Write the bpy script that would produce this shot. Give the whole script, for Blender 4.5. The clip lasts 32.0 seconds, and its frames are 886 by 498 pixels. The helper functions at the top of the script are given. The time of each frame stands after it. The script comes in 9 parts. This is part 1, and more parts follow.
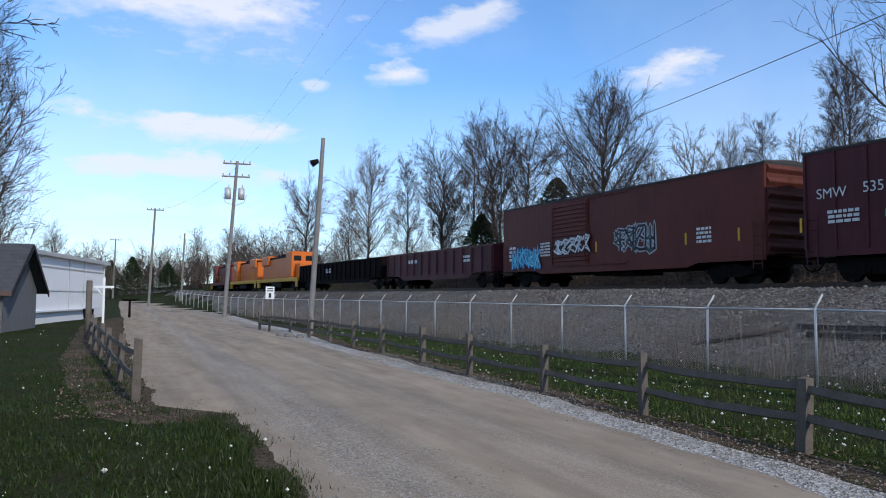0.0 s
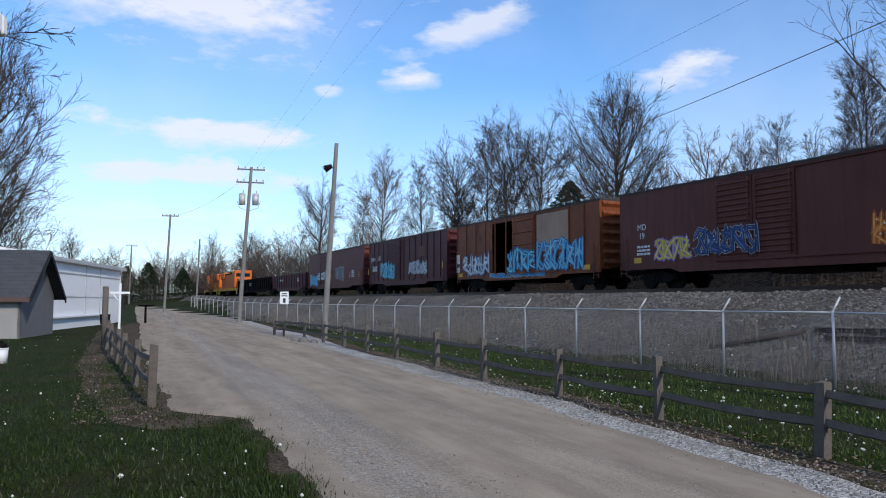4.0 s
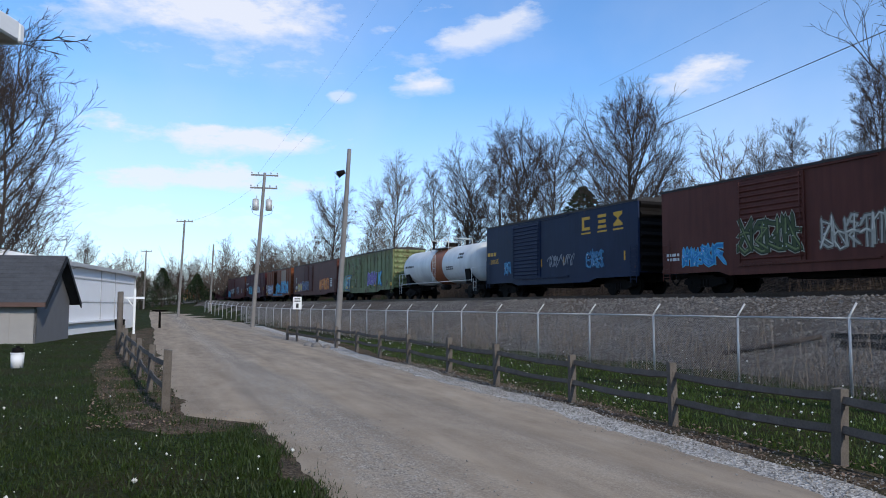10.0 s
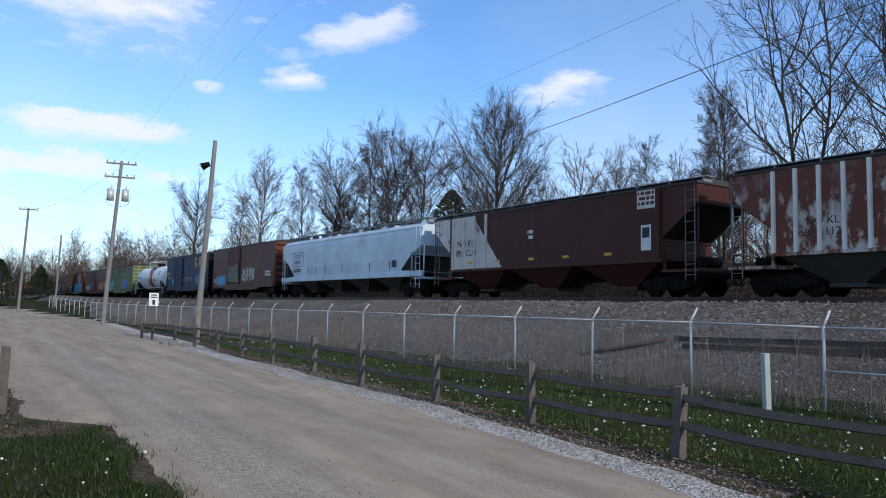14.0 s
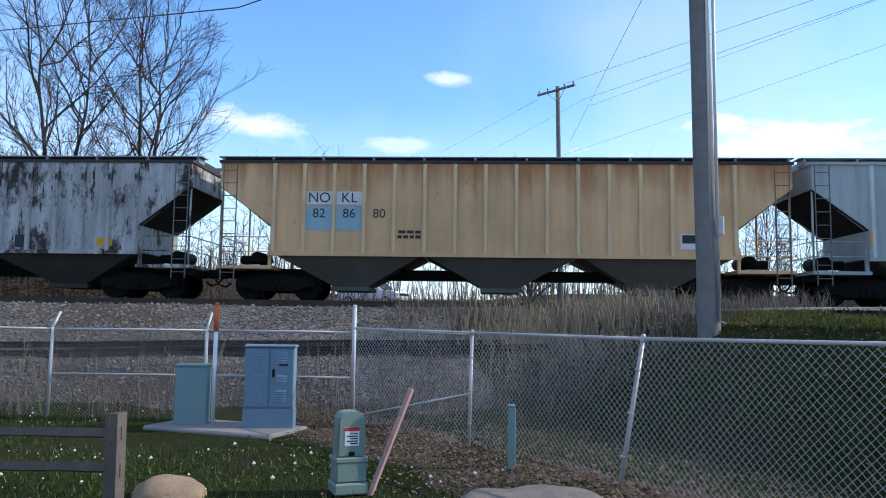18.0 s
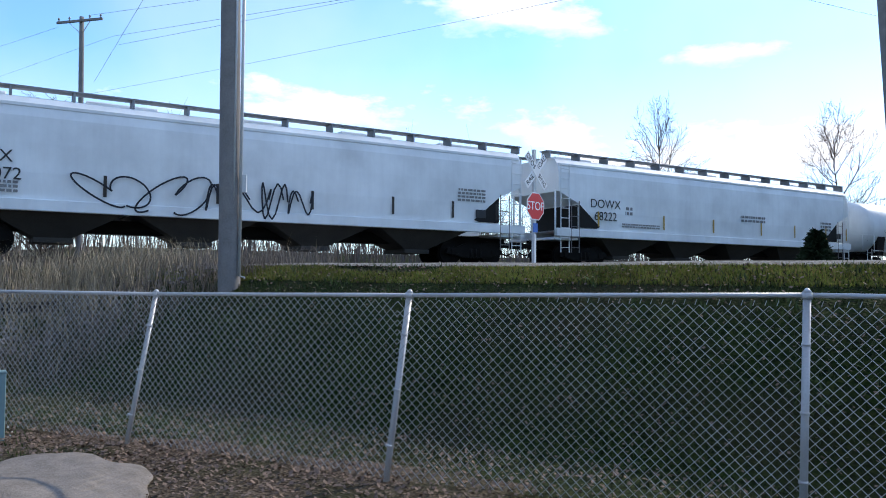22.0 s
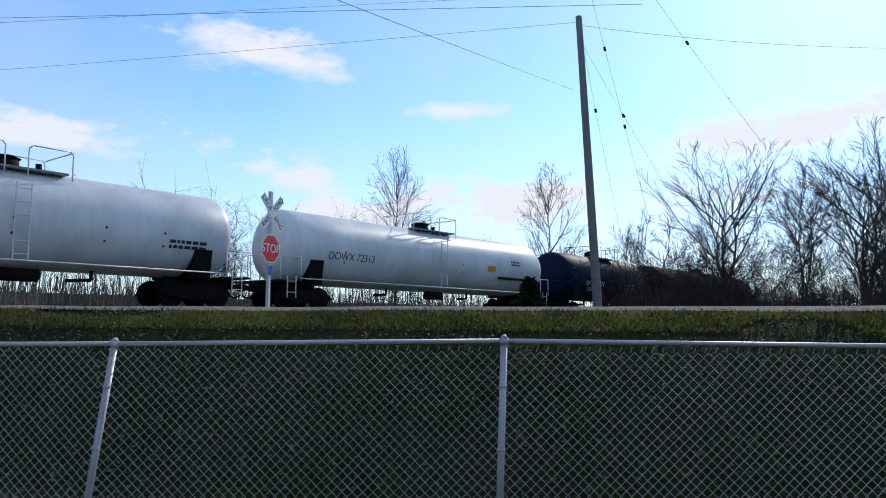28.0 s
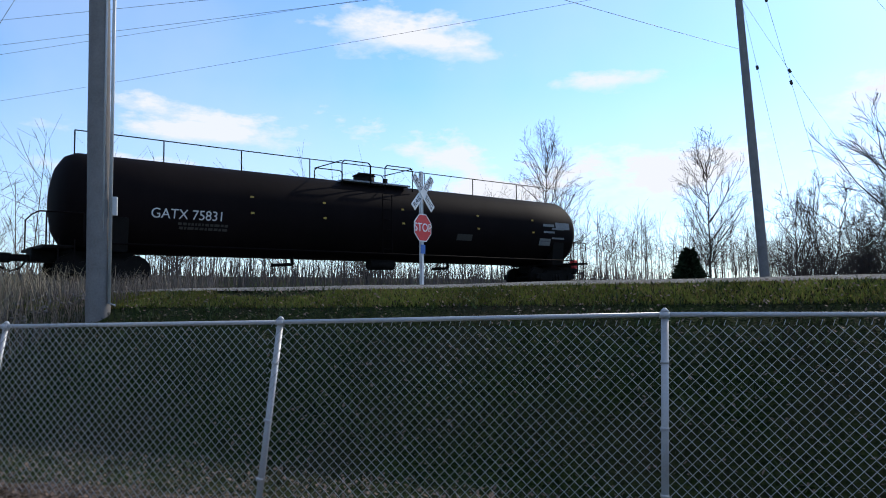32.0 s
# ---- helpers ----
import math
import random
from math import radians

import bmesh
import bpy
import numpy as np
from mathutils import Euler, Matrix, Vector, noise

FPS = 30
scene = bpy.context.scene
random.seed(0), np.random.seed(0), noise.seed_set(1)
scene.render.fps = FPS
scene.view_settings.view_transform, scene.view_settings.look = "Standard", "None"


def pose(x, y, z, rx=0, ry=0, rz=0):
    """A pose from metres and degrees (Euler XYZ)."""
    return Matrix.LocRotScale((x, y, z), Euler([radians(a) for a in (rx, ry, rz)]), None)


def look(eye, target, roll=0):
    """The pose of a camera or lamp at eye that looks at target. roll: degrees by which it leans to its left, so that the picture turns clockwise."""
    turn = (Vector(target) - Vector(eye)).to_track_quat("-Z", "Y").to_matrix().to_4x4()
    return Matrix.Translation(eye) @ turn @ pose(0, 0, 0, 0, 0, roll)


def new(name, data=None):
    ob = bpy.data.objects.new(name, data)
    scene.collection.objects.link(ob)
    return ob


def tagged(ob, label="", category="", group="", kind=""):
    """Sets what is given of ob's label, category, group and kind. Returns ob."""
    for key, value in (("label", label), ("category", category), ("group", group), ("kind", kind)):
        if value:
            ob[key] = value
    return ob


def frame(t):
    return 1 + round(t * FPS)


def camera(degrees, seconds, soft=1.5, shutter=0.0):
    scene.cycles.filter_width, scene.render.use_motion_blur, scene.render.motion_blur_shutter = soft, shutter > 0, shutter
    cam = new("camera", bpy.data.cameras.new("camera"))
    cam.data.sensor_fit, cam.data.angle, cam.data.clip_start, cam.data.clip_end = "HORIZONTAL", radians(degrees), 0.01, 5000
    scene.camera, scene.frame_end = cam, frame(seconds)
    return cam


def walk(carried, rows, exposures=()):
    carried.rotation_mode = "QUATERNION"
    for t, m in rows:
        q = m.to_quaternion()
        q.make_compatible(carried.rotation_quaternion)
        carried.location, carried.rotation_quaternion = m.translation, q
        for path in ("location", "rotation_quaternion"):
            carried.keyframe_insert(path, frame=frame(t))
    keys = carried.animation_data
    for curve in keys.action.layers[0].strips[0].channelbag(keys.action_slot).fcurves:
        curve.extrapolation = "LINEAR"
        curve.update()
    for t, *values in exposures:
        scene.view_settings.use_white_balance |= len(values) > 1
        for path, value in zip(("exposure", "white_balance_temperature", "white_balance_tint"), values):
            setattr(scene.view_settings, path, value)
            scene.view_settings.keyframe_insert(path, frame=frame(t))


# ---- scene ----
cam = camera(60.7, 32.0, soft=1.0)


def gaze(x, y, z, pitch, roll, yaw):
    """The camera's pose: pitch up, lean, and yaw to the left, in degrees."""
    return pose(x, y, z, 0, 0, yaw) @ pose(0, 0, 0, 90 + pitch) @ pose(0, 0, 0, 0, 0, roll)


PATH = [
    (0.0, -0.044, -0.147, 1.883, 3.61, 0.38, 0.00),
    (0.5, -0.044, -0.151, 1.884, 3.66, 0.06, -0.05),
    (1.0, -0.043, -0.143, 1.886, 3.80, -0.03, 0.59),
    (1.5, -0.040, -0.142, 1.887, 3.89, -0.07, 0.78),
    (2.0, -0.039, -0.141, 1.884, 3.95, 0.05, 0.62),
    (2.5, -0.036, -0.147, 1.897, 3.92, 0.14, 0.36),
    (3.0, -0.042, -0.143, 1.891, 3.95, 0.04, 0.66),
    (3.5, -0.040, -0.140, 1.892, 3.94, 0.07, 1.09),
    (5.5, -0.040, -0.149, 1.887, 3.86, 0.45, 0.71),
    (6.0, -0.046, -0.148, 1.891, 3.86, 0.38, 1.18),
    (6.5, -0.047, -0.147, 1.891, 3.95, 0.26, 1.85),
    (7.0, -0.041, -0.148, 1.884, 4.09, 0.17, 2.29),
    (7.5, -0.046, -0.141, 1.887, 4.22, 0.18, 2.35),
    (8.0, -0.045, -0.159, 1.888, 4.36, 0.22, 2.38),
    (8.5, -0.042, -0.157, 1.889, 4.40, 0.17, 2.33),
    (9.0, -0.040, -0.155, 1.892, 4.41, 0.05, 2.17),
    (9.5, -0.039, -0.146, 1.890, 4.35, 0.06, 1.90),
    (10.0, -0.039, -0.133, 1.894, 4.31, 0.16, 1.99),
    (10.5, -0.038, -0.146, 1.888, 4.23, 0.24, 1.75),
    (11.0, -0.036, -0.149, 1.891, 4.17, 0.00, 1.38),
    (11.5, -0.034, -0.151, 1.893, 4.18, -0.20, 1.46),
    (12.0, -0.026, -0.143, 1.895, 4.06, -0.24, 1.27),
    (12.5, -0.039, -0.158, 1.888, 4.01, 0.37, 1.04),
    (13.0, -0.028, -0.159, 1.893, 3.96, 0.53, 0.60),
    (13.5, -0.015, -0.145, 1.887, 4.18, 0.52, -2.01),
    (14.0, -0.046, -0.172, 1.875, 4.46, 1.10, -7.97),
    (14.5, 0.034, -0.048, 1.845, 4.67, 0.75, -16.23),
    (15.0, 0.146, 0.051, 1.840, 4.88, 0.90, -25.03),
    (15.5, 0.214, 0.046, 1.869, 5.16, 1.83, -32.40),
    (17.5, 0.403, 0.032, 1.883, 5.64, 1.10, -55.86),
    (18.0, 0.425, 0.016, 1.887, 5.42, 0.80, -60.73),
    (18.5, 0.454, 0.010, 1.889, 4.97, 0.78, -64.85),
    (19.0, 0.464, -0.040, 1.893, 4.42, 0.49, -72.04),
    (19.5, 0.476, -0.070, 1.888, 3.93, 0.84, -78.61),
    (20.0, 0.438, -0.105, 1.901, 3.47, 1.21, -83.73),
    (20.5, 0.462, -0.120, 1.897, 3.10, 1.32, -88.49),
    (21.0, 0.396, -0.153, 1.892, 2.77, 1.36, -91.35),
    (21.5, 0.398, -0.178, 1.896, 2.47, 1.32, -93.77),
    (22.0, 0.372, -0.197, 1.894, 2.37, 0.45, -95.09),
    (22.5, 0.369, -0.211, 1.900, 2.64, 0.02, -97.70),
    (23.0, 0.357, -0.242, 1.909, 2.94, 0.17, -100.50),
    (23.5, 0.350, -0.244, 1.913, 2.99, 0.42, -103.07),
    (24.0, 0.386, -0.277, 1.920, 2.98, 0.47, -105.05),
    (24.5, 0.372, -0.297, 1.925, 2.95, 0.55, -106.80),
    (25.0, 0.378, -0.299, 1.911, 3.35, 0.73, -108.31),
    (25.5, 0.383, -0.320, 1.925, 3.94, 0.80, -109.75),
    (26.0, 0.370, -0.347, 1.927, 5.01, 0.94, -111.15),
    (26.5, 0.328, -0.357, 1.935, 5.47, 0.81, -112.09),
    (28.5, 0.278, -0.379, 1.943, 5.58, 0.46, -114.85),
    (29.0, 0.264, -0.371, 1.957, 5.39, 0.75, -114.99),
    (29.5, 0.248, -0.381, 1.951, 5.22, 0.56, -115.37),
    (30.0, 0.246, -0.392, 1.950, 4.83, 0.54, -115.36),
    (30.5, 0.238, -0.406, 1.944, 4.49, 0.36, -115.03),
    (31.0, 0.227, -0.414, 1.945, 4.19, 0.33, -113.33),
    (31.5, 0.246, -0.415, 1.937, 3.94, -0.01, -110.25),
    (32.0, 0.396, -0.413, 1.932, 3.91, -0.64, -103.01),
]
walk(cam, [(t, gaze(*r)) for t, *r in PATH], exposures=[(0.0, 0.0), (13.5, 0.0), (15.0, 0.4), (17.5, 0.52), (21.5, 0.58), (24.0, 0.38), (26.0, 0.12), (30.0, -0.05), (32.0, 0.08)])

# ---- world and sun ----
SUN_AZ, SUN_EL = -145.0, 32.0
sun_way = Vector((-math.sin(radians(SUN_AZ)) * math.cos(radians(SUN_EL)), math.cos(radians(SUN_AZ)) * math.cos(radians(SUN_EL)), math.sin(radians(SUN_EL))))

# clouds: azimuth (left of ahead), elevation, half width and half height in degrees, density, tilt
CLOUDS = [(21, 20.6, 14, 3.0, 0.9, 0), (18.5, 12.0, 9.5, 1.5, 0.9, 0), (19, 8.9, 10, 1.5, 0.85, -0.03), (22, 6.0, 12, 1.6, 0.6, 0), (3, 16.6, 2.4, 0.9, 0.9, -0.12), (-1.0, 20, 4.4, 1.4, 0.75, -0.25),
          (10, 15.5, 0.9, 0.5, 0.6, 0), (-16.5, 16.2, 4.2, 1.5, 0.9, -0.2), (13, 5.2, 3, 0.9, 0.5, 0), (-57, 13, 2.6, 0.9, 0.5, 0), (-46.5, 14, 3.8, 1.2, 0.75, 0), (-61, 18, 1.6, 0.5, 0.6, 0),
          (-85, 12.3, 12, 1.5, 0.95, 0), (-101.0, 19.6, 7.6, 1.9, 1.0, 0.13), (-103.0, 10.8, 9, 2.0, 0.95, 0.22), (-116.0, 16.0, 4.2, 0.8, 0.9, -0.02), (-119, 8.5, 20, 2.8, 1.0, 0), (-141, 13.4, 13, 2.4, 1.0, -0.06), (-80, 9.2, 10, 1.8, 0.8, 0),
          (-85.5, 13.2, 8.5, 1.1, 0.95, 0.13), (-107.5, 8.0, 8, 1.6, 1.0, 0.05)]

world = bpy.data.worlds.new("sky")
scene.world = world
world.use_nodes = True
wt = world.node_tree
wt.nodes.clear()


def wn(kind, **inputs):
    n = wt.nodes.new(kind)
    for k, v in inputs.items():
        n.inputs[int(k[1:])].default_value = v
    return n


def wmath(op, a, b=None, c=None):
    n = wt.nodes.new("ShaderNodeMath")
    n.operation = op
    for i, v in enumerate((a, b, c)):
        if v is None:
            continue
        if isinstance(v, (int, float)):
            n.inputs[i].default_value = v
        else:
            wt.links.new(v, n.inputs[i])
    return n.outputs[0]


sky = wt.nodes.new("ShaderNodeTexSky")
sky.sky_type, sky.sun_disc = "NISHITA", False
sky.sun_elevation, sky.sun_rotation = radians(SUN_EL), radians(-SUN_AZ)
sky.air_density, sky.dust_density, sky.ozone_density = 1.0, 0.3, 2.0
coord = wt.nodes.new("ShaderNodeTexCoord")
sep = wt.nodes.new("ShaderNodeSeparateXYZ")
wt.links.new(coord.outputs["Generated"], sep.inputs[0])
warp = wt.nodes.new("ShaderNodeTexNoise")
warp.inputs["Scale"].default_value, warp.inputs["Detail"].default_value = 9.0, 7.0
warp.inputs["Roughness"].default_value = 0.62
puff = wmath("SUBTRACT", warp.outputs["Fac"], 0.5)
az = wmath("MULTIPLY", wmath("ARCTAN2", wmath("MULTIPLY", sep.outputs[0], -1.0), sep.outputs[1]), 57.29578)
el = wmath("MULTIPLY", wmath("ARCSINE", sep.outputs[2]), 57.29578)
cover = None
stretch = wt.nodes.new("ShaderNodeMapping")
stretch.inputs["Scale"].default_value = (1.0, 1.0, 2.6)
wt.links.new(coord.outputs["Generated"], stretch.inputs[0])
wt.links.new(stretch.outputs[0], warp.inputs["Vector"])
lump = wt.nodes.new("ShaderNodeTexNoise")
lump.inputs["Scale"].default_value, lump.inputs["Detail"].default_value, lump.inputs["Roughness"].default_value = 24.0, 6.0, 0.6
wt.links.new(stretch.outputs[0], lump.inputs["Vector"])
frayed = wmath("ADD", wmath("MULTIPLY", puff, 2.7), wmath("MULTIPLY", wmath("SUBTRACT", lump.outputs["Fac"], 0.5), 1.3))
for c_az, c_el, c_w, c_h, c_d, c_tilt in CLOUDS:
    du = wmath("SUBTRACT", az, c_az)
    u = wmath("DIVIDE", du, c_w)
    v = wmath("DIVIDE", wmath("SUBTRACT", wmath("SUBTRACT", el, c_el), wmath("MULTIPLY", du, c_tilt)), c_h)
    r = wmath("SQRT", wmath("ADD", wmath("MULTIPLY", u, u), wmath("MULTIPLY", v, v)))
    # crisp above, soft and ragged below
    soft = wmath("ADD", 1.15, wmath("MULTIPLY", wmath("MINIMUM", wmath("MAXIMUM", v, -0.6), 0.6), 0.6))
    m = wmath("MULTIPLY", wmath("MULTIPLY", wmath("SUBTRACT", 1.12, wmath("ADD", r, frayed)), soft), 1.0 * c_d)
    m = wmath("MINIMUM", wmath("MAXIMUM", m, 0.0), c_d)
    cover = m if cover is None else wmath("MAXIMUM", cover, m)
# thin haze of high cloud over all of it, thicker towards the horizon
veil = wt.nodes.new("ShaderNodeTexNoise")
veil.inputs["Scale"].default_value, veil.inputs["Detail"].default_value = 2.2, 6.0
wt.links.new(coord.outputs["Generated"], veil.inputs["Vector"])
low = wmath("MAXIMUM", wmath("SUBTRACT", 1.0, wmath("DIVIDE", el, 16.0)), 0.0)
thin = wmath("ADD", wmath("MULTIPLY", low, 0.55), wmath("MULTIPLY", wmath("MAXIMUM", wmath("SUBTRACT", veil.outputs["Fac"], 0.45), 0.0), 0.9))
# broken cloud higher up, as the soft neutral shade implies
field = wt.nodes.new("ShaderNodeTexNoise")
field.inputs["Scale"].default_value, field.inputs["Detail"].default_value = 3.1, 7.0
wt.links.new(coord.outputs["Generated"], field.inputs["Vector"])
high = wmath("MINIMUM", wmath("MAXIMUM", wmath("DIVIDE", wmath("SUBTRACT", el, 24.0), 10.0), 0.0), 1.0)
broken = wmath("MULTIPLY", wmath("MINIMUM", wmath("MAXIMUM", wmath("MULTIPLY", wmath("SUBTRACT", field.outputs["Fac"], 0.47), 5.0), 0.0), 0.95), high)
cover = wmath("MAXIMUM", cover, broken)
cover = wmath("MINIMUM", wmath("MAXIMUM", cover, thin), 1.0)
SKY_GAIN, CLOUD = 0.158, (0.86, 0.89, 0.99, 1)
tone = wt.nodes.new("ShaderNodeMixRGB")
tone.blend_type = "MULTIPLY"
tone.inputs[0].default_value = 1.0
tone.inputs[2].default_value = (SKY_GAIN * 0.74, SKY_GAIN * 1.03, SKY_GAIN * 1.32, 1)
wt.links.new(sky.outputs[0], tone.inputs[1])
blend = wt.nodes.new("ShaderNodeMixRGB")
blend.inputs[2].default_value = CLOUD
wt.links.new(cover, blend.inputs[0])
wt.links.new(tone.outputs[0], blend.inputs[1])
back = wt.nodes.new("ShaderNodeBackground")
back.inputs[1].default_value = 1.0
wt.links.new(blend.outputs[0], back.inputs[0])
wt.links.new(back.outputs[0], wt.nodes.new("ShaderNodeOutputWorld").inputs[0])

sun = new("sun", bpy.data.lights.new("sun", "SUN"))
sun.data.energy, sun.data.angle, sun.data.color = 2.9, radians(0.6), (1.0, 0.93, 0.83)
sun.matrix_world = look(tuple(sun_way * 60), (0, 0, 0))

# ---- materials ----
def nodes_of(name):
    m = bpy.data.materials.new(name)
    m.use_nodes = True
    t = m.node_tree
    return m, t, t.nodes["Principled BSDF"]


def noise_tex(t, scale, detail=5.0, rough=0.55, stretch=None, where="Object"):
    c = t.nodes.new("ShaderNodeTexCoord")
    out = c.outputs[where]
    if stretch:
        mp = t.nodes.new("ShaderNodeMapping")
        mp.inputs["Scale"].default_value = stretch
        t.links.new(out, mp.inputs[0])
        out = mp.outputs[0]
    n = t.nodes.new("ShaderNodeTexNoise")
    n.inputs["Scale"].default_value, n.inputs["Detail"].default_value, n.inputs["Roughness"].default_value = scale, detail, rough
    t.links.new(out, n.inputs["Vector"])
    return n.outputs["Fac"]


def ramp(t, fac, stops):
    r = t.nodes.new("ShaderNodeValToRGB")
    e = r.color_ramp.elements
    while len(e) > len(stops):
        e.remove(e[-1])
    while len(e) < len(stops):
        e.new(1.0)
    for el_, (p, c) in zip(e, stops):
        el_.position, el_.color = p, (*c[:3], 1)
    t.links.new(fac, r.inputs[0])
    return r.outputs[0]


def mix(t, fac, a, b, mode="MIX"):
    n = t.nodes.new("ShaderNodeMixRGB")
    n.blend_type = mode
    for i, v in enumerate((fac, a, b)):
        if isinstance(v, (int, float)):
            n.inputs[i].default_value = v
        elif isinstance(v, tuple):
            n.inputs[i].default_value = (*v[:3], 1)
        else:
            t.links.new(v, n.inputs[i])
    return n.outputs[0]


def bump(t, b, height, strength, dist):
    n = t.nodes.new("ShaderNodeBump")
    n.inputs["Strength"].default_value, n.inputs["Distance"].default_value = strength, dist
    t.links.new(height, n.inputs["Height"])
    t.links.new(n.outputs[0], b.inputs["Normal"])


def scaled(c, k):
    return tuple(min(1.0, v * k) for v in c[:3])


def plain(name, c, rough=0.6, metal=0.0, var=0.25, scale=2.0, fine=30.0, relief=0.15):
    """A painted or raw surface with wear at two scales."""
    m, t, b = nodes_of(name)
    big, small = noise_tex(t, scale), noise_tex(t, fine, 4.0)
    col = ramp(t, big, [(0.25, scaled(c, 1 - var)), (0.55, c), (0.85, scaled(c, 1 + var))])
    col = mix(t, 0.35, col, ramp(t, small, [(0.3, scaled(c, 1 - var)), (0.7, scaled(c, 1 + var))]))
    t.links.new(col, b.inputs["Base Color"])
    b.inputs["Roughness"].default_value, b.inputs["Metallic"].default_value = rough, metal
    b.inputs["Specular IOR Level"].default_value = 0.1 if rough > 0.7 else 0.3
    if relief:
        bump(t, b, small, relief, 0.01)
    return m


def car_paint(name, c, rust=0.25, rust_col=(0.11, 0.045, 0.022), grime=0.35, rough=0.55, pale=0.0, fleck=0.0, crown=None, gloss=0.22):
    """Old railway paint: streaked downwards with rust and soot, chalked in patches."""
    m, t, b = nodes_of(name)
    c = tuple(min(0.8, v * 1.06) for v in c)
    big = noise_tex(t, 0.55, 6.0)
    col = ramp(t, big, [(0.25, scaled(c, 0.78)), (0.5, c), (0.8, scaled(c, 1.18))])
    streak = noise_tex(t, 1.0, 7.0, 0.65, stretch=(3.2, 3.2, 0.28))
    soot = ramp(t, streak, [(0.42, (0, 0, 0)), (0.72, (1, 1, 1))])
    f = mix(t, 1.0, soot, (grime, grime, grime), "MULTIPLY")
    col = mix(t, f, col, scaled(c, 0.42))
    patch = noise_tex(t, 1.7, 8.0, 0.7, stretch=(1.0, 1.0, 0.55))
    lo = 0.72 - 0.45 * rust
    f = ramp(t, patch, [(lo, (0, 0, 0)), (min(0.98, lo + 0.1), (1, 1, 1))])
    col = mix(t, f, col, rust_col)
    if fleck:
        spots = noise_tex(t, 4.0, 8.0, 0.75, stretch=(1.7, 1.7, 0.3))
        f = ramp(t, spots, [(0.66 - 0.2 * fleck, (0, 0, 0)), (0.72 - 0.2 * fleck, (1, 1, 1))])
        col = mix(t, f, col, (0.035, 0.022, 0.018))
    if pale:
        wash = noise_tex(t, 1.2, 6.0, stretch=(2.0, 2.0, 0.2))
        f = ramp(t, wash, [(0.5, (0, 0, 0)), (0.9, (pale, pale, pale))])
        col = mix(t, f, col, (0.5, 0.5, 0.5))
    if crown:
        # rust that has run down from the roof line
        oc = t.nodes.new("ShaderNodeTexCoord")
        sz = t.nodes.new("ShaderNodeSeparateXYZ")
        t.links.new(oc.outputs["Object"], sz.inputs[0])
        run = t.nodes.new("ShaderNodeMath")
        run.operation = "MULTIPLY_ADD"
        t.links.new(noise_tex(t, 1.0, 7.0, 0.7, stretch=(1.6, 1.6, 0.12)), run.inputs[0])
        run.inputs[1].default_value = 3.6
        t.links.new(sz.outputs[2], run.inputs[2])
        k = t.nodes.new("ShaderNodeMath")
        k.operation = "MULTIPLY"
        k.inputs[1].default_value = 0.1
        t.links.new(run.outputs[0], k.inputs[0])
        f = ramp(t, k.outputs[0], [(crown[0] / 10, (0, 0, 0)), (crown[1] / 10, (0.85, 0.85, 0.85))])
        col = mix(t, f, col, crown[2])
    t.links.new(col, b.inputs["Base Color"])
    b.inputs["Roughness"].default_value, b.inputs["Specular IOR Level"].default_value = rough, gloss
    bump(t, b, patch, 0.12, 0.01)
    return m


def speckled(name, stops, scale, mid=1.4, tint=None, rough=0.95, relief=0.6, depth=0.03):
    """Loose ground: stones or soil, by a fine cellular pattern and a broad one."""
    m, t, b = nodes_of(name)
    c = t.nodes.new("ShaderNodeTexCoord")
    v = t.nodes.new("ShaderNodeTexVoronoi")
    v.inputs["Scale"].default_value = scale
    t.links.new(c.outputs["Object"], v.inputs["Vector"])
    sepc = t.nodes.new("ShaderNodeSeparateColor")
    t.links.new(v.outputs["Color"], sepc.inputs[0])
    b.inputs["Specular IOR Level"].default_value = 0.08
    col = ramp(t, sepc.outputs[0], stops)
    broad = noise_tex(t, mid, 6.0, 0.6)
    col = mix(t, 1.0, col, ramp(t, broad, [(0.3, (0.72, 0.72, 0.72)), (0.7, (1.15, 1.13, 1.1))]), "MULTIPLY")
    if tint:
        far = noise_tex(t, tint[1], 4.0)
        f = ramp(t, far, [(0.45, (0, 0, 0)), (0.65, (tint[2],) * 3)])
        col = mix(t, f, col, tint[0])
    t.links.new(col, b.inputs["Base Color"])
    b.inputs["Roughness"].default_value = rough
    bump(t, b, v.outputs["Distance"], relief, depth)
    return m


def thin_leaf(name, c, var):
    """Grass blades, which let some light through."""
    m, t, b = nodes_of(name)
    col = ramp(t, noise_tex(t, 0.5), [(0.25, scaled(c, 1 - var)), (0.55, c), (0.85, scaled(c, 1 + var))])
    t.links.new(col, b.inputs["Base Color"])
    b.inputs["Roughness"].default_value, b.inputs["Specular IOR Level"].default_value = 0.7, 0.15
    thru, both = t.nodes.new("ShaderNodeBsdfTranslucent"), t.nodes.new("ShaderNodeMixShader")
    t.links.new(col, thru.inputs[0])
    both.inputs[0].default_value = 0.45
    t.links.new(b.outputs[0], both.inputs[1])
    t.links.new(thru.outputs[0], both.inputs[2])
    t.links.new(both.outputs[0], t.nodes["Material Output"].inputs[0])
    return m


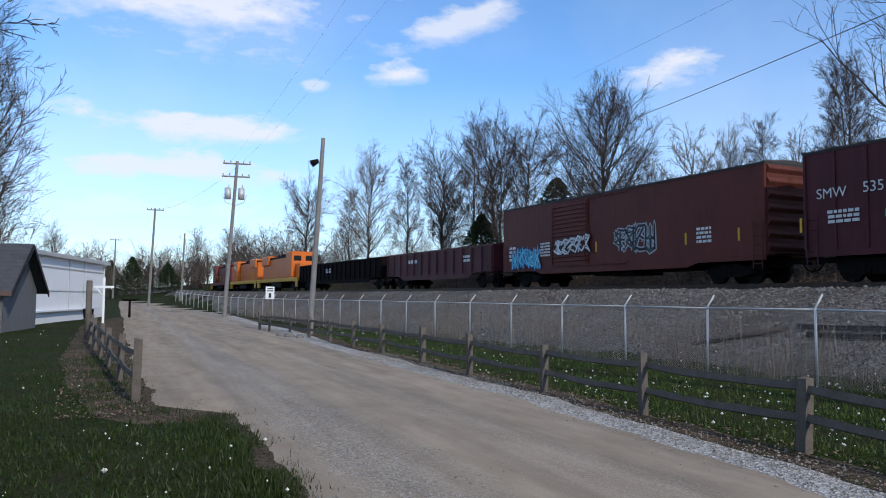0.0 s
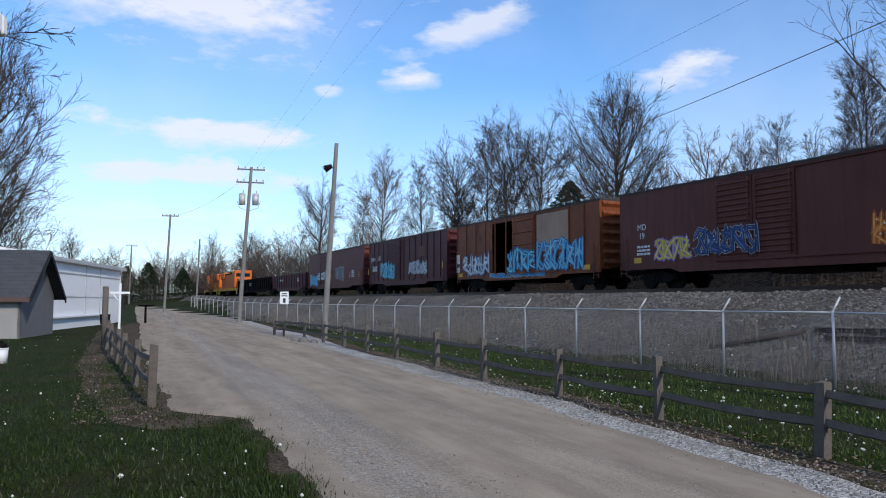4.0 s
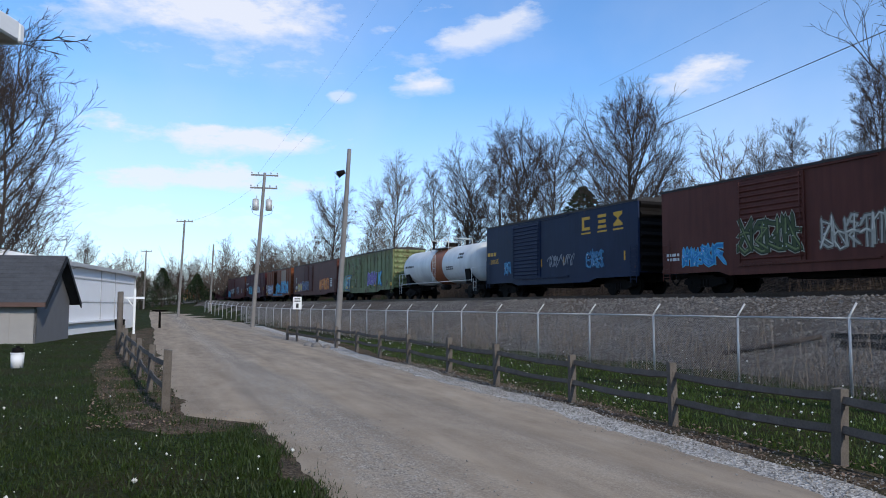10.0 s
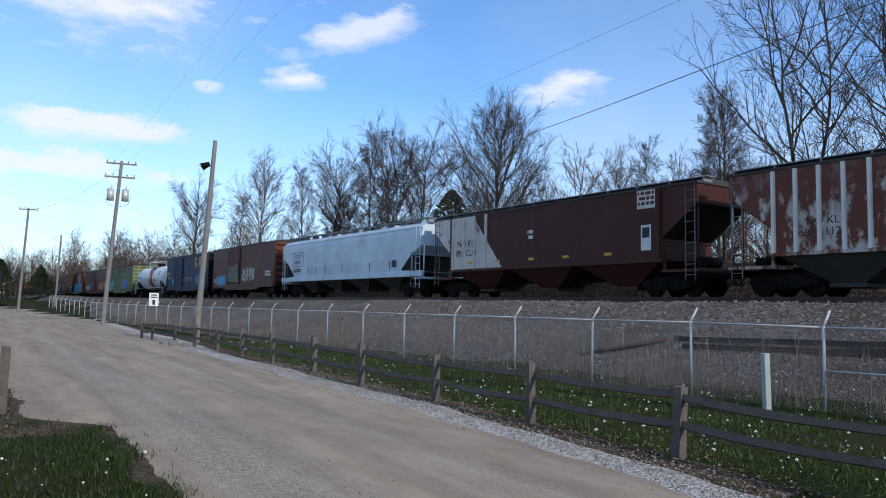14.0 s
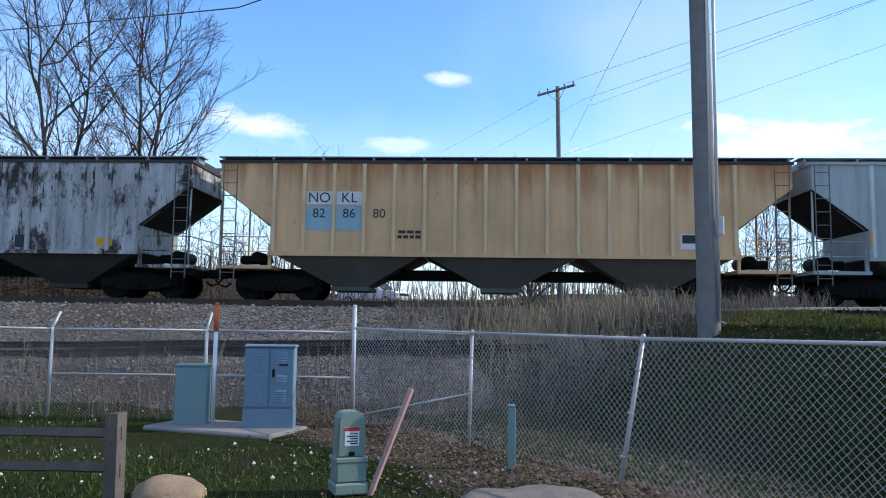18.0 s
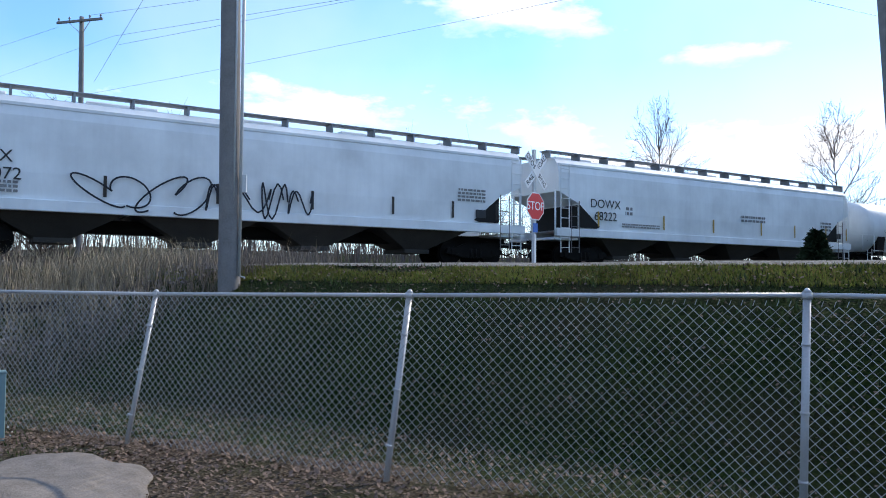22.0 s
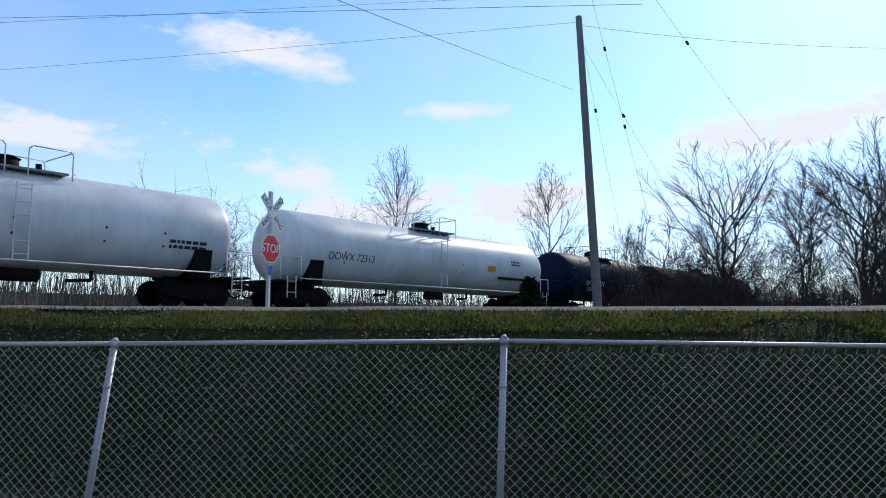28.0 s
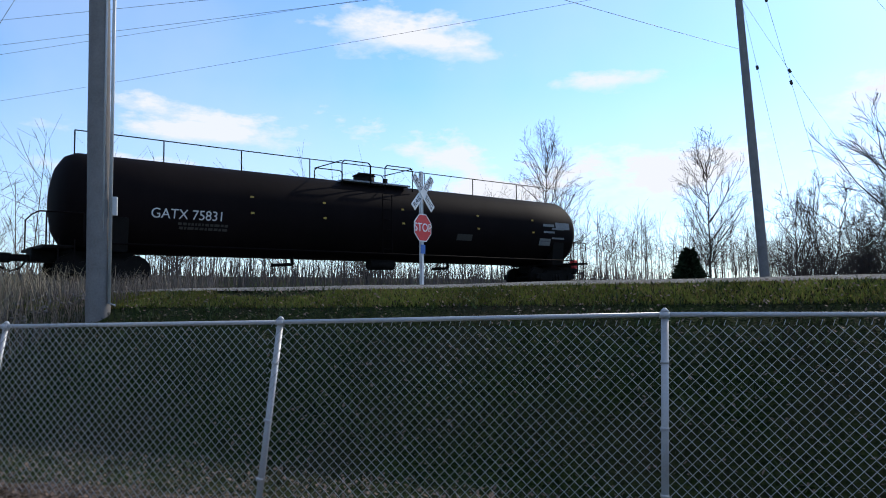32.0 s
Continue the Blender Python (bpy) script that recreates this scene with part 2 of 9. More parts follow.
def drive_surface(name):
    """Packed gravel: tan fines worn smooth in the wheel tracks, looser grey stone between and beside them."""
    m, t, b = nodes_of(name)
    c = t.nodes.new("ShaderNodeTexCoord")
    mp = t.nodes.new("ShaderNodeMapping")
    mp.inputs["Rotation"].default_value = (0, 0, radians(-22.9))
    t.links.new(c.outputs["Object"], mp.inputs[0])

    def layer(scale, detail, stretch):
        k = t.nodes.new("ShaderNodeMapping")
        k.inputs["Scale"].default_value = stretch
        t.links.new(mp.outputs[0], k.inputs[0])
        n = t.nodes.new("ShaderNodeTexNoise")
        n.inputs["Scale"].default_value, n.inputs["Detail"].default_value, n.inputs["Roughness"].default_value = scale, detail, 0.6
        t.links.new(k.outputs[0], n.inputs["Vector"])
        return n.outputs["Fac"]

    v = t.nodes.new("ShaderNodeTexVoronoi")
    v.inputs["Scale"].default_value = 55
    t.links.new(c.outputs["Object"], v.inputs["Vector"])
    sc = t.nodes.new("ShaderNodeSeparateColor")
    t.links.new(v.outputs["Color"], sc.inputs[0])
    fines = ramp(t, layer(2.0, 7.0, (1.0, 0.35, 1.0)), [(0.25, (0.215, 0.17, 0.125)), (0.55, (0.282, 0.23, 0.174)), (0.8, (0.335, 0.28, 0.218))])
    stones = ramp(t, sc.outputs[0], [(0.0, (0.115, 0.103, 0.09)), (0.5, (0.235, 0.208, 0.175)), (1.0, (0.43, 0.395, 0.345))])
    # stone shows in bands along the drive
    sx = t.nodes.new("ShaderNodeSeparateXYZ")
    t.links.new(mp.outputs[0], sx.inputs[0])
    add = t.nodes.new("ShaderNodeMath")
    add.operation = "MULTIPLY_ADD"
    t.links.new(layer(0.8, 6.0, (1.0, 0.25, 1.0)), add.inputs[0])
    add.inputs[1].default_value = 1.6
    t.links.new(sx.outputs[0], add.inputs[2])
    q = t.nodes.new("ShaderNodeMath")
    q.operation = "MULTIPLY"
    q.inputs[1].default_value = 0.1
    t.links.new(add.outputs[0], q.inputs[0])
    band = ramp(t, q.outputs[0], [(0.25, (0.1, 0.1, 0.1)), (0.31, (0.75, 0.75, 0.75)), (0.37, (0.7, 0.7, 0.7)), (0.42, (0.06, 0.06, 0.06)), (0.5, (0.2, 0.2, 0.2)), (0.56, (0.35, 0.35, 0.35)), (0.62, (0.06, 0.06, 0.06)), (0.7, (0.15, 0.15, 0.15)), (0.76, (0.85, 0.85, 0.85))])
    grain = ramp(t, layer(9.0, 5.0, (1.0, 0.5, 1.0)), [(0.35, (0.35, 0.35, 0.35)), (0.65, (1.3, 1.3, 1.3))])
    f = mix(t, 1.0, band, grain, "MULTIPLY")
    col = mix(t, f, fines, stones)
    streak = ramp(t, layer(1.5, 5.0, (1.0, 0.07, 1.0)), [(0.3, (0.82, 0.82, 0.83)), (0.7, (1.26, 1.25, 1.22))])
    col = mix(t, 1.0, col, streak, "MULTIPLY")
    t.links.new(col, b.inputs["Base Color"])
    b.inputs["Roughness"].default_value, b.inputs["Specular IOR Level"].default_value = 0.95, 0.08
    bump(t, b, v.outputs["Distance"], 0.3, 0.01)
    return m


M = {}
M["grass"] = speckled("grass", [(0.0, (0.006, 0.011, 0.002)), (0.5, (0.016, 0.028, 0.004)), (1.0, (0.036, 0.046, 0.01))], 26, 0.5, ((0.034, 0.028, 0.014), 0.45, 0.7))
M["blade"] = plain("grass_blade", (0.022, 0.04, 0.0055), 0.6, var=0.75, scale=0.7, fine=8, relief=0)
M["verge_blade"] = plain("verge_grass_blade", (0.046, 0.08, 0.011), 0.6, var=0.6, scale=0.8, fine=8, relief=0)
M["tuft_blade"] = plain("bank_tuft_blade", (0.05, 0.075, 0.016), 0.7, var=0.7, scale=0.6, fine=3, relief=0)
M["dry"] = plain("dry_stem", (0.3, 0.25, 0.17), 0.8, var=0.3, scale=3, relief=0)
M["leaf"] = plain("dead_leaf", (0.2, 0.142, 0.108), 0.8, var=0.55, scale=6, relief=0)
M["seed"] = plain("seed_head", (0.62, 0.62, 0.58), 0.9, var=0.1, relief=0)
M["road"] = drive_surface("road_gravel")
M["gravel"] = speckled("loose_gravel", [(0.0, (0.19, 0.182, 0.17)), (0.5, (0.38, 0.366, 0.342)), (1.0, (0.6, 0.58, 0.55))], 34, 1.0, relief=0.8)
M["ballast"] = speckled("ballast", [(0.0, (0.04, 0.036, 0.033)), (0.5, (0.115, 0.106, 0.098)), (1.0, (0.23, 0.215, 0.2))], 16, 0.4, ((0.07, 0.055, 0.043), 0.3, 0.75), relief=0.9, depth=0.05)
M["dirt"] = speckled("dirt", [(0.0, (0.045, 0.032, 0.022)), (0.5, (0.082, 0.06, 0.042)), (1.0, (0.15, 0.115, 0.082))], 30, 0.9, ((0.028, 0.034, 0.01), 0.8, 0.7))
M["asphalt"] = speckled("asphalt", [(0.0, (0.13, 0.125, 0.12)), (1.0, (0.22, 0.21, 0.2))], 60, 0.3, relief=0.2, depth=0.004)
M["wood_grey"] = plain("weathered_wood", (0.125, 0.108, 0.093), 0.85, var=0.4, scale=4, fine=40)
M["pole"] = plain("pole_wood", (0.2, 0.19, 0.182), 0.8, var=0.3, scale=3, fine=30)
M["galv"] = plain("galvanised_steel", (0.5, 0.5, 0.495), 0.5, 0.25, var=0.2, fine=60, relief=0.05)
M["wire"] = plain("galvanised_wire", (0.44, 0.44, 0.43), 0.6, 0.25, var=0.25, relief=0)
M["cable"] = plain("cable", (0.06, 0.06, 0.065), 0.6, var=0.1, relief=0)
M["bark"] = plain("bark", (0.062, 0.05, 0.043), 0.9, var=0.3, scale=3, fine=20)
M["twig"] = plain("twig", (0.06, 0.046, 0.04), 0.85, var=0.3, scale=0.6, fine=4, relief=0)
M["twig_pale"] = plain("pale_twig", (0.125, 0.1, 0.085), 0.85, var=0.3, scale=0.6, fine=4, relief=0)
M["evergreen"] = plain("evergreen", (0.022, 0.035, 0.016), 0.8, var=0.5, scale=1, fine=6, relief=0)
M["steel_dark"] = plain("running_gear", (0.009, 0.0078, 0.007), 0.75, 0.1, var=0.5, scale=3)
M["black"] = plain("black", (0.01, 0.01, 0.011), 0.6, var=0.2)
M["rail"] = plain("rail_steel", (0.072, 0.051, 0.039), 0.5, 0.6, var=0.3)
M["white"] = plain("white_paint", (0.72, 0.73, 0.73), 0.5, var=0.08, scale=1.5)
M["mark_white"] = plain("white_marking", (0.62, 0.63, 0.62), 0.6, var=0.2, scale=3)
M["mark_black"] = plain("black_marking", (0.03, 0.032, 0.034), 0.6, var=0.3, scale=3)
M["yellow"] = plain("yellow_marking", (0.62, 0.34, 0.03), 0.5, var=0.2, scale=3)
M["glass_dark"] = plain("dark_glass", (0.015, 0.018, 0.02), 0.1, var=0.1, relief=0)
M["red_sign"] = plain("red_sign", (0.55, 0.03, 0.035), 0.45, var=0.1)
M["cab_blue"] = plain("blue_grey_cabinet", (0.165, 0.25, 0.32), 0.55, var=0.08, scale=2)
M["cab_green"] = plain("grey_green_cabinet", (0.2, 0.3, 0.3), 0.55, var=0.08, scale=2)
M["ped_green"] = plain("grey_green_plastic", (0.185, 0.26, 0.225), 0.5, var=0.08, scale=3)
M["orange"] = plain("orange_plastic", (0.62, 0.13, 0.04), 0.5, var=0.1)
M["pink"] = plain("pink_stake", (0.5, 0.3, 0.28), 0.7, var=0.2, scale=4)
M["boulder"] = plain("boulder", (0.29, 0.21, 0.14), 0.85, var=0.3, scale=3, fine=25, relief=0.5)
M["concrete"] = plain("concrete", (0.25, 0.24, 0.225), 0.9, var=0.15, scale=2, fine=50)
M["shingle"] = plain("roof_shingle", (0.065, 0.068, 0.075), 0.9, var=0.35, scale=2, fine=14)
M["siding_tan"] = plain("tan_siding", (0.3, 0.285, 0.27), 0.7, var=0.1)
M["siding_grey"] = plain("grey_siding", (0.16, 0.16, 0.165), 0.7, var=0.1)
M["trim_brown"] = plain("brown_trim", (0.1, 0.06, 0.05), 0.6, var=0.15)
M["car_roof"] = plain("car_roof", (0.045, 0.042, 0.042), 0.7, var=0.3, scale=0.8)
M["walk_grey"] = plain("steel_grating", (0.24, 0.25, 0.26), 0.6, 0.3, var=0.2)
M["chute"] = plain("grimy_chute", (0.06, 0.054, 0.048), 0.75, var=0.45, scale=0.8)
# near-black that stands for shade inside the open hopper ends
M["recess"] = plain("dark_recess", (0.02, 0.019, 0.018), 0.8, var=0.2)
M["brown"] = car_paint("brown_car_paint", (0.105, 0.024, 0.017), 0.1, grime=0.3)
M["brown_deep"] = car_paint("deep_brown_car_paint", (0.06, 0.017, 0.012), 0.08, grime=0.35)
M["brown_b"] = car_paint("brown_car_paint_dark", (0.1, 0.03, 0.021), 0.1, grime=0.45)
M["maroon"] = car_paint("maroon_car_paint", (0.072, 0.016, 0.019), 0.1, grime=0.35)
M["rust_orange"] = car_paint("orange_brown_car_paint", (0.18, 0.049, 0.015), 0.4, (0.1, 0.03, 0.013), grime=0.45)
M["patch_tan"] = car_paint("faded_tan_patch_paint", (0.33, 0.22, 0.15), 0.15, (0.16, 0.07, 0.035), grime=0.3)
M["green_car"] = car_paint("pale_green_car_paint", (0.165, 0.2, 0.092), 0.42, (0.085, 0.05, 0.022), grime=0.6, crown=(5.6, 6.5, (0.12, 0.08, 0.03)))
M["blue_car"] = car_paint("dark_blue_car_paint", (0.008, 0.018, 0.05), 0.12, grime=0.35)
M["white_car"] = car_paint("white_car_paint", (0.62, 0.64, 0.63), 0.06, (0.2, 0.15, 0.12), grime=0.2, rough=0.4)
M["pale_blue_car"] = car_paint("pale_grey_blue_car_paint", (0.5, 0.58, 0.63), 0.04, (0.3, 0.28, 0.26), grime=0.12, rough=0.45)
M["cream_car"] = car_paint("cream_car_paint", (0.56, 0.53, 0.47), 0.3, (0.17, 0.07, 0.045), grime=0.3)
M["rusty_white"] = car_paint("rusted_white_car_paint", (0.5, 0.45, 0.39), 0.66, (0.13, 0.042, 0.025), grime=0.35, crown=(4.6, 5.4, (0.13, 0.042, 0.025)))
M["rusty_rib"] = car_paint("rusted_white_rib_paint", (0.68, 0.64, 0.58), 0.14, (0.16, 0.055, 0.035), grime=0.2)
M["flaked_grey"] = car_paint("flaking_grey_car_paint", (0.36, 0.38, 0.4), 0.16, (0.06, 0.035, 0.03), grime=0.45, fleck=0.28)
M["xtra_grey"] = car_paint("sooty_grey_car_paint", (0.42, 0.42, 0.41), 0.5, (0.04, 0.03, 0.026), grime=0.8, fleck=0.5)
M["tan_car"] = car_paint("tan_car_paint", (0.62, 0.39, 0.2), 0.16, (0.36, 0.15, 0.05), grime=0.3, crown=(5.1, 6.1, (0.36, 0.14, 0.045)))
M["grey_car"] = car_paint("blue_grey_car_paint", (0.33, 0.365, 0.36), 0.12, (0.12, 0.08, 0.065), grime=0.4)
M["black_tank"] = car_paint("black_tank_paint", (0.0032, 0.0042, 0.0068), 0.05, (0.007, 0.007, 0.007), grime=0.2, rough=0.6, gloss=0.03)
M["black_warm"] = car_paint("brown_black_tank_paint", (0.0085, 0.006, 0.006), 0.1, (0.015, 0.01, 0.009), grime=0.3, rough=0.7, gloss=0.03)
M["blue_black"] = car_paint("blue_black_tank_paint", (0.006, 0.012, 0.034), 0.05, (0.02, 0.016, 0.013), grime=0.2, rough=0.6, gloss=0.06)
M["loco_orange"] = plain("orange_loco_paint", (0.55, 0.13, 0.015), 0.45, var=0.12, scale=0.6)
M["loco_red"] = plain("dark_red_loco_paint", (0.16, 0.035, 0.03), 0.5, var=0.2, scale=0.6)
M["band_brown"] = car_paint("band_paint", (0.3, 0.1, 0.045), 0.2, grime=0.3)
M["chute_warm"] = plain("dusty_chute", (0.12, 0.108, 0.092), 0.75, var=0.35, scale=0.8)
M["faded_blue"] = plain("faded_blue_patch", (0.28, 0.42, 0.48), 0.6, var=0.2, scale=3)
M["faded_yellow"] = plain("faded_yellow_marking", (0.42, 0.26, 0.05), 0.6, var=0.25, scale=3)
M["faded_grey"] = plain("faded_grey_marking", (0.2, 0.2, 0.2), 0.6, var=0.3, scale=3)
M["white_hop"] = car_paint("white_hopper_paint", (0.66, 0.68, 0.68), 0.03, (0.3, 0.28, 0.26), grime=0.12, rough=0.45)
M["white_tank"] = car_paint("white_tank_paint", (0.62, 0.63, 0.62), 0.03, (0.25, 0.23, 0.21), grime=0.22, rough=0.4)
M["wire_dark"] = plain("dull_wire", (0.26, 0.26, 0.26), 0.6, 0.4, var=0.2, relief=0)
M["insulator"] = plain("insulator_glaze", (0.3, 0.3, 0.31), 0.3, var=0.1, relief=0)
M["sign_blue"] = plain("blue_notice", (0.03, 0.12, 0.4), 0.5, var=0.1)
M["cab_pale"] = plain("pale_green_post", (0.33, 0.4, 0.38), 0.55, var=0.1)
M["mound"] = plain("packed_gravel", (0.22, 0.19, 0.16), 0.95, var=0.45, scale=5, fine=45, relief=0.8)
M["rail_dark"] = plain("old_rail", (0.028, 0.026, 0.025), 0.8, 0.2, var=0.3)
# bank grass twice: face blades coloured for shade, crest blades for sunlight
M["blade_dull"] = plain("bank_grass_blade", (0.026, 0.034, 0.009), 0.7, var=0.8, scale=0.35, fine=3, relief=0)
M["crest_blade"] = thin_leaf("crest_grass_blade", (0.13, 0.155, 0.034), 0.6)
M["dry_grey"] = plain("grey_weed", (0.165, 0.137, 0.113), 0.85, var=0.35, scale=2, relief=0)
M["stone"] = plain("crushed_stone", (0.18, 0.168, 0.158), 0.9, var=0.5, scale=5, relief=0)
M["stone_pale"] = plain("pale_pebble", (0.27, 0.25, 0.225), 0.9, var=0.5, scale=9, relief=0)

M["soil"] = speckled("damp_soil", [(0.0, (0.036, 0.028, 0.02)), (0.5, (0.07, 0.054, 0.038)), (1.0, (0.13, 0.104, 0.075))], 40, 1.6)
M["gravel_tan"] = speckled("shoulder_gravel", [(0.0, (0.12, 0.11, 0.095)), (0.5, (0.2, 0.185, 0.16)), (1.0, (0.3, 0.28, 0.25))], 30, 0.9)
M["ladder_grey"] = plain("grimy_ladder_paint", (0.14, 0.135, 0.13), 0.6, var=0.3)
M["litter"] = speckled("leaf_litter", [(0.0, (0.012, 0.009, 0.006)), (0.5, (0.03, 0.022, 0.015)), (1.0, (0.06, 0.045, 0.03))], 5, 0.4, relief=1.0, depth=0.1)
M["home_white"] = plain("white_vinyl_siding", (0.84, 0.85, 0.86), 0.5, var=0.04, scale=1.0, fine=12, relief=0.03)

M["grey_rib"] = car_paint("blue_grey_rib_paint", (0.52, 0.55, 0.545), 0.1, (0.12, 0.08, 0.065), grime=0.3)
M["tan_rib"] = car_paint("tan_rib_paint", (0.64, 0.46, 0.27), 0.12, (0.36, 0.15, 0.06), grime=0.3)
M["rust_streak"] = car_paint("rust_streaked_paint", (0.2, 0.16, 0.13), 0.5, (0.13, 0.06, 0.03), grime=0.6)
# near-black for grime and painted shade beneath the hopper end slopes
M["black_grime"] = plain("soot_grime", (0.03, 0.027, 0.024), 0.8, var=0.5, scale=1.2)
# dry blades, also pale enough to brighten the crest as sun would
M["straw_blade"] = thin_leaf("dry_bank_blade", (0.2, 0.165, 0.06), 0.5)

# ---- building helpers ----
def mesh_of(name, bm, material):
    me = bpy.data.meshes.new(name)
    bm.to_mesh(me)
    bm.free()
    for m in material if isinstance(material, (list, tuple)) else [material]:
        me.materials.append(m)
    return me


def part(name, bm, material, parent=None, label="", smooth=False):
    me = bm if isinstance(bm, bpy.types.Mesh) else mesh_of(name, bm, material)
    if smooth:
        for p in me.polygons:
            p.use_smooth = True
    ob = new(name, me)
    if parent:
        ob.parent = parent
    return tagged(ob, label) if label else ob


def thing(name, m, label, category, group="", kind=""):
    ob = new(name)
    ob.empty_display_size = 0.3
    ob.matrix_basis = m
    return tagged(ob, label, category, group, kind)


def box(bm, x0, x1, y0, y1, z0, z1, bevel=0.0):
    vs = [bm.verts.new((x, y, z)) for x in (x0, x1) for y in (y0, y1) for z in (z0, z1)]
    fs = [bm.faces.new([vs[i] for i in q]) for q in ((0, 1, 3, 2), (4, 6, 7, 5), (0, 4, 5, 1), (2, 3, 7, 6), (0, 2, 6, 4), (1, 5, 7, 3))]
    if bevel:
        bmesh.ops.bevel(bm, geom=list({e for f in fs for e in f.edges}), offset=bevel, segments=1, affect="EDGES")
    return bm


def tube(bm, p0, p1, r0, r1=None, seg=8, caps=True):
    p0, p1 = Vector(p0), Vector(p1)
    r1 = r0 if r1 is None else r1
    ax = (p1 - p0).normalized()
    u = ax.orthogonal().normalized()
    v = ax.cross(u)
    rings = []
    for p, r in ((p0, r0), (p1, r1)):
        rings.append([bm.verts.new(p + r * (math.cos(a) * u + math.sin(a) * v)) for a in (2 * math.pi * k / seg for k in range(seg))])
    for k in range(seg):
        f = bm.faces.new((rings[0][k], rings[0][(k + 1) % seg], rings[1][(k + 1) % seg], rings[1][k]))
        f.smooth = seg > 5
    if caps:
        bm.faces.new(rings[0][::-1])
        bm.faces.new(rings[1])
    return bm


def pipe(bm, pts, r, seg=6):
    for a, b in zip(pts, pts[1:]):
        tube(bm, a, b, r, r, seg)
    return bm


def prism(bm, outline, lo, hi, axis="y"):
    """An outline (pairs) pushed along an axis from lo to hi."""
    def at(p, k):
        return {"y": (p[0], k, p[1]), "x": (k, p[0], p[1]), "z": (p[0], p[1], k)}[axis]
    a, b = ([bm.verts.new(at(p, k)) for p in outline] for k in (lo, hi))
    n = len(outline)
    for k in range(n):
        bm.faces.new((a[k], a[(k + 1) % n], b[(k + 1) % n], b[k]))
    bm.faces.new(a[::-1])
    bm.faces.new(b)
    return bm


def fixed(bm):
    bmesh.ops.recalc_face_normals(bm, faces=bm.faces)
    return bm


B = bmesh.new


def lettering(body, size, material, parent, m, label="", name="lettering"):
    """Words set in the built-in font, as a mesh part."""
    c = bpy.data.curves.new(name, "FONT")
    c.body, c.size, c.extrude, c.align_x, c.align_y = body, size, 0.002, "CENTER", "CENTER"
    tmp = new("tmp_text", c)
    me = bpy.data.meshes.new_from_object(tmp.evaluated_get(bpy.context.evaluated_depsgraph_get()))
    bpy.data.objects.remove(tmp)
    me.materials.clear()
    me.materials.append(material)
    ob = part(name, me, None, parent, label)
    ob.matrix_basis = m
    return ob


# ---- plan: the track runs along TRACK_D, the camera stands at the origin; s along the track, o across to it ----
TRACK_AZ = 27.0
TRACK_D = Vector((-math.sin(radians(TRACK_AZ)), math.cos(radians(TRACK_AZ)), 0))
TRACK_N = Vector((math.cos(radians(TRACK_AZ)), math.sin(radians(TRACK_AZ)), 0))
TRACK_O, RAIL_Z, LANE_TILT = 24.55, 2.47, 0.47


def on_track(s, o, z=0.0):
    return TRACK_D * s + TRACK_N * o + Vector((0, 0, z))


def smooth(a, b, x):
    k = min(1.0, max(0.0, (x - a) / (b - a)))
    return k * k * (3 - 2 * k)


def ground_z(x, y):
    """Height of the ground: a flat lot, the railway bank, the bank of the crossing road, and higher land behind."""
    s, o = x * TRACK_D.x + y * TRACK_D.y, x * TRACK_N.x + y * TRACK_N.y
    f = min(1.0, max(0.0, (o - 14.9) / 7.1))
    near = 0.45 * f + 0.55 * math.sin(f * math.pi / 2) ** 1.3
    edge = s + 5.0 + (20 - o) * LANE_TILT
    lane = math.sin(min(1.0, max(0.0, (5.6 - edge) / 4.9)) * math.pi / 2) * smooth(-40, -30, o)
    z = 2.2 * max(near, lane)
    if o > 27.2:
        z = 2.2 - 0.7 * smooth(27.2, 30.5, o) * smooth(-10, 0, s) + 2.4 * smooth(32, 75, o)
        z = max(z, 2.2 + 2.3 * smooth(28, 35, o)) if s > 16 else z + (max(z, 2.2 + 2.3 * smooth(28, 35, o)) - z) * smooth(8, 16, s)
    z += 1.2 * smooth(60, 160, math.hypot(x, y)) * (1 if o < 20 else 0.3)
    z += 0.03 * noise.noise((x * 0.35, y * 0.35, 0)) * (1 - smooth(22, 23, o))
    return z


def sheet(name, xs, ys, height, material, label, category, keep=None, m=None):
    vs, idx, fs = [], {}, []
    for i, x in enumerate(xs):
        for j, y in enumerate(ys):
            idx[i, j] = len(vs)
            vs.append(height(x, y))
    for i in range(len(xs) - 1):
        for j in range(len(ys) - 1):
            if keep is None or keep((xs[i] + xs[i + 1]) / 2, (ys[j] + ys[j + 1]) / 2):
                fs.append((idx[i, j], idx[i + 1, j], idx[i + 1, j + 1], idx[i, j + 1]))
    me = bpy.data.meshes.new(name)
    me.from_pydata(vs, [], fs)
    me.materials.append(material)
    for p in me.polygons:
        p.use_smooth = True
    return tagged(new(name, me), label, category, kind="structure")


def steps(lo, hi, fine_lo, fine_hi, fine, coarse):
    out, x = [], lo
    while x < hi:
        out.append(x)
        gap = max(0.0, fine_lo - x, x - fine_hi)
        x += fine + gap * 0.16 if coarse else fine
    return out + [hi]


sheet("ground", steps(-1500, 1500, -22, 32, 0.6, True), steps(-1500, 1500, -25, 45, 0.6, True), lambda x, y: (x, y, ground_z(x, y)), M["grass"],
      "mown grass with dandelion seed heads and bare patches", "ground")

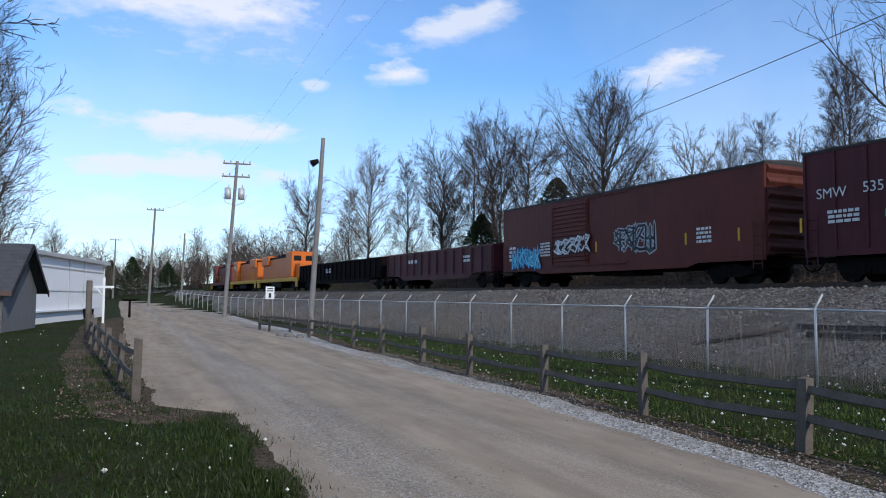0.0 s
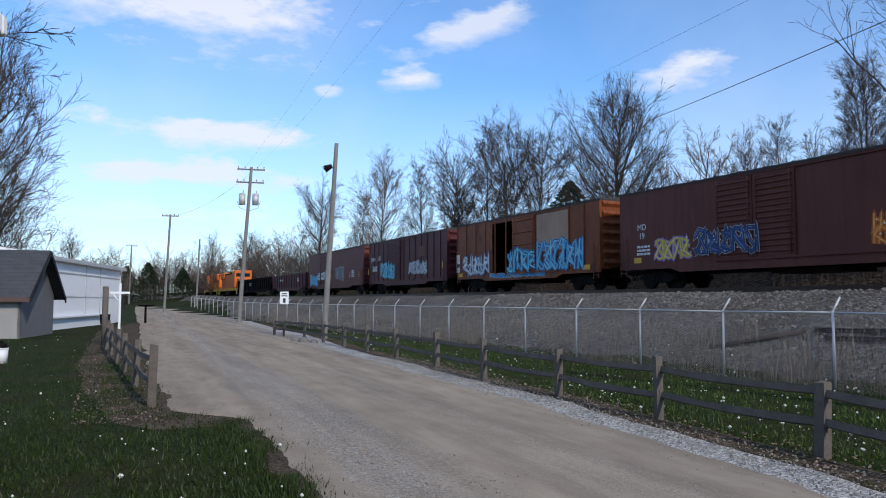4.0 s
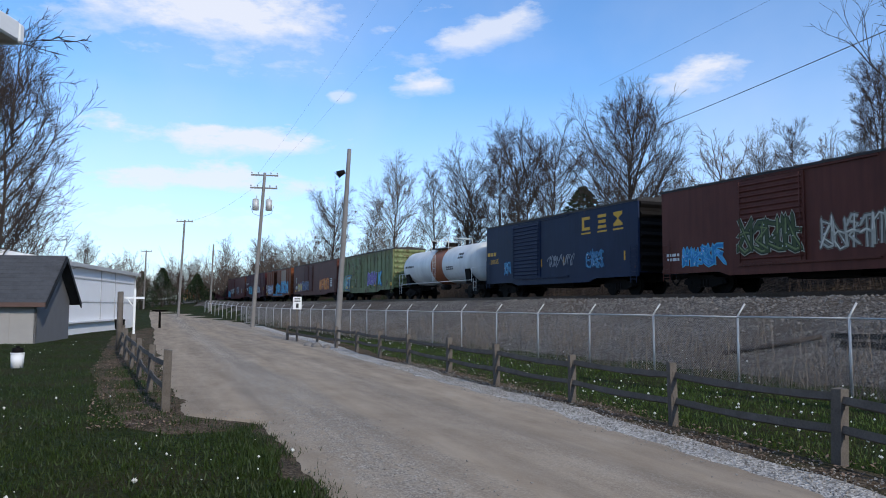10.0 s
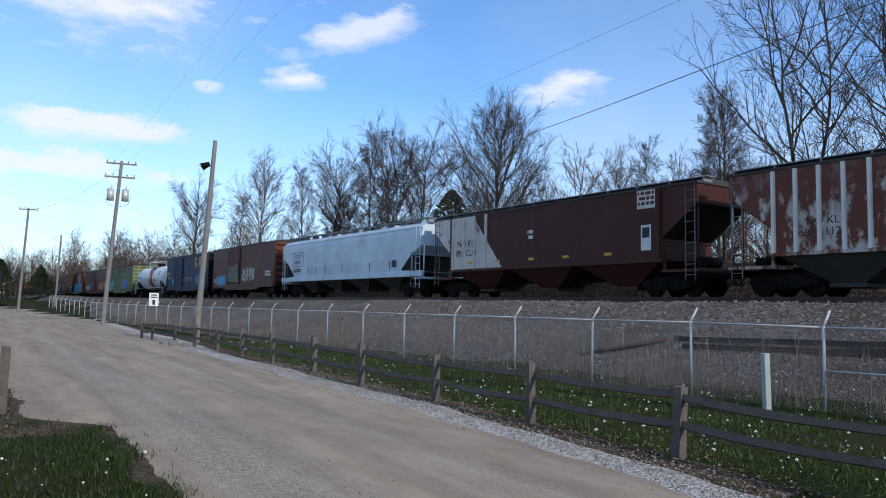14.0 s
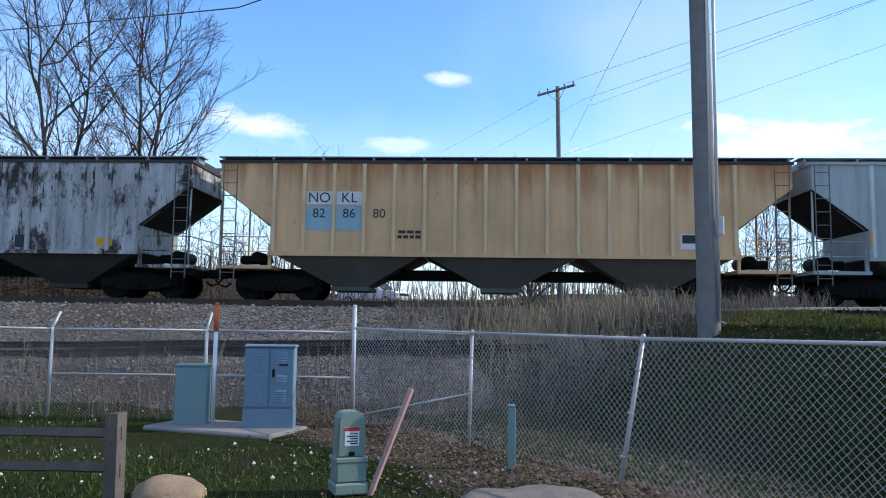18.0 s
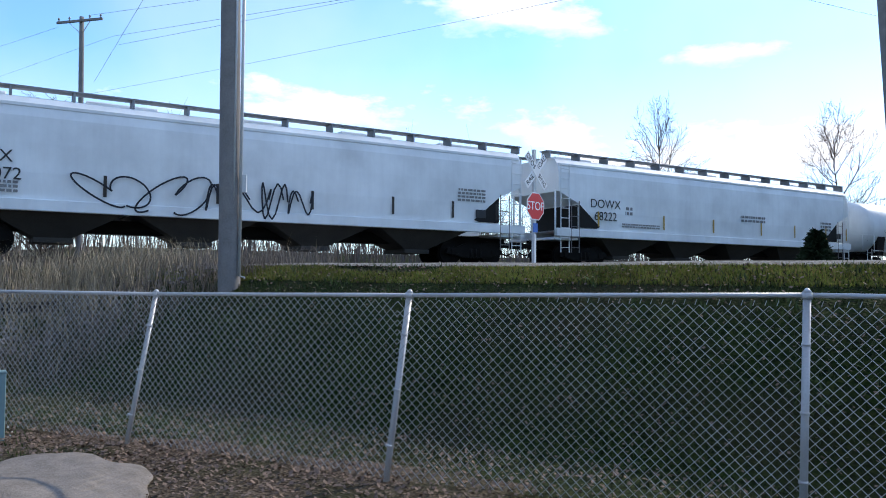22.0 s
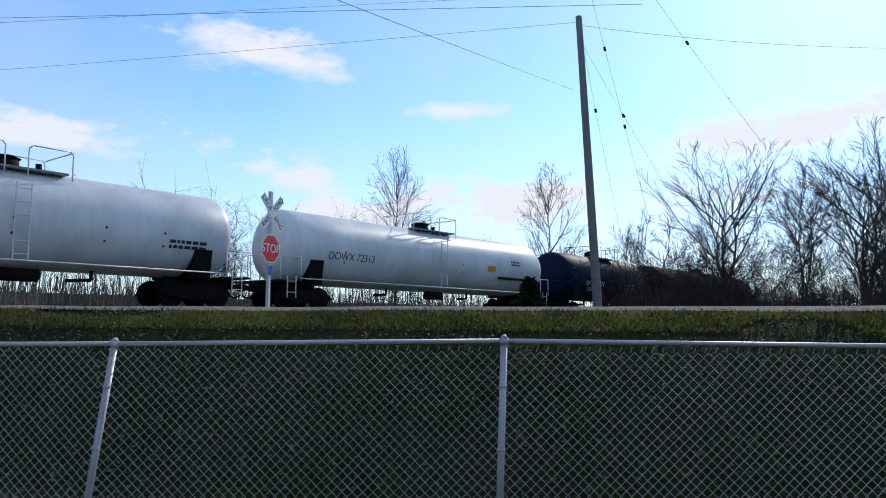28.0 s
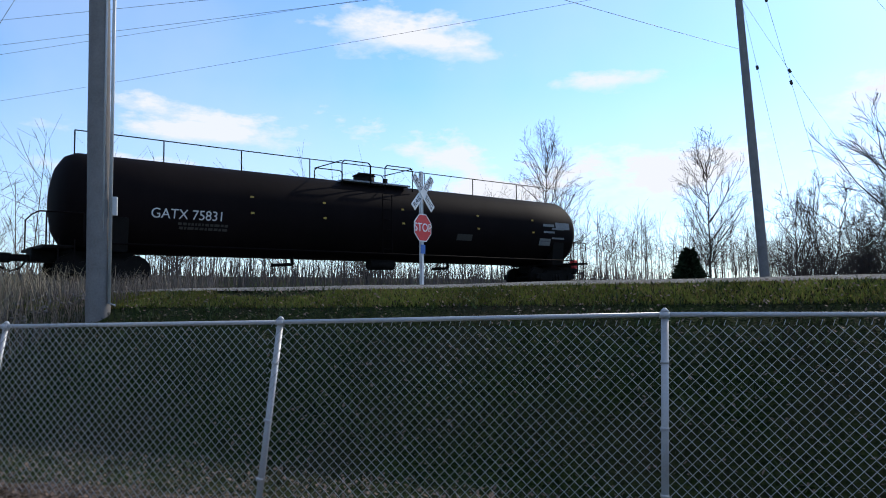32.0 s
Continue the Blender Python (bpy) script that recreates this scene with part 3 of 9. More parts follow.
# the stony bank of the railway, in strips along the track
def bank_height(s, o):
    p = on_track(s, o)
    jag = 0.5 * noise.noise((s * 0.6, o * 0.6, 3.0))
    z = ground_z(p.x, p.y) + 0.05 - 0.3 * smooth(15.6 + jag, 14.6 + jag, o) - 0.3 * smooth(27.8, 29.0, o)
    z -= 0.35 * smooth(1.2, -2.2, s + 0.6 * noise.noise((o * 0.7, s * 0.5, 1.0)) + 0.25 * max(0, 20 - o)) * smooth(22.9, 21.6, o)
    return (p.x, p.y, z + 0.03 * noise.noise((s * 2.2, o * 2.2, 9.0)))


sheet("railway_bank", steps(-60, 320, -14, 50, 0.4, True), [14.0 + 0.3 * k for k in range(53)], bank_height, M["ballast"],
      "steep railway bank of grey crushed stone", "bank")

# gravel drive: along its own axis, with ragged edges
DRIVE_AZ = 22.9
DRIVE_D = Vector((-math.sin(radians(DRIVE_AZ)), math.cos(radians(DRIVE_AZ)), 0))
DRIVE_N = Vector((math.cos(radians(DRIVE_AZ)), math.sin(radians(DRIVE_AZ)), 0))


def along(stops, x):
    """A smooth line through (place, value) stops."""
    for (a, u), (b, v) in zip(stops, stops[1:]):
        if x <= b:
            return u + (v - u) * smooth(a, b, x)
    return stops[-1][1]


def drive_edge(s):
    """Offsets of the drive's two edges at a place along it."""
    left = along(((-3, 0.9), (0, 1.0), (5, 1.4), (9.6, 1.62), (12.2, 1.55), (13.8, 0.4), (25, 0.2), (41, 0.0), (120, -0.6)), s)
    right = along(((-3, 3.4), (0, 4.6), (4.2, 6.9), (9.4, 7.22), (13, 7.42), (17, 7.5), (24.5, 7.6), (43, 8.6), (82, 9.6), (190, 8.0)), s)
    return (left + 0.16 * noise.noise((s * 0.6, 5.0, 0)) + 0.07 * noise.noise((s * 2.6, 5.0, 7.0)), right + 0.14 * noise.noise((s * 0.7, 8.0, 0)) + 0.07 * noise.noise((s * 2.3, 8.0, 3.0)))


def drive_sheet(name, a, b, lift, material, label, category, s0=-2.5, s1=190.0, ragged=0.0):
    def height(s, k):
        lo, hi = a(s), b(s)
        q = lo + (hi - lo) * k
        if ragged:
            q += ragged * (noise.noise((s * 1.7, k * 40.0, lift * 99)) + 0.45 * noise.noise((s * 5.1, k * 40.0, lift * 70))) * (1 if k in (0.0, 1.0) else 0)
        p = DRIVE_D * s + DRIVE_N * q
        rim = 1.0 if k in (0.0, 1.0) else 0.0
        ends = max(smooth(s0 + 0.5, s0, s), smooth(s1 - 0.5, s1, s))
        rough = 0.022 * noise.noise((s * 2.1, q * 2.1, 4.0)) + 0.012 * noise.noise((s * 6.0, q * 6.0, 1.0))
        return (p.x, p.y, ground_z(p.x, p.y) + lift - 0.09 * max(rim, ends) + (rough if k < 0.2 or k > 0.8 else 0))
    return sheet(name, steps(s0, s1, 0, 26, 0.13, True), [0.0, 0.05, 0.1, 0.16, 0.24, 0.36, 0.5, 0.64, 0.76, 0.84, 0.9, 0.95, 1.0] if ragged < 0.25 else [0.0, 0.2, 0.4, 0.6, 0.8, 1.0], height, material, label, category)


drive_sheet("dirt_verge", lambda s: drive_edge(s)[1] - 0.3, lambda s: drive_edge(s)[1] + 0.75, 0.02, M["dirt"], "bare soil and dead leaves along the rail fence", "ground", 4.5, ragged=0.35)
drive_sheet("dirt_patch", lambda s: along(((10, 1.2), (13.0, -0.8), (19, -1.6), (25, -2.2), (50, -2.8), (70, -0.6)), s), lambda s: drive_edge(s)[0] + 0.5, 0.02, M["dirt"], "bare brown soil beside the drive under the rail fence", "ground", 11.5, 70, ragged=0.4)
drive_sheet("soil_rim", lambda s: drive_edge(s)[0] - 0.3, lambda s: drive_edge(s)[0] + 0.08, 0.02, M["soil"], "dark damp soil along the lawn's edge", "ground", 3.0, 12.4, ragged=0.3)
drive_sheet("gravel_shoulder", lambda s: drive_edge(s)[1] - 1.1, lambda s: drive_edge(s)[1] + 0.08, 0.03, M["gravel"], "loose grey gravel along the drive's edge", "gravel", ragged=0.3)
drive_sheet("road", lambda s: drive_edge(s)[0] - 0.2, lambda s: drive_edge(s)[1] - 0.6, 0.04, M["road"], "pale compacted gravel drive with faint wheel tracks", "road", ragged=0.2)

# the crossing road on its bank
def lane_height(o, k):
    s = -5.0 - (20 - o) * LANE_TILT - 0.9 - 6.5 * k
    p = on_track(s, o)
    return (p.x, p.y, max(2.22, ground_z(p.x, p.y)) + 0.03)


sheet("crossing_road", [-70 + 2.0 * k for k in range(68)], [k / 6 for k in range(7)], lane_height, M["asphalt"], "grey asphalt road on a grassy bank up to the level crossing", "road")

def shoulder_height(o, k):
    s = -5.0 - (20 - o) * LANE_TILT + 1.55 - 2.0 * k
    p = on_track(s, o)
    return (p.x, p.y, ground_z(p.x, p.y) + 0.03)


sheet("road_shoulder", [-30 + 0.5 * k for k in range(104)], [k / 4 for k in range(5)], shoulder_height, M["gravel_tan"], "narrow grey gravel shoulder along the crossing road", "gravel")

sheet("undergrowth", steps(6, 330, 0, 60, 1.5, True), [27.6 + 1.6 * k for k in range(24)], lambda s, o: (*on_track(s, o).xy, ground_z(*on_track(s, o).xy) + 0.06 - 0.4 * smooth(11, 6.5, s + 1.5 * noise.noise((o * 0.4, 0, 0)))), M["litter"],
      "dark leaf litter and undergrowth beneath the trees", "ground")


def lot_height(f, w):
    a, b = Vector((13.0, 9.8)), Vector((7.0, -1.7))
    n = Vector((b.y - a.y, a.x - b.x)).normalized()
    p = a.lerp(b, f) + n * (w + 0.5 * noise.noise((f * 9, w * 0.4, 0)) * (1 if w > 1.5 or w < -0.3 else 0))
    return (p.x, p.y, ground_z(p.x, p.y) + 0.02 - (0.12 if w < -0.6 or w > 1.9 or f < 0.01 or f > 0.99 else 0))


sheet("lot_soil", [k / 60 for k in range(61)], [-0.7 + 0.3 * k for k in range(10)], lot_height, M["dirt"], "bare brown soil littered with leaves along the low fence", "ground")

# rails and ties
def build_track():
    for k, off in enumerate((-0.7175, 0.7175)):
        bm = B()
        for s0, s1 in ((-110, -30), (-30, 40), (40, 130), (130, 330)):
            for w, z0, z1 in ((0.075, -0.17, -0.145), (0.012, -0.15, -0.035), (0.035, -0.045, 0.0)):
                box(bm, s0, s1, off - w, off + w, z0, z1)
        ob = part("rail", bm, M["rail"])
        ob.matrix_basis = track_pose(0)
        tagged(ob, "rusty steel rail with a polished head", "rail", "rails", "structure")


RAIL_AZ = 26.33


def track_pose(s, z=RAIL_Z):
    p = on_track(0, TRACK_O, z) + Vector((-math.sin(radians(RAIL_AZ)), math.cos(radians(RAIL_AZ)), 0)) * s
    return pose(p.x, p.y, p.z, 0, 0, 90 + RAIL_AZ)


build_track()

# ---- the train: in a car's own space x runs forward, +y faces the camera's side, z = 0 on the rail ----
SHARED = {}


def shared(name, make, material):
    if name not in SHARED:
        SHARED[name] = mesh_of(name, make(), material)
    return SHARED[name]


def make_sideframe():
    bm = B()
    prism(bm, [(-1.25, 0.42), (-1.18, 0.62), (-0.75, 0.66), (-0.42, 0.78), (0.42, 0.78), (0.75, 0.66), (1.18, 0.62), (1.25, 0.42), (0.95, 0.36), (0.5, 0.26), (-0.5, 0.26), (-0.95, 0.36)], -0.07, 0.07)
    for x in (-0.9, 0.9):
        box(bm, x - 0.16, x + 0.16, -0.11, 0.11, 0.38, 0.56)
    for x in (-0.2, 0.0, 0.2):
        tube(bm, (x, 0.03, 0.3), (x, 0.03, 0.6), 0.075, seg=8)
    return fixed(bm)


def make_wheelset():
    bm = B()
    tube(bm, (0, -0.95, 0.46), (0, 0.95, 0.46), 0.075, seg=10)
    for sgn in (-1, 1):
        y = 0.7175 * sgn
        tube(bm, (0, y - 0.065, 0.46), (0, y + 0.065, 0.46), 0.46, 0.455, seg=28)
        tube(bm, (0, y - sgn * 0.065, 0.46), (0, y - sgn * 0.1, 0.46), 0.485, seg=28)
        tube(bm, (0, y + sgn * 0.06, 0.46), (0, y + sgn * 0.1, 0.46), 0.16, 0.12, seg=12)
    return fixed(bm)


def make_coupler():
    bm = B()
    box(bm, -0.15, 0.5, -0.08, 0.08, 0.72, 0.92, 0.02)
    box(bm, 0.45, 0.72, -0.14, 0.12, 0.68, 0.96, 0.04)
    pipe(bm, [(0.1, 0.35, 0.75), (0.3, 0.36, 0.5), (0.55, 0.3, 0.42), (0.75, 0.2, 0.55)], 0.03)
    return fixed(bm)


def running_gear(car, half, inset):
    """Two bogies with their wheelsets, the bolsters and the couplers."""
    for sgn in (-1, 1):
        bg = part("bogie", shared("bolster", lambda: box(B(), -0.2, 0.2, -1.05, 1.05, 0.35, 0.75), M["steel_dark"]), None, car)
        bg.matrix_basis = pose(sgn * (half - inset), 0, 0)
        for y in (-1.0, 1.0):
            sf = part("side_frame", shared("side_frame", make_sideframe, M["steel_dark"]), None, bg)
            sf.matrix_basis = pose(0, y, 0)
        for x in (-0.9, 0.9):
            ws = part("wheelset", shared("wheelset", make_wheelset, M["steel_dark"]), None, bg)
            ws.matrix_basis = pose(x, 0, 0)
        cp = part("coupler", shared("coupler", make_coupler, M["steel_dark"]), None, car)
        cp.matrix_basis = pose(sgn * half, 0, 0, 0, 0, 0 if sgn > 0 else 180)


def ladder(car, x, y, z0, z1, w, material, axis="x", rungs=None):
    bm = B()
    n = rungs or max(2, int((z1 - z0) / 0.36))
    for k in range(2):
        e = (-w / 2, w / 2)[k]
        a = (x + e, y, z0) if axis == "x" else (x, y + e, z0)
        tube(bm, a, (a[0], a[1], z1), 0.02, seg=5)
    for k in range(n):
        z = z0 + (k + 0.5) * (z1 - z0) / n
        e = ((-w / 2, 0, 0), (w / 2, 0, 0)) if axis == "x" else ((0, -w / 2, 0), (0, w / 2, 0))
        tube(bm, (x + e[0][0], y + e[0][1], z), (x + e[1][0], y + e[1][1], z), 0.016, seg=5)
    return part("ladder", fixed(bm), material, car)


SIDE_UP = Matrix(((-1, 0, 0, 0), (0, 0, 1, 0), (0, 1, 0, 0), (0, 0, 0, 1)))  # lettering plane on the camera's side


def on_side(x, z, y):
    return Matrix.Translation((x, y, z)) @ SIDE_UP


def bars(car, x, z, y, w, h, rows, material, name="marking", fill=0.62):
    """Small writing that cannot be read, as rows of plain bars."""
    bm = B()
    for r in range(rows):
        zc = z + h / 2 - (r + 0.5) * h / rows
        x0 = x - w / 2
        while x0 < x + w / 2 - 0.02:
            x1 = min(x + w / 2, x0 + random.uniform(0.5, 1.6) * h / rows)
            box(bm, x0, x1, y, y + 0.004, zc - fill * h / rows / 2, zc + fill * h / rows / 2)
            x0 = x1 + 0.3 * h / rows
    return part(name, bm, material, car)


def plate(car, x, z, y, w, h, material, name="marking", t=0.004):
    return part(name, box(B(), x - w / 2, x + w / 2, y, y + t, z - h / 2, z + h / 2), material, car)


PAINTS = {}


def spray(c):
    if c not in PAINTS:
        PAINTS[c] = plain("spray_paint", c, 0.5, var=0.25, scale=1.5, fine=6, relief=0)
    return PAINTS[c]


STROKES = (((0.1, 0.0), (0.15, 1.0)), ((0.9, 0.05), (0.85, 0.95)), ((0.05, 0.92), (0.6, 1.0), (0.95, 0.72)), ((0.08, 0.08), (0.5, 0.0), (0.95, 0.22)), ((0.1, 0.5), (0.55, 0.58), (0.9, 0.45)),
           ((0.1, 0.95), (0.55, 0.5), (0.95, 0.02)), ((0.9, 0.98), (0.5, 0.45), (0.05, 0.05)), ((0.5, 0.02), (0.45, 0.98)), ((0.85, 0.85), (0.2, 0.75), (0.8, 0.35), (0.1, 0.12)))


def ribbon(pts, w, tip):
    """Outline of a thick painted stroke through points, drawn out to a point at its end."""
    left, right = [], []
    n = len(pts)
    for k, p in enumerate(pts):
        a, b = pts[max(0, k - 1)], pts[min(n - 1, k + 1)]
        d = Vector((b[0] - a[0], b[1] - a[1])).normalized()
        q = Vector((-d.y, d.x)) * w * (1.0 if k < n - 1 else 0.8)
        left.append((p[0] + q.x, p[1] + q.y))
        right.append((p[0] - q.x, p[1] - q.y))
    d = Vector((pts[-1][0] - pts[-2][0], pts[-1][1] - pts[-2][1])).normalized() * w * tip
    return left + [(pts[-1][0] + d.x, pts[-1][1] + d.y)] + right[::-1]


def graffiti(car, x0, x1, z0, z1, y, fill, edge, seed, letters=5, spikes=0.6, extra=None, glow=None):
    """A sprayed piece: interlocked strokes with a glow, a dark outline, two-tone fill and highlights."""
    rng = random.Random(seed)
    w, hgt = (x1 - x0) / letters, z1 - z0
    second = extra or tuple(min(0.7, v * 1.5 + 0.06) for v in fill)
    thick = min(w, hgt) * 0.085
    for k in range(letters):
        lx, lz = x0 + k * w - 0.06 * w, z0 + rng.uniform(0.0, 0.08) * hgt
        lh, sh = hgt * rng.uniform(0.8, 0.95), rng.uniform(-0.12, 0.12)
        strokes = []
        for st in rng.sample(STROKES, rng.choice((4, 5, 5))):
            pts = [(lx + w * 1.1 * (px + sh * (pz - 0.5) + rng.uniform(-0.07, 0.07)), lz + lh * (pz + rng.uniform(-0.05, 0.05))) for px, pz in st]
            fine = []
            for a, b in zip(pts, pts[1:]):
                fine += [(a[0] + (b[0] - a[0]) * q, a[1] + (b[1] - a[1]) * q) for q in (0.0, 0.5)]
            strokes.append((fine + [pts[-1]], thick * rng.uniform(0.8, 1.3), 0.9 + 1.6 * spikes * rng.uniform(0, 1)))
        letter = None
        for colour, lift, more, name in ((fill, 0.009, 0.0, "graffiti_letter"), (edge, 0.006, 0.5, "graffiti_outline"), (glow or edge, 0.003, 1.1, "graffiti_halo")):
            bm = B()
            for i, (pts, q, tip) in enumerate(strokes):
                prism(bm, ribbon(pts, q + thick * more, tip), y, y + lift + 0.0003 * i)
            ob = part(name, fixed(bm), spray(colour), letter or car, "" if letter else "sprayed graffiti letter shape on the car's side")
            letter = letter or ob
        bm = B()
        for i, (pts, q, tip) in enumerate(strokes):
            if i % 2 == 0:
                prism(bm, ribbon([(a, b + q * 0.3) for a, b in pts[1:]], q * 0.45, 0.4), y, y + 0.0115 + 0.0003 * i)
        part("graffiti_shine", fixed(bm), spray(second), letter)
        bm = B()
        for _ in range(rng.choice((2, 3, 4))):
            px, pz, r = lx + rng.uniform(0.05, 1.0) * w, lz + rng.uniform(0.05, 0.95) * lh, rng.uniform(0.012, 0.035)
            prism(bm, [(px + r * math.cos(a), pz + r * math.sin(a)) for a in (1.0472 * i for i in range(6))], y, y + 0.0135)
        part("graffiti_spots", fixed(bm), spray((0.6, 0.62, 0.64)), letter)


def word_piece(car, words, x0, z0, w, h, y, layers, label):
    """A sprayed word in swollen letters: each layer is (colour, swelling, lift)."""
    mid = None
    for colour, swell, lift in layers:
        c = bpy.data.curves.new("graffiti", "FONT")
        c.body, c.size, c.offset, c.extrude, c.shear, c.space_character, c.resolution_u = words, 1.0, swell, lift, 0.12, 0.96, 3
        c.align_x, c.align_y = "CENTER", "CENTER"
        tmp = new("tmp_text", c)
        me = bpy.data.meshes.new_from_object(tmp.evaluated_get(bpy.context.evaluated_depsgraph_get()))
        bpy.data.objects.remove(tmp)
        me.materials.clear()
        me.materials.append(spray(colour))
        if mid is None:
            xs, ys = [v.co.x for v in me.vertices], [v.co.y for v in me.vertices]
            mid = ((max(xs) + min(xs)) / 2, (max(ys) + min(ys)) / 2, w / (max(xs) - min(xs)), h / (max(ys) - min(ys)))
        for v in me.vertices:
            v.co.x, v.co.y = (v.co.x - mid[0]) * mid[2], (v.co.y - mid[1]) * mid[3] * (1 + 0.12 * math.sin(v.co.x * 4))
        ob = part("graffiti", me, None, car, label)
        ob.matrix_basis = on_side(x0, z0, y)


def scribble(car, x0, x1, z0, z1, y, colour, seed, n=5, width=0.05):
    """A thin sprayed tag: looping strokes."""
    rng = random.Random(seed)
    bm = B()
    for k in range(n):
        cx = x0 + (k + 0.5) * (x1 - x0) / n
        a, b, p, q = rng.uniform(0.3, 0.6) * (x1 - x0) / n * 1.6, rng.uniform(0.3, 0.5) * (z1 - z0), rng.uniform(0, 6.28), rng.choice((1, 2, 3))
        pts = [Vector((cx + a * math.cos(u + p), 0, (z0 + z1) / 2 + b * math.sin(q * u))) for u in (5.2 * i / 20 for i in range(21))]
        for u, v in zip(pts, pts[1:]):
            nrm = Vector((-(v - u).z, 0, (v - u).x))
            if nrm.length < 1e-6:
                continue
            nrm = nrm.normalized() * width / 2
            prism(bm, [(u.x - nrm.x, u.z - nrm.z), (v.x - nrm.x, v.z - nrm.z), (v.x + nrm.x, v.z + nrm.z), (u.x + nrm.x, u.z + nrm.z)], y, y + 0.008)
    part("graffiti", fixed(bm), spray(colour), car, "thin sprayed tag on the car's side")


def start_car(name, front, rear, label, category):
    mid = (front + rear) / 2
    car = thing(name, track_pose(mid), label, category, "cars of the train")
    MOVERS.append((car, mid))
    return car, (front - rear) / 2


MOVERS = []
BARRELS = []
W2 = 1.52


def boxcar(front, rear, paint, label, roof=4.5, sill=1.05, ribs=0, door=(-0.2, 0.2), door_paint=None, open_door=None, corrugated=False, end_paint=None, roof_paint=None):
    """A boxcar: two sides with posts, doors, ribbed ends, roof with walkway, side sills, ladders."""
    car, h = start_car("boxcar", front, rear, label, "boxcar")
    d0, d1 = door
    # hull with an open doorway where a door stands open
    o0, o1 = open_door or (0, 0)
    bm = B()
    if open_door:
        panels = [(a, b, W2 - 0.08, W2, sill, roof) for a, b in ((-h, o0), (o1, h))] + [(o0, o1, W2 - 0.08, W2, roof - 0.25, roof), (-h, h, -W2, -W2 + 0.06, sill, roof),
                  (-h, -h + 0.08, -W2 + 0.06, W2 - 0.08, sill, roof), (h - 0.08, h, -W2 + 0.06, W2 - 0.08, sill, roof), (-h, h, -W2, W2, sill - 0.03, sill - 0.002)]
        for p_ in panels:
            part("wall_panel", fixed(box(B(), *p_)), paint, car)
        bm.free()
    else:
        box(bm, -h, h, -W2, W2, sill, roof, 0.02)
        part("body", fixed(bm), paint, car)
    bm = B()
    prism(bm, [(-W2 - 0.03, roof - 0.04), (W2 + 0.03, roof - 0.04), (W2 + 0.03, roof + 0.05), (0, roof + 0.16), (-W2 - 0.03, roof + 0.05)], -h - 0.03, h + 0.03, "x")
    n = int(2 * h / 1.2)
    for k in range(n + 1):
        x = -h + k * 2 * h / n
        prism(bm, [(-W2 - 0.04, roof + 0.03), (W2 + 0.04, roof + 0.03), (W2 + 0.04, roof + 0.085), (0, roof + 0.2), (-W2 - 0.04, roof + 0.085)], x - 0.05, x + 0.05, "x")
    part("roof", fixed(bm), roof_paint or M["car_roof"], car)
    bm = B()
    prism(bm, [(-h, sill + 0.02), (-h, sill - 0.18), (-h + 3.4, sill - 0.18), (-h + 4.0, sill - 0.36), (h - 4.0, sill - 0.36), (h - 3.4, sill - 0.18), (h, sill - 0.18), (h, sill + 0.02)], W2 - 0.05, W2 + 0.012)
    prism(bm, [(-h, sill + 0.02), (-h, sill - 0.18), (-h + 3.4, sill - 0.18), (-h + 4.0, sill - 0.36), (h - 4.0, sill - 0.36), (h - 3.4, sill - 0.18), (h, sill - 0.18), (h, sill + 0.02)], -W2 - 0.012, -W2 + 0.05)
    part("side_sill", fixed(bm), paint, car)
    part("underframe", fixed(box(box(B(), -h + 0.3, h - 0.3, -0.3, 0.3, 0.62, sill - 0.02), -1.4, 1.6, -0.9, 0.9, 0.5, 0.85)), M["steel_dark"], car)
    if ribs:
        for k in range(ribs + 1):
            x = -h + 0.05 + k * (2 * h - 0.1) / ribs
            if d0 - 0.1 < x < d1 + 0.1:
                continue
            key = "side_post_%.2f_%.2f" % (sill, roof)
            shared(key, lambda: fixed(box(B(), -0.05, 0.05, 0, 0.05, sill + 0.05, roof - 0.06, 0.012)), M["black"])
            part("side_post", part_mesh_with(key, paint), None, car).matrix_basis = pose(x, W2, 0)
    # doors with their stiffening ribs, tracks and locking bars
    leaves = [(d0, d1)] if d1 - d0 < 3.4 else [(d0, (d0 + d1) / 2), ((d0 + d1) / 2, d1)]
    for a, b in leaves:
        bm = box(B(), a + 0.02, b - 0.02, W2 + 0.004, W2 + 0.06, sill + 0.06, roof - 0.16)
        nr = 14 if corrugated else 5
        dr = part("door", fixed(bm), door_paint or paint, car)
        key = "door_rib_%.2f" % (b - a)
        shared(key, lambda: fixed(prism(B(), [(0, -0.06), (0.045, 0), (0, 0.06)], -(b - a) / 2 + 0.1, (b - a) / 2 - 0.1, "x")), M["black"])
        for k in range(nr):
            z = sill + 0.25 + k * (roof - sill - 0.6) / (nr - 1)
            part("door_rib", part_mesh_with(key, door_paint or paint), None, dr).matrix_basis = pose((a + b) / 2, W2 + 0.058, z)
        for x in (a + 0.18, b - 0.18):
            part("locking_bar", fixed(tube(B(), (x, W2 + 0.11, sill + 0.1), (x, W2 + 0.11, roof - 0.2), 0.02, seg=6)), door_paint or paint, dr)
    for dep, za, zb in ((0.09, -0.02 + sill, sill + 0.05), (0.07, roof - 0.14, roof - 0.08)):
        part("door_track", fixed(box(B(), d0 - (d1 - d0) * 0.9, d1, W2 + 0.002, W2 + dep, za, zb)), paint, car)
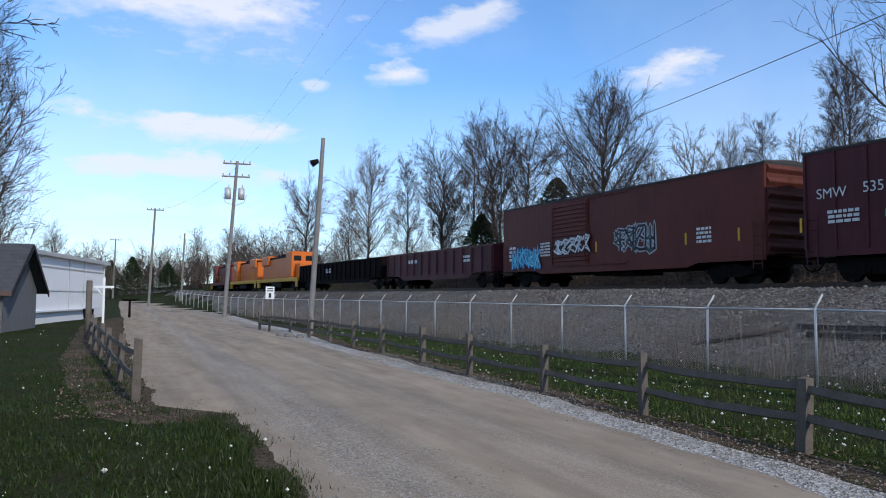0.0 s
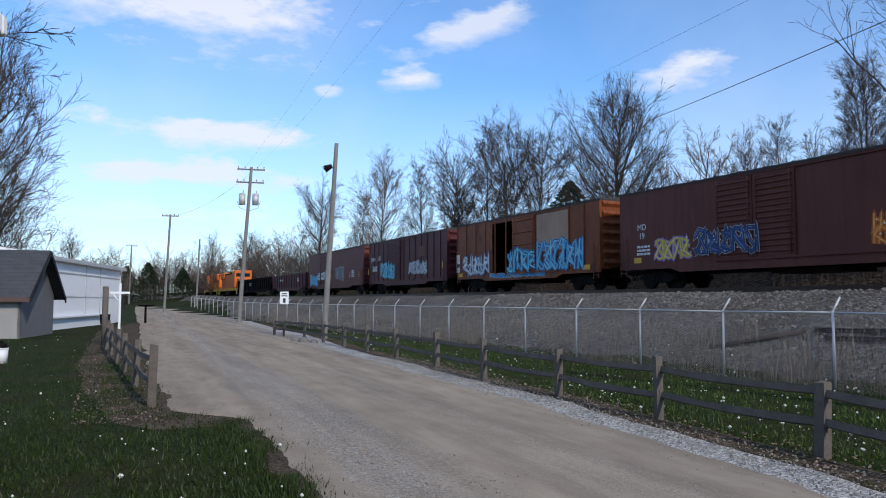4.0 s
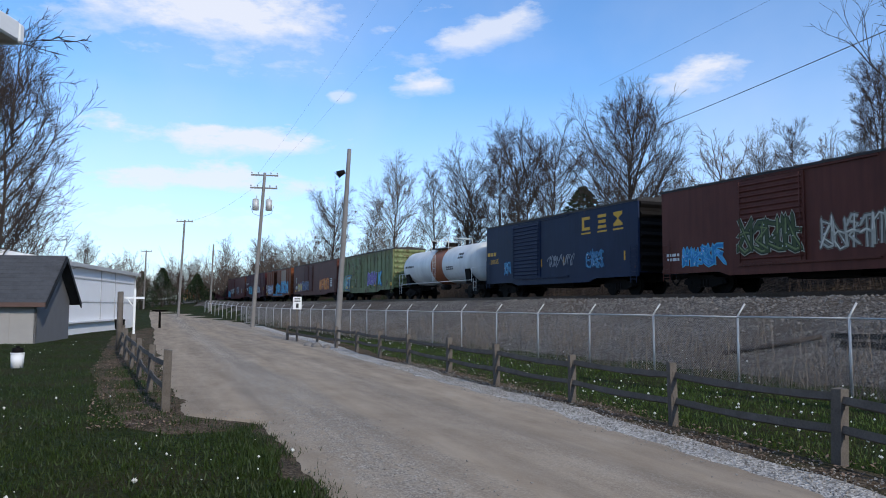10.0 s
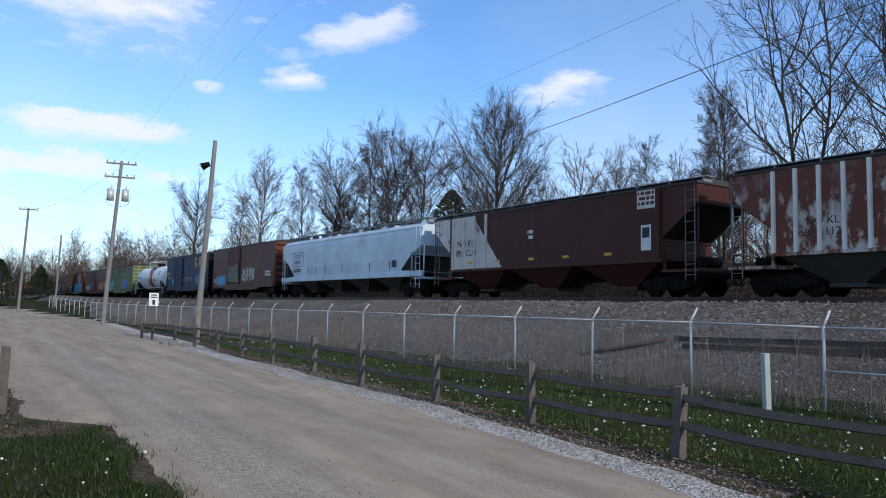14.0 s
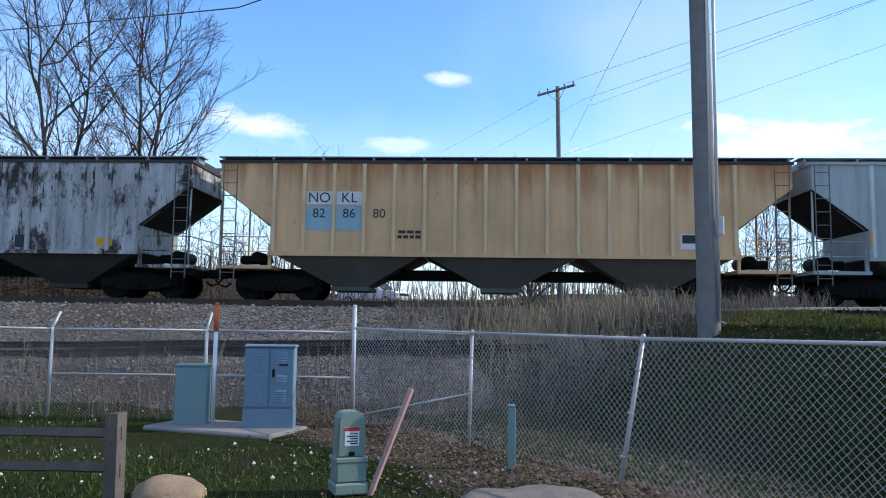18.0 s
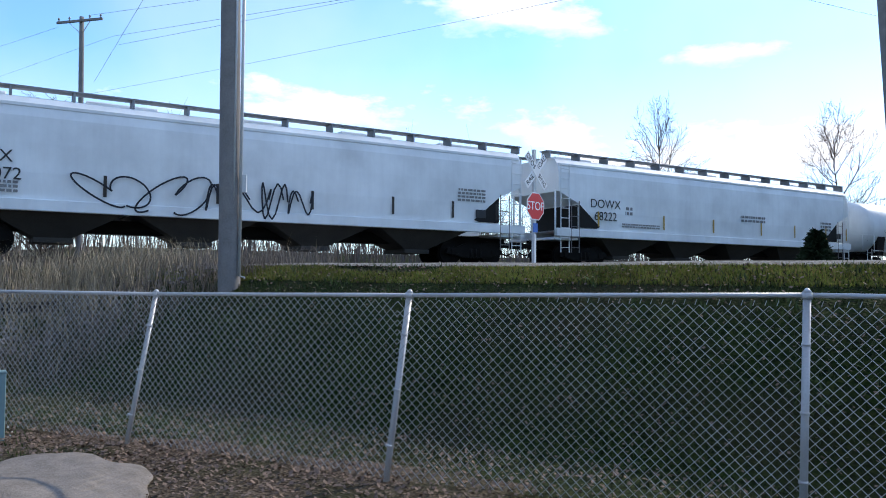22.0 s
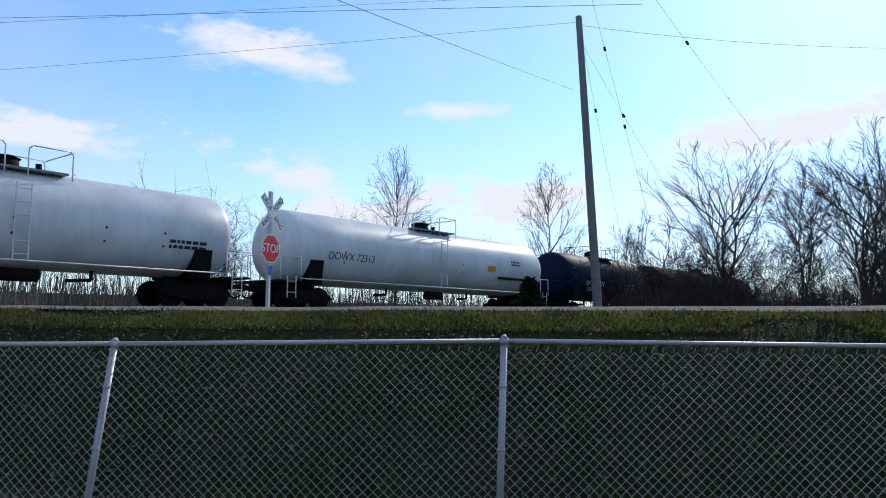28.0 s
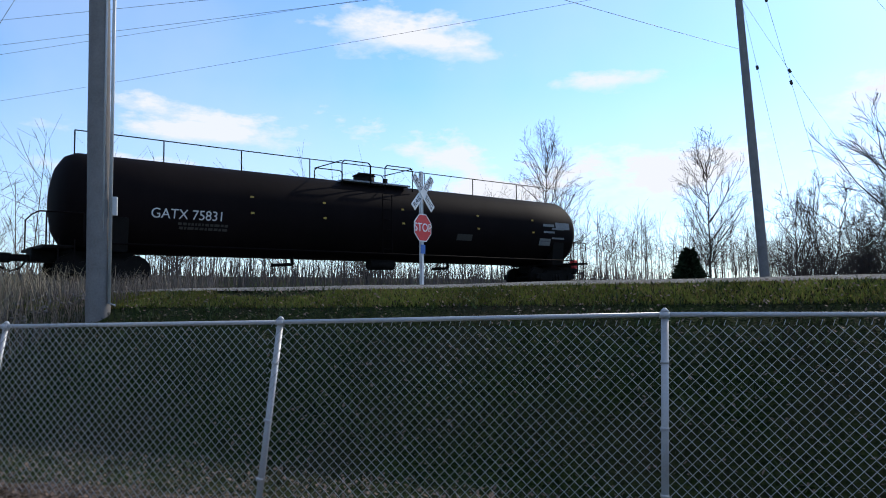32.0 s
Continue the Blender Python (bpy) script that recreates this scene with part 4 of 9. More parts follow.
    # ends with pressed horizontal ribs
    for sgn in (-1, 1):
        e = part("end_panel", fixed(box(B(), 0.002, 0.02, -W2 + 0.1, W2 - 0.1, sill + 0.05, roof - 0.05)), end_paint or paint, car)
        e.matrix_basis = pose(sgn * h, 0, 0, 0, 0, 0 if sgn > 0 else 180)
        shared("end_rib", lambda: fixed(prism(B(), [(0, -0.17), (0.11, -0.02), (0.11, 0.02), (0, 0.17)], -W2 + 0.12, W2 - 0.12)), M["black"])
        for k in range(7):
            part("end_rib", part_mesh_with("end_rib", end_paint or paint), None, e).matrix_basis = pose(0.018, 0, sill + 0.3 + k * (roof - sill - 0.5) / 6)
        ladder(car, sgn * (h - 0.32), W2 + 0.05, sill - 0.5, sill + 1.3, 0.42, paint)
        part("platform", fixed(box(B(), sgn * h - 0.02 if sgn > 0 else -h - 0.3, h + 0.3 if sgn > 0 else -h + 0.02, -1.0, 1.0, sill + 0.02, sill + 0.06)), M["steel_dark"], car)
    running_gear(car, h, 2.1)
    return car, h


def part_mesh_with(key, material):
    k = key + material.name
    if k not in SHARED:
        me = SHARED[key].copy()
        me.materials.clear()
        me.materials.append(material)
        SHARED[k] = me
    return SHARED[k]


def covered_hopper(front, rear, paint, label, roof=4.2, sill=1.4, ribs=18, bays=3, chute=None, roof_paint=None, rib_paint=None):
    """A three-bay covered hopper with side posts, slope sheets, end cages, hatches and running boards."""
    car, h = start_car("covered_hopper", front, rear, label, "hopper car")
    prof = [(-h + 1.65, sill), (h - 1.65, sill), (h - 1.65, sill + 0.85), (h - 0.05, roof - 0.75), (h - 0.05, roof), (-h + 0.05, roof), (-h + 0.05, roof - 0.75), (-h + 1.65, sill + 0.85)]
    part("body", fixed(prism(B(), prof, -W2, W2)), paint, car)
    bm = B()
    prism(bm, [(-W2 - 0.05, roof - 0.02), (W2 + 0.05, roof - 0.02), (W2 + 0.05, roof + 0.06), (0.5, roof + 0.2), (-0.5, roof + 0.2), (-W2 - 0.05, roof + 0.06)], -h, h, "x")
    part("roof", fixed(bm), roof_paint or paint, car)
    # posts
    key = "hopper_post_%.2f_%.2f" % (sill, roof)
    shared(key, lambda: fixed(prism(B(), [(-0.065, 0), (0.065, 0), (0.05, 0.1), (-0.05, 0.1)], sill + 0.02, roof - 0.05, "z")), M["black"])
    for k in range(ribs):
        x = -h + 1.75 + k * (2 * h - 3.5) / (ribs - 1)
        ob = part("side_post", part_mesh_with(key, rib_paint or paint), None, car)
        ob.matrix_basis = pose(x, W2, 0)
    part("side_sill", fixed(box(B(), -h + 1.6, h - 1.6, W2 - 0.02, W2 + 0.08, sill - 0.08, sill + 0.04)), paint, car)
    # hopper chutes
    L = 2 * h - 3.4
    for k in range(bays):
        cx = -L / 2 + (k + 0.5) * L / bays
        a, b = L / bays / 2 * 0.98, 0.5
        bm = B()
        top = [(cx - a, -W2 + 0.03), (cx + a, -W2 + 0.03), (cx + a, W2 - 0.03), (cx - a, W2 - 0.03)]
        low = [(cx - b, -0.75), (cx + b, -0.75), (cx + b, 0.75), (cx - b, 0.75)]
        t_ = [bm.verts.new((*p, sill - 0.02)) for p in top]
        l_ = [bm.verts.new((*p, 0.42)) for p in low]
        for i in range(4):
            bm.faces.new((t_[i], t_[(i + 1) % 4], l_[(i + 1) % 4], l_[i]))
        bm.faces.new(l_[::-1])
        bm.faces.new(t_)
        box(bm, cx - b - 0.1, cx + b + 0.1, -0.85, 0.85, 0.3, 0.43)
        part("chute", fixed(bm), chute or M["chute"], car)
    part("centre_sill", fixed(box(B(), -h, h, -0.3, 0.3, 0.68, 1.0)), M["steel_dark"], car)
    for sgn in (-1, 1):
        for y in (-1.38, 1.38):
            part("end_post", fixed(tube(B(), (sgn * (h - 0.1), y, 0.95), (sgn * (h - 0.1), y, roof - 0.7), 0.035, seg=6)), paint, car)
            part("end_post", fixed(box(B(), sgn * (h - 1.62) - 0.05, sgn * (h - 1.62) + 0.05, y - 0.04, y + 0.04, 0.95, sill + 0.3)), paint, car)
            part("slope_edge", fixed(tube(B(), (sgn * (h - 0.1), y, roof - 0.75), (sgn * (h - 1.6), y, sill + 0.85), 0.03, seg=6)), paint, car)
        # thin sheet that paints the slope's shaded, grimy underside dark
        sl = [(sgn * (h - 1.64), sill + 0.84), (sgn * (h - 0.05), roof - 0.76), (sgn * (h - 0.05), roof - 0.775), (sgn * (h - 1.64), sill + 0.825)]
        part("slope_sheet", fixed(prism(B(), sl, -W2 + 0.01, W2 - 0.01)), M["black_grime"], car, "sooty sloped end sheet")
        # brake rigging and air reservoir on the end platform
        part("air_tank", fixed(tube(B(), (sgn * (h - 0.9), -0.9, 1.35), (sgn * (h - 0.9), 0.3, 1.35), 0.2, 0.2, 12)), M["steel_dark"], car)
        part("brake_cylinder", fixed(tube(B(), (sgn * (h - 1.3), 0.55, 1.25), (sgn * (h - 0.5), 0.55, 1.25), 0.14, 0.14, 10)), M["steel_dark"], car)
        part("end_sill", fixed(box(B(), sgn * (h - 0.12) - 0.08, sgn * (h - 0.12) + 0.08, -W2 + 0.1, W2 - 0.05, 0.72, 1.0)), M["steel_dark"], car)
        bm = box(B(), sgn * (h - 0.85) - 0.85, sgn * (h - 0.85) + 0.85, -W2 + 0.1, W2, 0.92, 1.02)
        part("platform", fixed(bm), paint, car)
        bm = B()
        for z in (1.45, 1.9):
            pipe(bm, [(sgn * (h - 0.06), -1.4, z), (sgn * (h - 0.06), 1.4, z)], 0.018)
            pipe(bm, [(sgn * (h - 1.55), 1.45, z), (sgn * (h - 0.06), 1.45, z)], 0.018)
        part("handrail", fixed(bm), paint, car)
        ladder(car, sgn * (h - 0.35), W2, 0.6, roof - 0.05, 0.42, M["ladder_grey"])
    roofwalk(car, h, roof, paint)
    running_gear(car, h, 1.75)
    return car, h


def roofwalk(car, h, roof, paint, lift=0.26, hatch=True):
    bm = B()
    for y in (-0.95, 0.95):
        box(bm, -h - 0.15, h + 0.15, y - 0.25, y + 0.25, roof + lift - 0.03, roof + lift)
        n = int(2 * h / 1.5)
        for k in range(n + 1):
            x = -h + k * 2 * h / n
            box(bm, x - 0.03, x + 0.03, y - 0.25, y + 0.25, roof + 0.05, roof + lift)
    part("running_board", fixed(bm), M["walk_grey"], car)
    if hatch:
        n = 5
        for k in range(n):
            x = -h + (k + 0.5) * 2 * h / n
            bm = box(B(), x - 1.0, x + 1.0, -0.32, 0.32, roof + 0.15, roof + 0.32, 0.03)
            part("hatch", bm, paint, car)


def pellet_hopper(front, rear, paint, label, roof=4.32, bays=4):
    """A large smooth-sided covered hopper with rounded flanks; dark triangles paint the shade of its end openings."""
    car, h = start_car("covered_hopper", front, rear, label, "hopper car")
    bm = B()
    ring = [(1.50, 1.5), (1.55, 2.2), (1.56, 3.0), (1.54, 3.7), (1.47, roof - 0.35), (1.3, roof - 0.08), (1.0, roof)]
    full = ring + [(-y, z) for y, z in ring[::-1]]
    part("body", fixed(prism(bm, full, -h + 1.2, h - 1.2, "x")), paint, car, smooth=False)
    for sgn in (-1, 1):
        # end part: upper half only, cut back below by the slope
        bm = B()
        up = [(1.56, 2.5), (1.56, 3.0), (1.54, 3.7), (1.47, roof - 0.35), (1.3, roof - 0.08), (1.0, roof)]
        full_e = up + [(-y, z) for y, z in up[::-1]]
        a = [bm.verts.new((sgn * (h - 1.2), y, z)) for y, z in full_e]
        b = [bm.verts.new((sgn * (h - 0.15), y, max(z, 2.95 if z < 2.9 else z))) for y, z in full_e]
        for k in range(len(a)):
            bm.faces.new((a[k], a[(k + 1) % len(a)], b[(k + 1) % len(b)], b[k]))
        bm.faces.new(b)
        part("end_panel", fixed(bm), paint, car)
        # dark plates put the shade of the open ends into colour
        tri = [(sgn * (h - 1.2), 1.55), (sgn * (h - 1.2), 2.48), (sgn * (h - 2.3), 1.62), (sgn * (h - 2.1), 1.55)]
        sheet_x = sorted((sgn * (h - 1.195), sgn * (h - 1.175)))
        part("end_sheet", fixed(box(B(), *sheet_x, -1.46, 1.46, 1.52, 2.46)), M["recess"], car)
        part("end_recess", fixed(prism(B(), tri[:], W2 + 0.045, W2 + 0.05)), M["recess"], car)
        ladder(car, sgn * (h - 0.42), W2 + 0.09, 0.55, roof - 0.3, 0.42, paint)
        ladder(car, sgn * (h - 0.95), W2 + 0.09, 0.55, 2.6, 0.4, M["ladder_grey"])
        part("platform", fixed(box(B(), sgn * (h - 0.6) - 0.6, sgn * (h - 0.6) + 0.6, -1.45, 1.5, 1.05, 1.15)), paint, car)
        for y in (-1.3, 1.4):
            part("end_post", fixed(tube(B(), (sgn * (h - 0.1), y, 1.1), (sgn * (h - 0.1), y, 3.0), 0.04, seg=6)), paint, car)
    part("side_sill", fixed(box(B(), -h, h, W2 - 0.05, W2 + 0.1, 1.18, 1.5, 0.02)), paint, car)
    part("side_sill", fixed(box(B(), -h, h, -W2 - 0.1, -W2 + 0.05, 1.18, 1.5, 0.02)), paint, car)
    part("eave", fixed(box(B(), -h + 0.2, h - 0.2, 1.36, 1.5, roof - 0.36, roof - 0.24, 0.02)), paint, car)
    L = 2 * h - 4.6
    for k in range(bays):
        cx = -L / 2 + (k + 0.5) * L / bays
        a, b = L / bays / 2 * 0.96, 0.42
        bm = B()
        t_ = [bm.verts.new(p) for p in ((cx - a, -1.45, 1.25), (cx + a, -1.45, 1.25), (cx + a, 1.45, 1.25), (cx - a, 1.45, 1.25))]
        l_ = [bm.verts.new(p) for p in ((cx - b, -0.7, 0.5), (cx + b, -0.7, 0.5), (cx + b, 0.7, 0.5), (cx - b, 0.7, 0.5))]
        for i in range(4):
            bm.faces.new((t_[i], t_[(i + 1) % 4], l_[(i + 1) % 4], l_[i]))
        bm.faces.new(l_[::-1])
        bm.faces.new(t_)
        box(bm, cx - 0.5, cx + 0.5, -0.8, 0.8, 0.38, 0.52)
        part("chute", fixed(bm), M["chute"], car)
    part("centre_sill", fixed(box(B(), -h, h, -0.3, 0.3, 0.7, 1.1)), M["steel_dark"], car)
    roofwalk(car, h, roof - 0.08, paint, 0.34)
    running_gear(car, h, 1.9)
    return car, h


def tank_car(front, rear, paint, label, r=1.48, zc=2.55, platform=True, rail_all=False, saddle=None, band=None, dome=True, ends=None):
    """A tank car: barrel with domed heads, saddles, stub sills, dome platform, ladders and rails."""
    car, h = start_car("tank_car", front, rear, label, "tank car")
    BARRELS.append((car, r, zc))
    H = h - 0.55
    bm = B()
    prof = [(-H, 0.0), (-H + 0.03, 0.45 * r), (-H + 0.14, 0.72 * r), (-H + 0.34, 0.92 * r), (-H + 0.62, r)]
    prof += [(-H + 0.62 + (2 * H - 1.24) * k / 8, r) for k in range(1, 8)] + [(-x, q) for x, q in prof[::-1]]
    seg, rings = 40, []
    for x, q in prof:
        rings.append([bm.verts.new((x, max(q, 0.001) * math.cos(2 * math.pi * k / seg), zc + max(q, 0.001) * math.sin(2 * math.pi * k / seg))) for k in range(seg)])
    for a, b in zip(rings, rings[1:]):
        for k in range(seg):
            bm.faces.new((a[k], a[(k + 1) % seg], b[(k + 1) % seg], b[k]))
    bmesh.ops.remove_doubles(bm, verts=bm.verts, dist=0.003)
    part("barrel", fixed(bm), paint, car, smooth=True)
    if band:
        bm = B()
        a, b = ([bm.verts.new((x, (r + 0.008) * math.cos(2 * math.pi * k / seg), zc + (r + 0.008) * math.sin(2 * math.pi * k / seg))) for k in range(seg)] for x in band[:2])
        for k in range(seg):
            bm.faces.new((a[k], a[(k + 1) % seg], b[(k + 1) % seg], b[k]))
        part("band", fixed(bm), band[2], car, "rust-brown painted band round the barrel", smooth=True)
    for sgn in (-1, 1):
        x = sgn * (h - 2.0)
        bm = B()
        prism(bm, [(-1.3, 1.0), (1.3, 1.0), (1.42, 2.0), (1.2, 2.1), (-1.2, 2.1), (-1.42, 2.0)], x - 0.35, x + 0.35, "x")
        part("saddle", fixed(bm), saddle or M["steel_dark"], car)
        bm = box(B(), sgn * (h - 1.4) - 1.4, sgn * (h - 1.4) + 1.4, -0.35, 0.35, 0.7, 1.12)
        box(bm, sgn * (h - 0.45) - 0.4, sgn * (h - 0.45) + 0.4, -1.45, 1.45, 1.05, 1.13)
        part("stub_sill", fixed(bm), saddle or M["steel_dark"], car)
        bm = B()
        pipe(bm, [(sgn * (h - 0.15), 1.42, 1.1), (sgn * (h - 0.15), 1.42, 2.05), (sgn * (h - 0.15), 0.5, 2.15), (sgn * (h - 0.15), -0.5, 2.15), (sgn * (h - 0.15), -1.42, 2.05), (sgn * (h - 0.15), -1.42, 1.1)], 0.022)
        pipe(bm, [(sgn * (h - 0.15), 1.42, 2.05), (sgn * (h - 1.1), 1.5, 2.05), (sgn * (h - 1.1), 1.5, 1.1)], 0.022)
        part("handrail", fixed(bm), ends or paint, car)
        ladder(car, sgn * (h - 0.65), 1.5, 0.45, 1.3, 0.42, ends or paint)
    # long side rail below the barrel
    bm = B()
    for y in (1.45, -1.45):
        pipe(bm, [(-h + 1.1, y, 1.22), (h - 1.1, y, 1.22)], 0.025)
    part("running_rail", fixed(bm), ends or paint, car)
    if dome:
        bm = B()
        tube(bm, (0, 0, zc + r - 0.1), (0, 0, zc + r + 0.3), 0.42, 0.4, 18)
        tube(bm, (0, 0, zc + r + 0.3), (0, 0, zc + r + 0.38), 0.46, 0.3, 18)
        tube(bm, (-1.0, 0, zc + r - 0.1), (-1.0, 0, zc + r + 0.28), 0.1, 0.1, 8)
        part("dome", fixed(bm), saddle or M["steel_dark"], car)
    if platform:
        bm = B()
        for y in (-0.75, 0.75):
            box(bm, -1.5, 1.5, y - 0.25, y + 0.25, zc + r - 0.12, zc + r - 0.06)
        part("platform", fixed(bm), M["walk_grey"], car)
        for y in (-1.0, 1.0):
            for a, b in ((-1.6, -0.3), (0.35, 1.6)):
                part("platform_rail", fixed(pipe(B(), [(a, y, zc + r - 0.3), (a, y, zc + r + 0.52), (a + 0.1, y, zc + r + 0.62), (b - 0.1, y, zc + r + 0.62), (b, y, zc + r + 0.52), (b, y, zc + r - 0.3)], 0.022)), ends or M["steel_dark"], car)
        for x in (-1.6, 1.6):
            part("platform_rail", fixed(pipe(B(), [(x, -1.0, zc + r + 0.6), (x, 1.0, zc + r + 0.6)], 0.022)), ends or M["steel_dark"], car)
        ladder(car, 0.0, r + 0.06, 1.2, zc + r * 0.6, 0.42, ends or paint)
    if rail_all:
        bm = B()
        n = 8
        for k in range(n + 1):
            x = -H + 0.5 + k * (2 * H - 1.0) / n
            tube(bm, (x, 0.45, zc + r - 0.1), (x, 0.45, zc + r + 0.62), 0.022, seg=5)
        pipe(bm, [(-H + 0.5, 0.45, zc + r + 0.62), (H - 0.5, 0.45, zc + r + 0.62)], 0.02)
        part("walkway_rail", fixed(bm), M["steel_dark"], car)
    bm = B()
    for x in (-H * 0.35, H * 0.3):
        part("brake_rod", fixed(pipe(B(), [(x, 0.4, 1.1), (x, 0.4, 0.8), (x + 0.8, 0.4, 0.75)], 0.06)), M["steel_dark"], car)
    bm.free()
    part("air_tank", fixed(tube(B(), (-0.9, 0.6, 0.85), (0.2, 0.6, 0.85), 0.2, seg=10)), M["steel_dark"], car)
    running_gear(car, h, 1.85)
    return car, h


def gondola(front, rear, paint, label, top=2.55, sill=1.05):
    """An open gondola: ribbed sides, top chord, floor and a heap of scrap below the rim."""
    car, h = start_car("gondola", front, rear, label, "gondola car")
    bm = B()
    for y0, y1 in ((W2 - 0.04, W2), (-W2, -W2 + 0.04)):
        box(bm, -h, h, y0, y1, sill, top)
    for x0, x1 in ((-h, -h + 0.05), (h - 0.05, h)):
        box(bm, x0, x1, -W2 + 0.04, W2 - 0.04, sill, top)
    box(bm, -h, h, -W2, W2, sill - 0.05, sill)
    part("body", fixed(bm), paint, car)
    bm = B()
    for y in (W2 - 0.06, -W2 - 0.02):
        box(bm, -h - 0.02, h + 0.02, y, y + 0.12, top, top + 0.14)
    for x in (-h - 0.02, h - 0.1):
        box(bm, x, x + 0.12, -W2, W2, top, top + 0.14)
    part("top_chord", fixed(bm), paint, car)
    key = "gondola_post_%.2f" % top
    shared(key, lambda: fixed(prism(B(), [(-0.09, 0), (0.09, 0), (0.05, 0.1), (-0.05, 0.1)], sill - 0.1, top, "z")), M["black"])
    n = int(2 * h / 1.25)
    for k in range(n + 1):
        ob = part("side_post", part_mesh_with(key, paint), None, car)
        ob.matrix_basis = pose(-h + 0.15 + k * (2 * h - 0.3) / n, W2, 0)
    part("side_sill", fixed(prism(B(), [(-h, sill + 0.05), (-h + 2.6, sill - 0.15), (-h + 3.4, sill - 0.42), (h - 3.4, sill - 0.42), (h - 2.6, sill - 0.15), (h, sill + 0.05)], W2 - 0.04, W2 + 0.03)), paint, car)
    rng = random.Random(int(h * 100))
    bm = B()
    for _ in range(60):
        x, y = rng.uniform(-h + 0.5, h - 0.5), rng.uniform(-1.2, 1.2)
        a = rng.uniform(0.15, 0.5)
        box(bm, x - a, x + a * 0.7, y - a * 0.5, y + a * 0.5, sill, sill + rng.uniform(0.5, top - sill - 0.15))
    part("scrap_load", fixed(bm), M["steel_dark"], car)
    for sgn in (-1, 1):
        ladder(car, sgn * (h - 0.35), W2 + 0.1, 0.5, top, 0.42, paint)
    running_gear(car, h, 1.9)
    return car, h


def locomotive(front, rear, body, lower, label, facing=1):
    """A road diesel: frame, long hood, cab with windows, radiator, walkway rails, fuel tank."""
    car, h = start_car("locomotive", front, rear, label, "locomotive")
    part("frame", fixed(box(B(), -h, h, -1.5, 1.5, 1.1, 1.55, 0.03)), lower, car, "yellow side sill")
    part("long_hood", fixed(box(B(), -h + 1.2, h - 5.2, -0.95, 0.95, 1.55, 4.3, 0.12)), body, car)
    part("radiator", fixed(box(B(), -h + 1.6, -h + 5.0, -1.25, 1.25, 3.3, 4.55, 0.1)), body, car)
    part("cab", fixed(box(B(), h - 5.2, h - 2.6, -1.5, 1.5, 1.55, 4.6, 0.12)), body, car)
    part("nose", fixed(box(B(), h - 2.6, h - 0.9, -1.0, 1.0, 1.55, 3.2, 0.12)), body, car)
    for x in (h - 4.6, h - 3.6):
        part("cab_window", fixed(box(B(), x - 0.35, x + 0.35, 1.5, 1.51, 3.3, 4.0)), M["glass_dark"], car)
    for y in (-0.9, 0.5):
        part("windscreen", fixed(box(B(), h - 2.6, h - 2.59, y - 0.3, y + 0.6, 3.5, 4.1)), M["glass_dark"], car)
    part("fuel_tank", fixed(box(B(), -2.6, 2.4, -1.35, 1.35, 0.4, 1.1, 0.1)), M["steel_dark"], car)
    bm = B()
    for k in range(9):
        x = -h + 0.6 + k * (2 * h - 6) / 8
        tube(bm, (x, 1.45, 1.55), (x, 1.45, 2.6), 0.02, seg=5)
    pipe(bm, [(-h + 0.6, 1.45, 2.6), (h - 5.4, 1.45, 2.6)], 0.022)
    part("handrail", fixed(bm), M["yellow"], car)
    for k in range(6):
        x = -h + 1.8 + k * 1.3
        part("hood_door", fixed(box(B(), x, x + 1.1, 0.95, 0.97, 1.7, 3.1)), body, car)
    for k in range(5):
        x = -h + 2.2 + k * 2.3
        part("roof_fan", fixed(tube(B(), (x, 0, 4.25), (x, 0, 4.62), 0.4, seg=12)), M["steel_dark"], car)
    for sx in (-1, 1):
        for sy in (-1, 1):
            part("steps", fixed(box(B(), min(sx * h, sx * (h - 0.9)), max(sx * h, sx * (h - 0.9)), sy * 1.3 - 0.15, sy * 1.3 + 0.15, 0.45, 1.12, 0.03)), M["yellow"], car, "yellow corner steps")
        part("pilot", fixed(box(B(), sx * h - 0.1, sx * h + 0.1, -1.4, 1.4, 0.3, 1.12, 0.03)), M["steel_dark"], car)
    part("hood_roof", fixed(box(B(), -h + 1.2, h - 5.2, -0.97, 0.97, 4.02, 4.32, 0.05)), M["steel_dark"], car, "black hood top")
    running_gear(car, h, 3.0)
    if facing < 0:
        for o in car.children:
            o.matrix_basis = pose(0, 0, 0, 0, 0, 180) @ o.matrix_basis
    return car, h

# ---- the cars in their order, by the places of their ends along the track at the start ----
WHT, BLK, BLU, LBL, NVY = (0.45, 0.47, 0.48), (0.012, 0.013, 0.02), (0.02, 0.2, 0.45), (0.08, 0.4, 0.6), (0.02, 0.05, 0.16)
YEL, ORG, PUR, GRN, SIL = (0.5, 0.36, 0.06), (0.65, 0.2, 0.02), (0.2, 0.12, 0.42), (0.12, 0.36, 0.22), (0.3, 0.33, 0.37)


def tabs(car, xs, z, y=W2 + 0.012, h=0.5, w=0.1, material=None):
    """Reflective strips on the side."""
    for x in xs:
        plate(car, x, z, y, w, h, material or M["yellow"], "reflector")


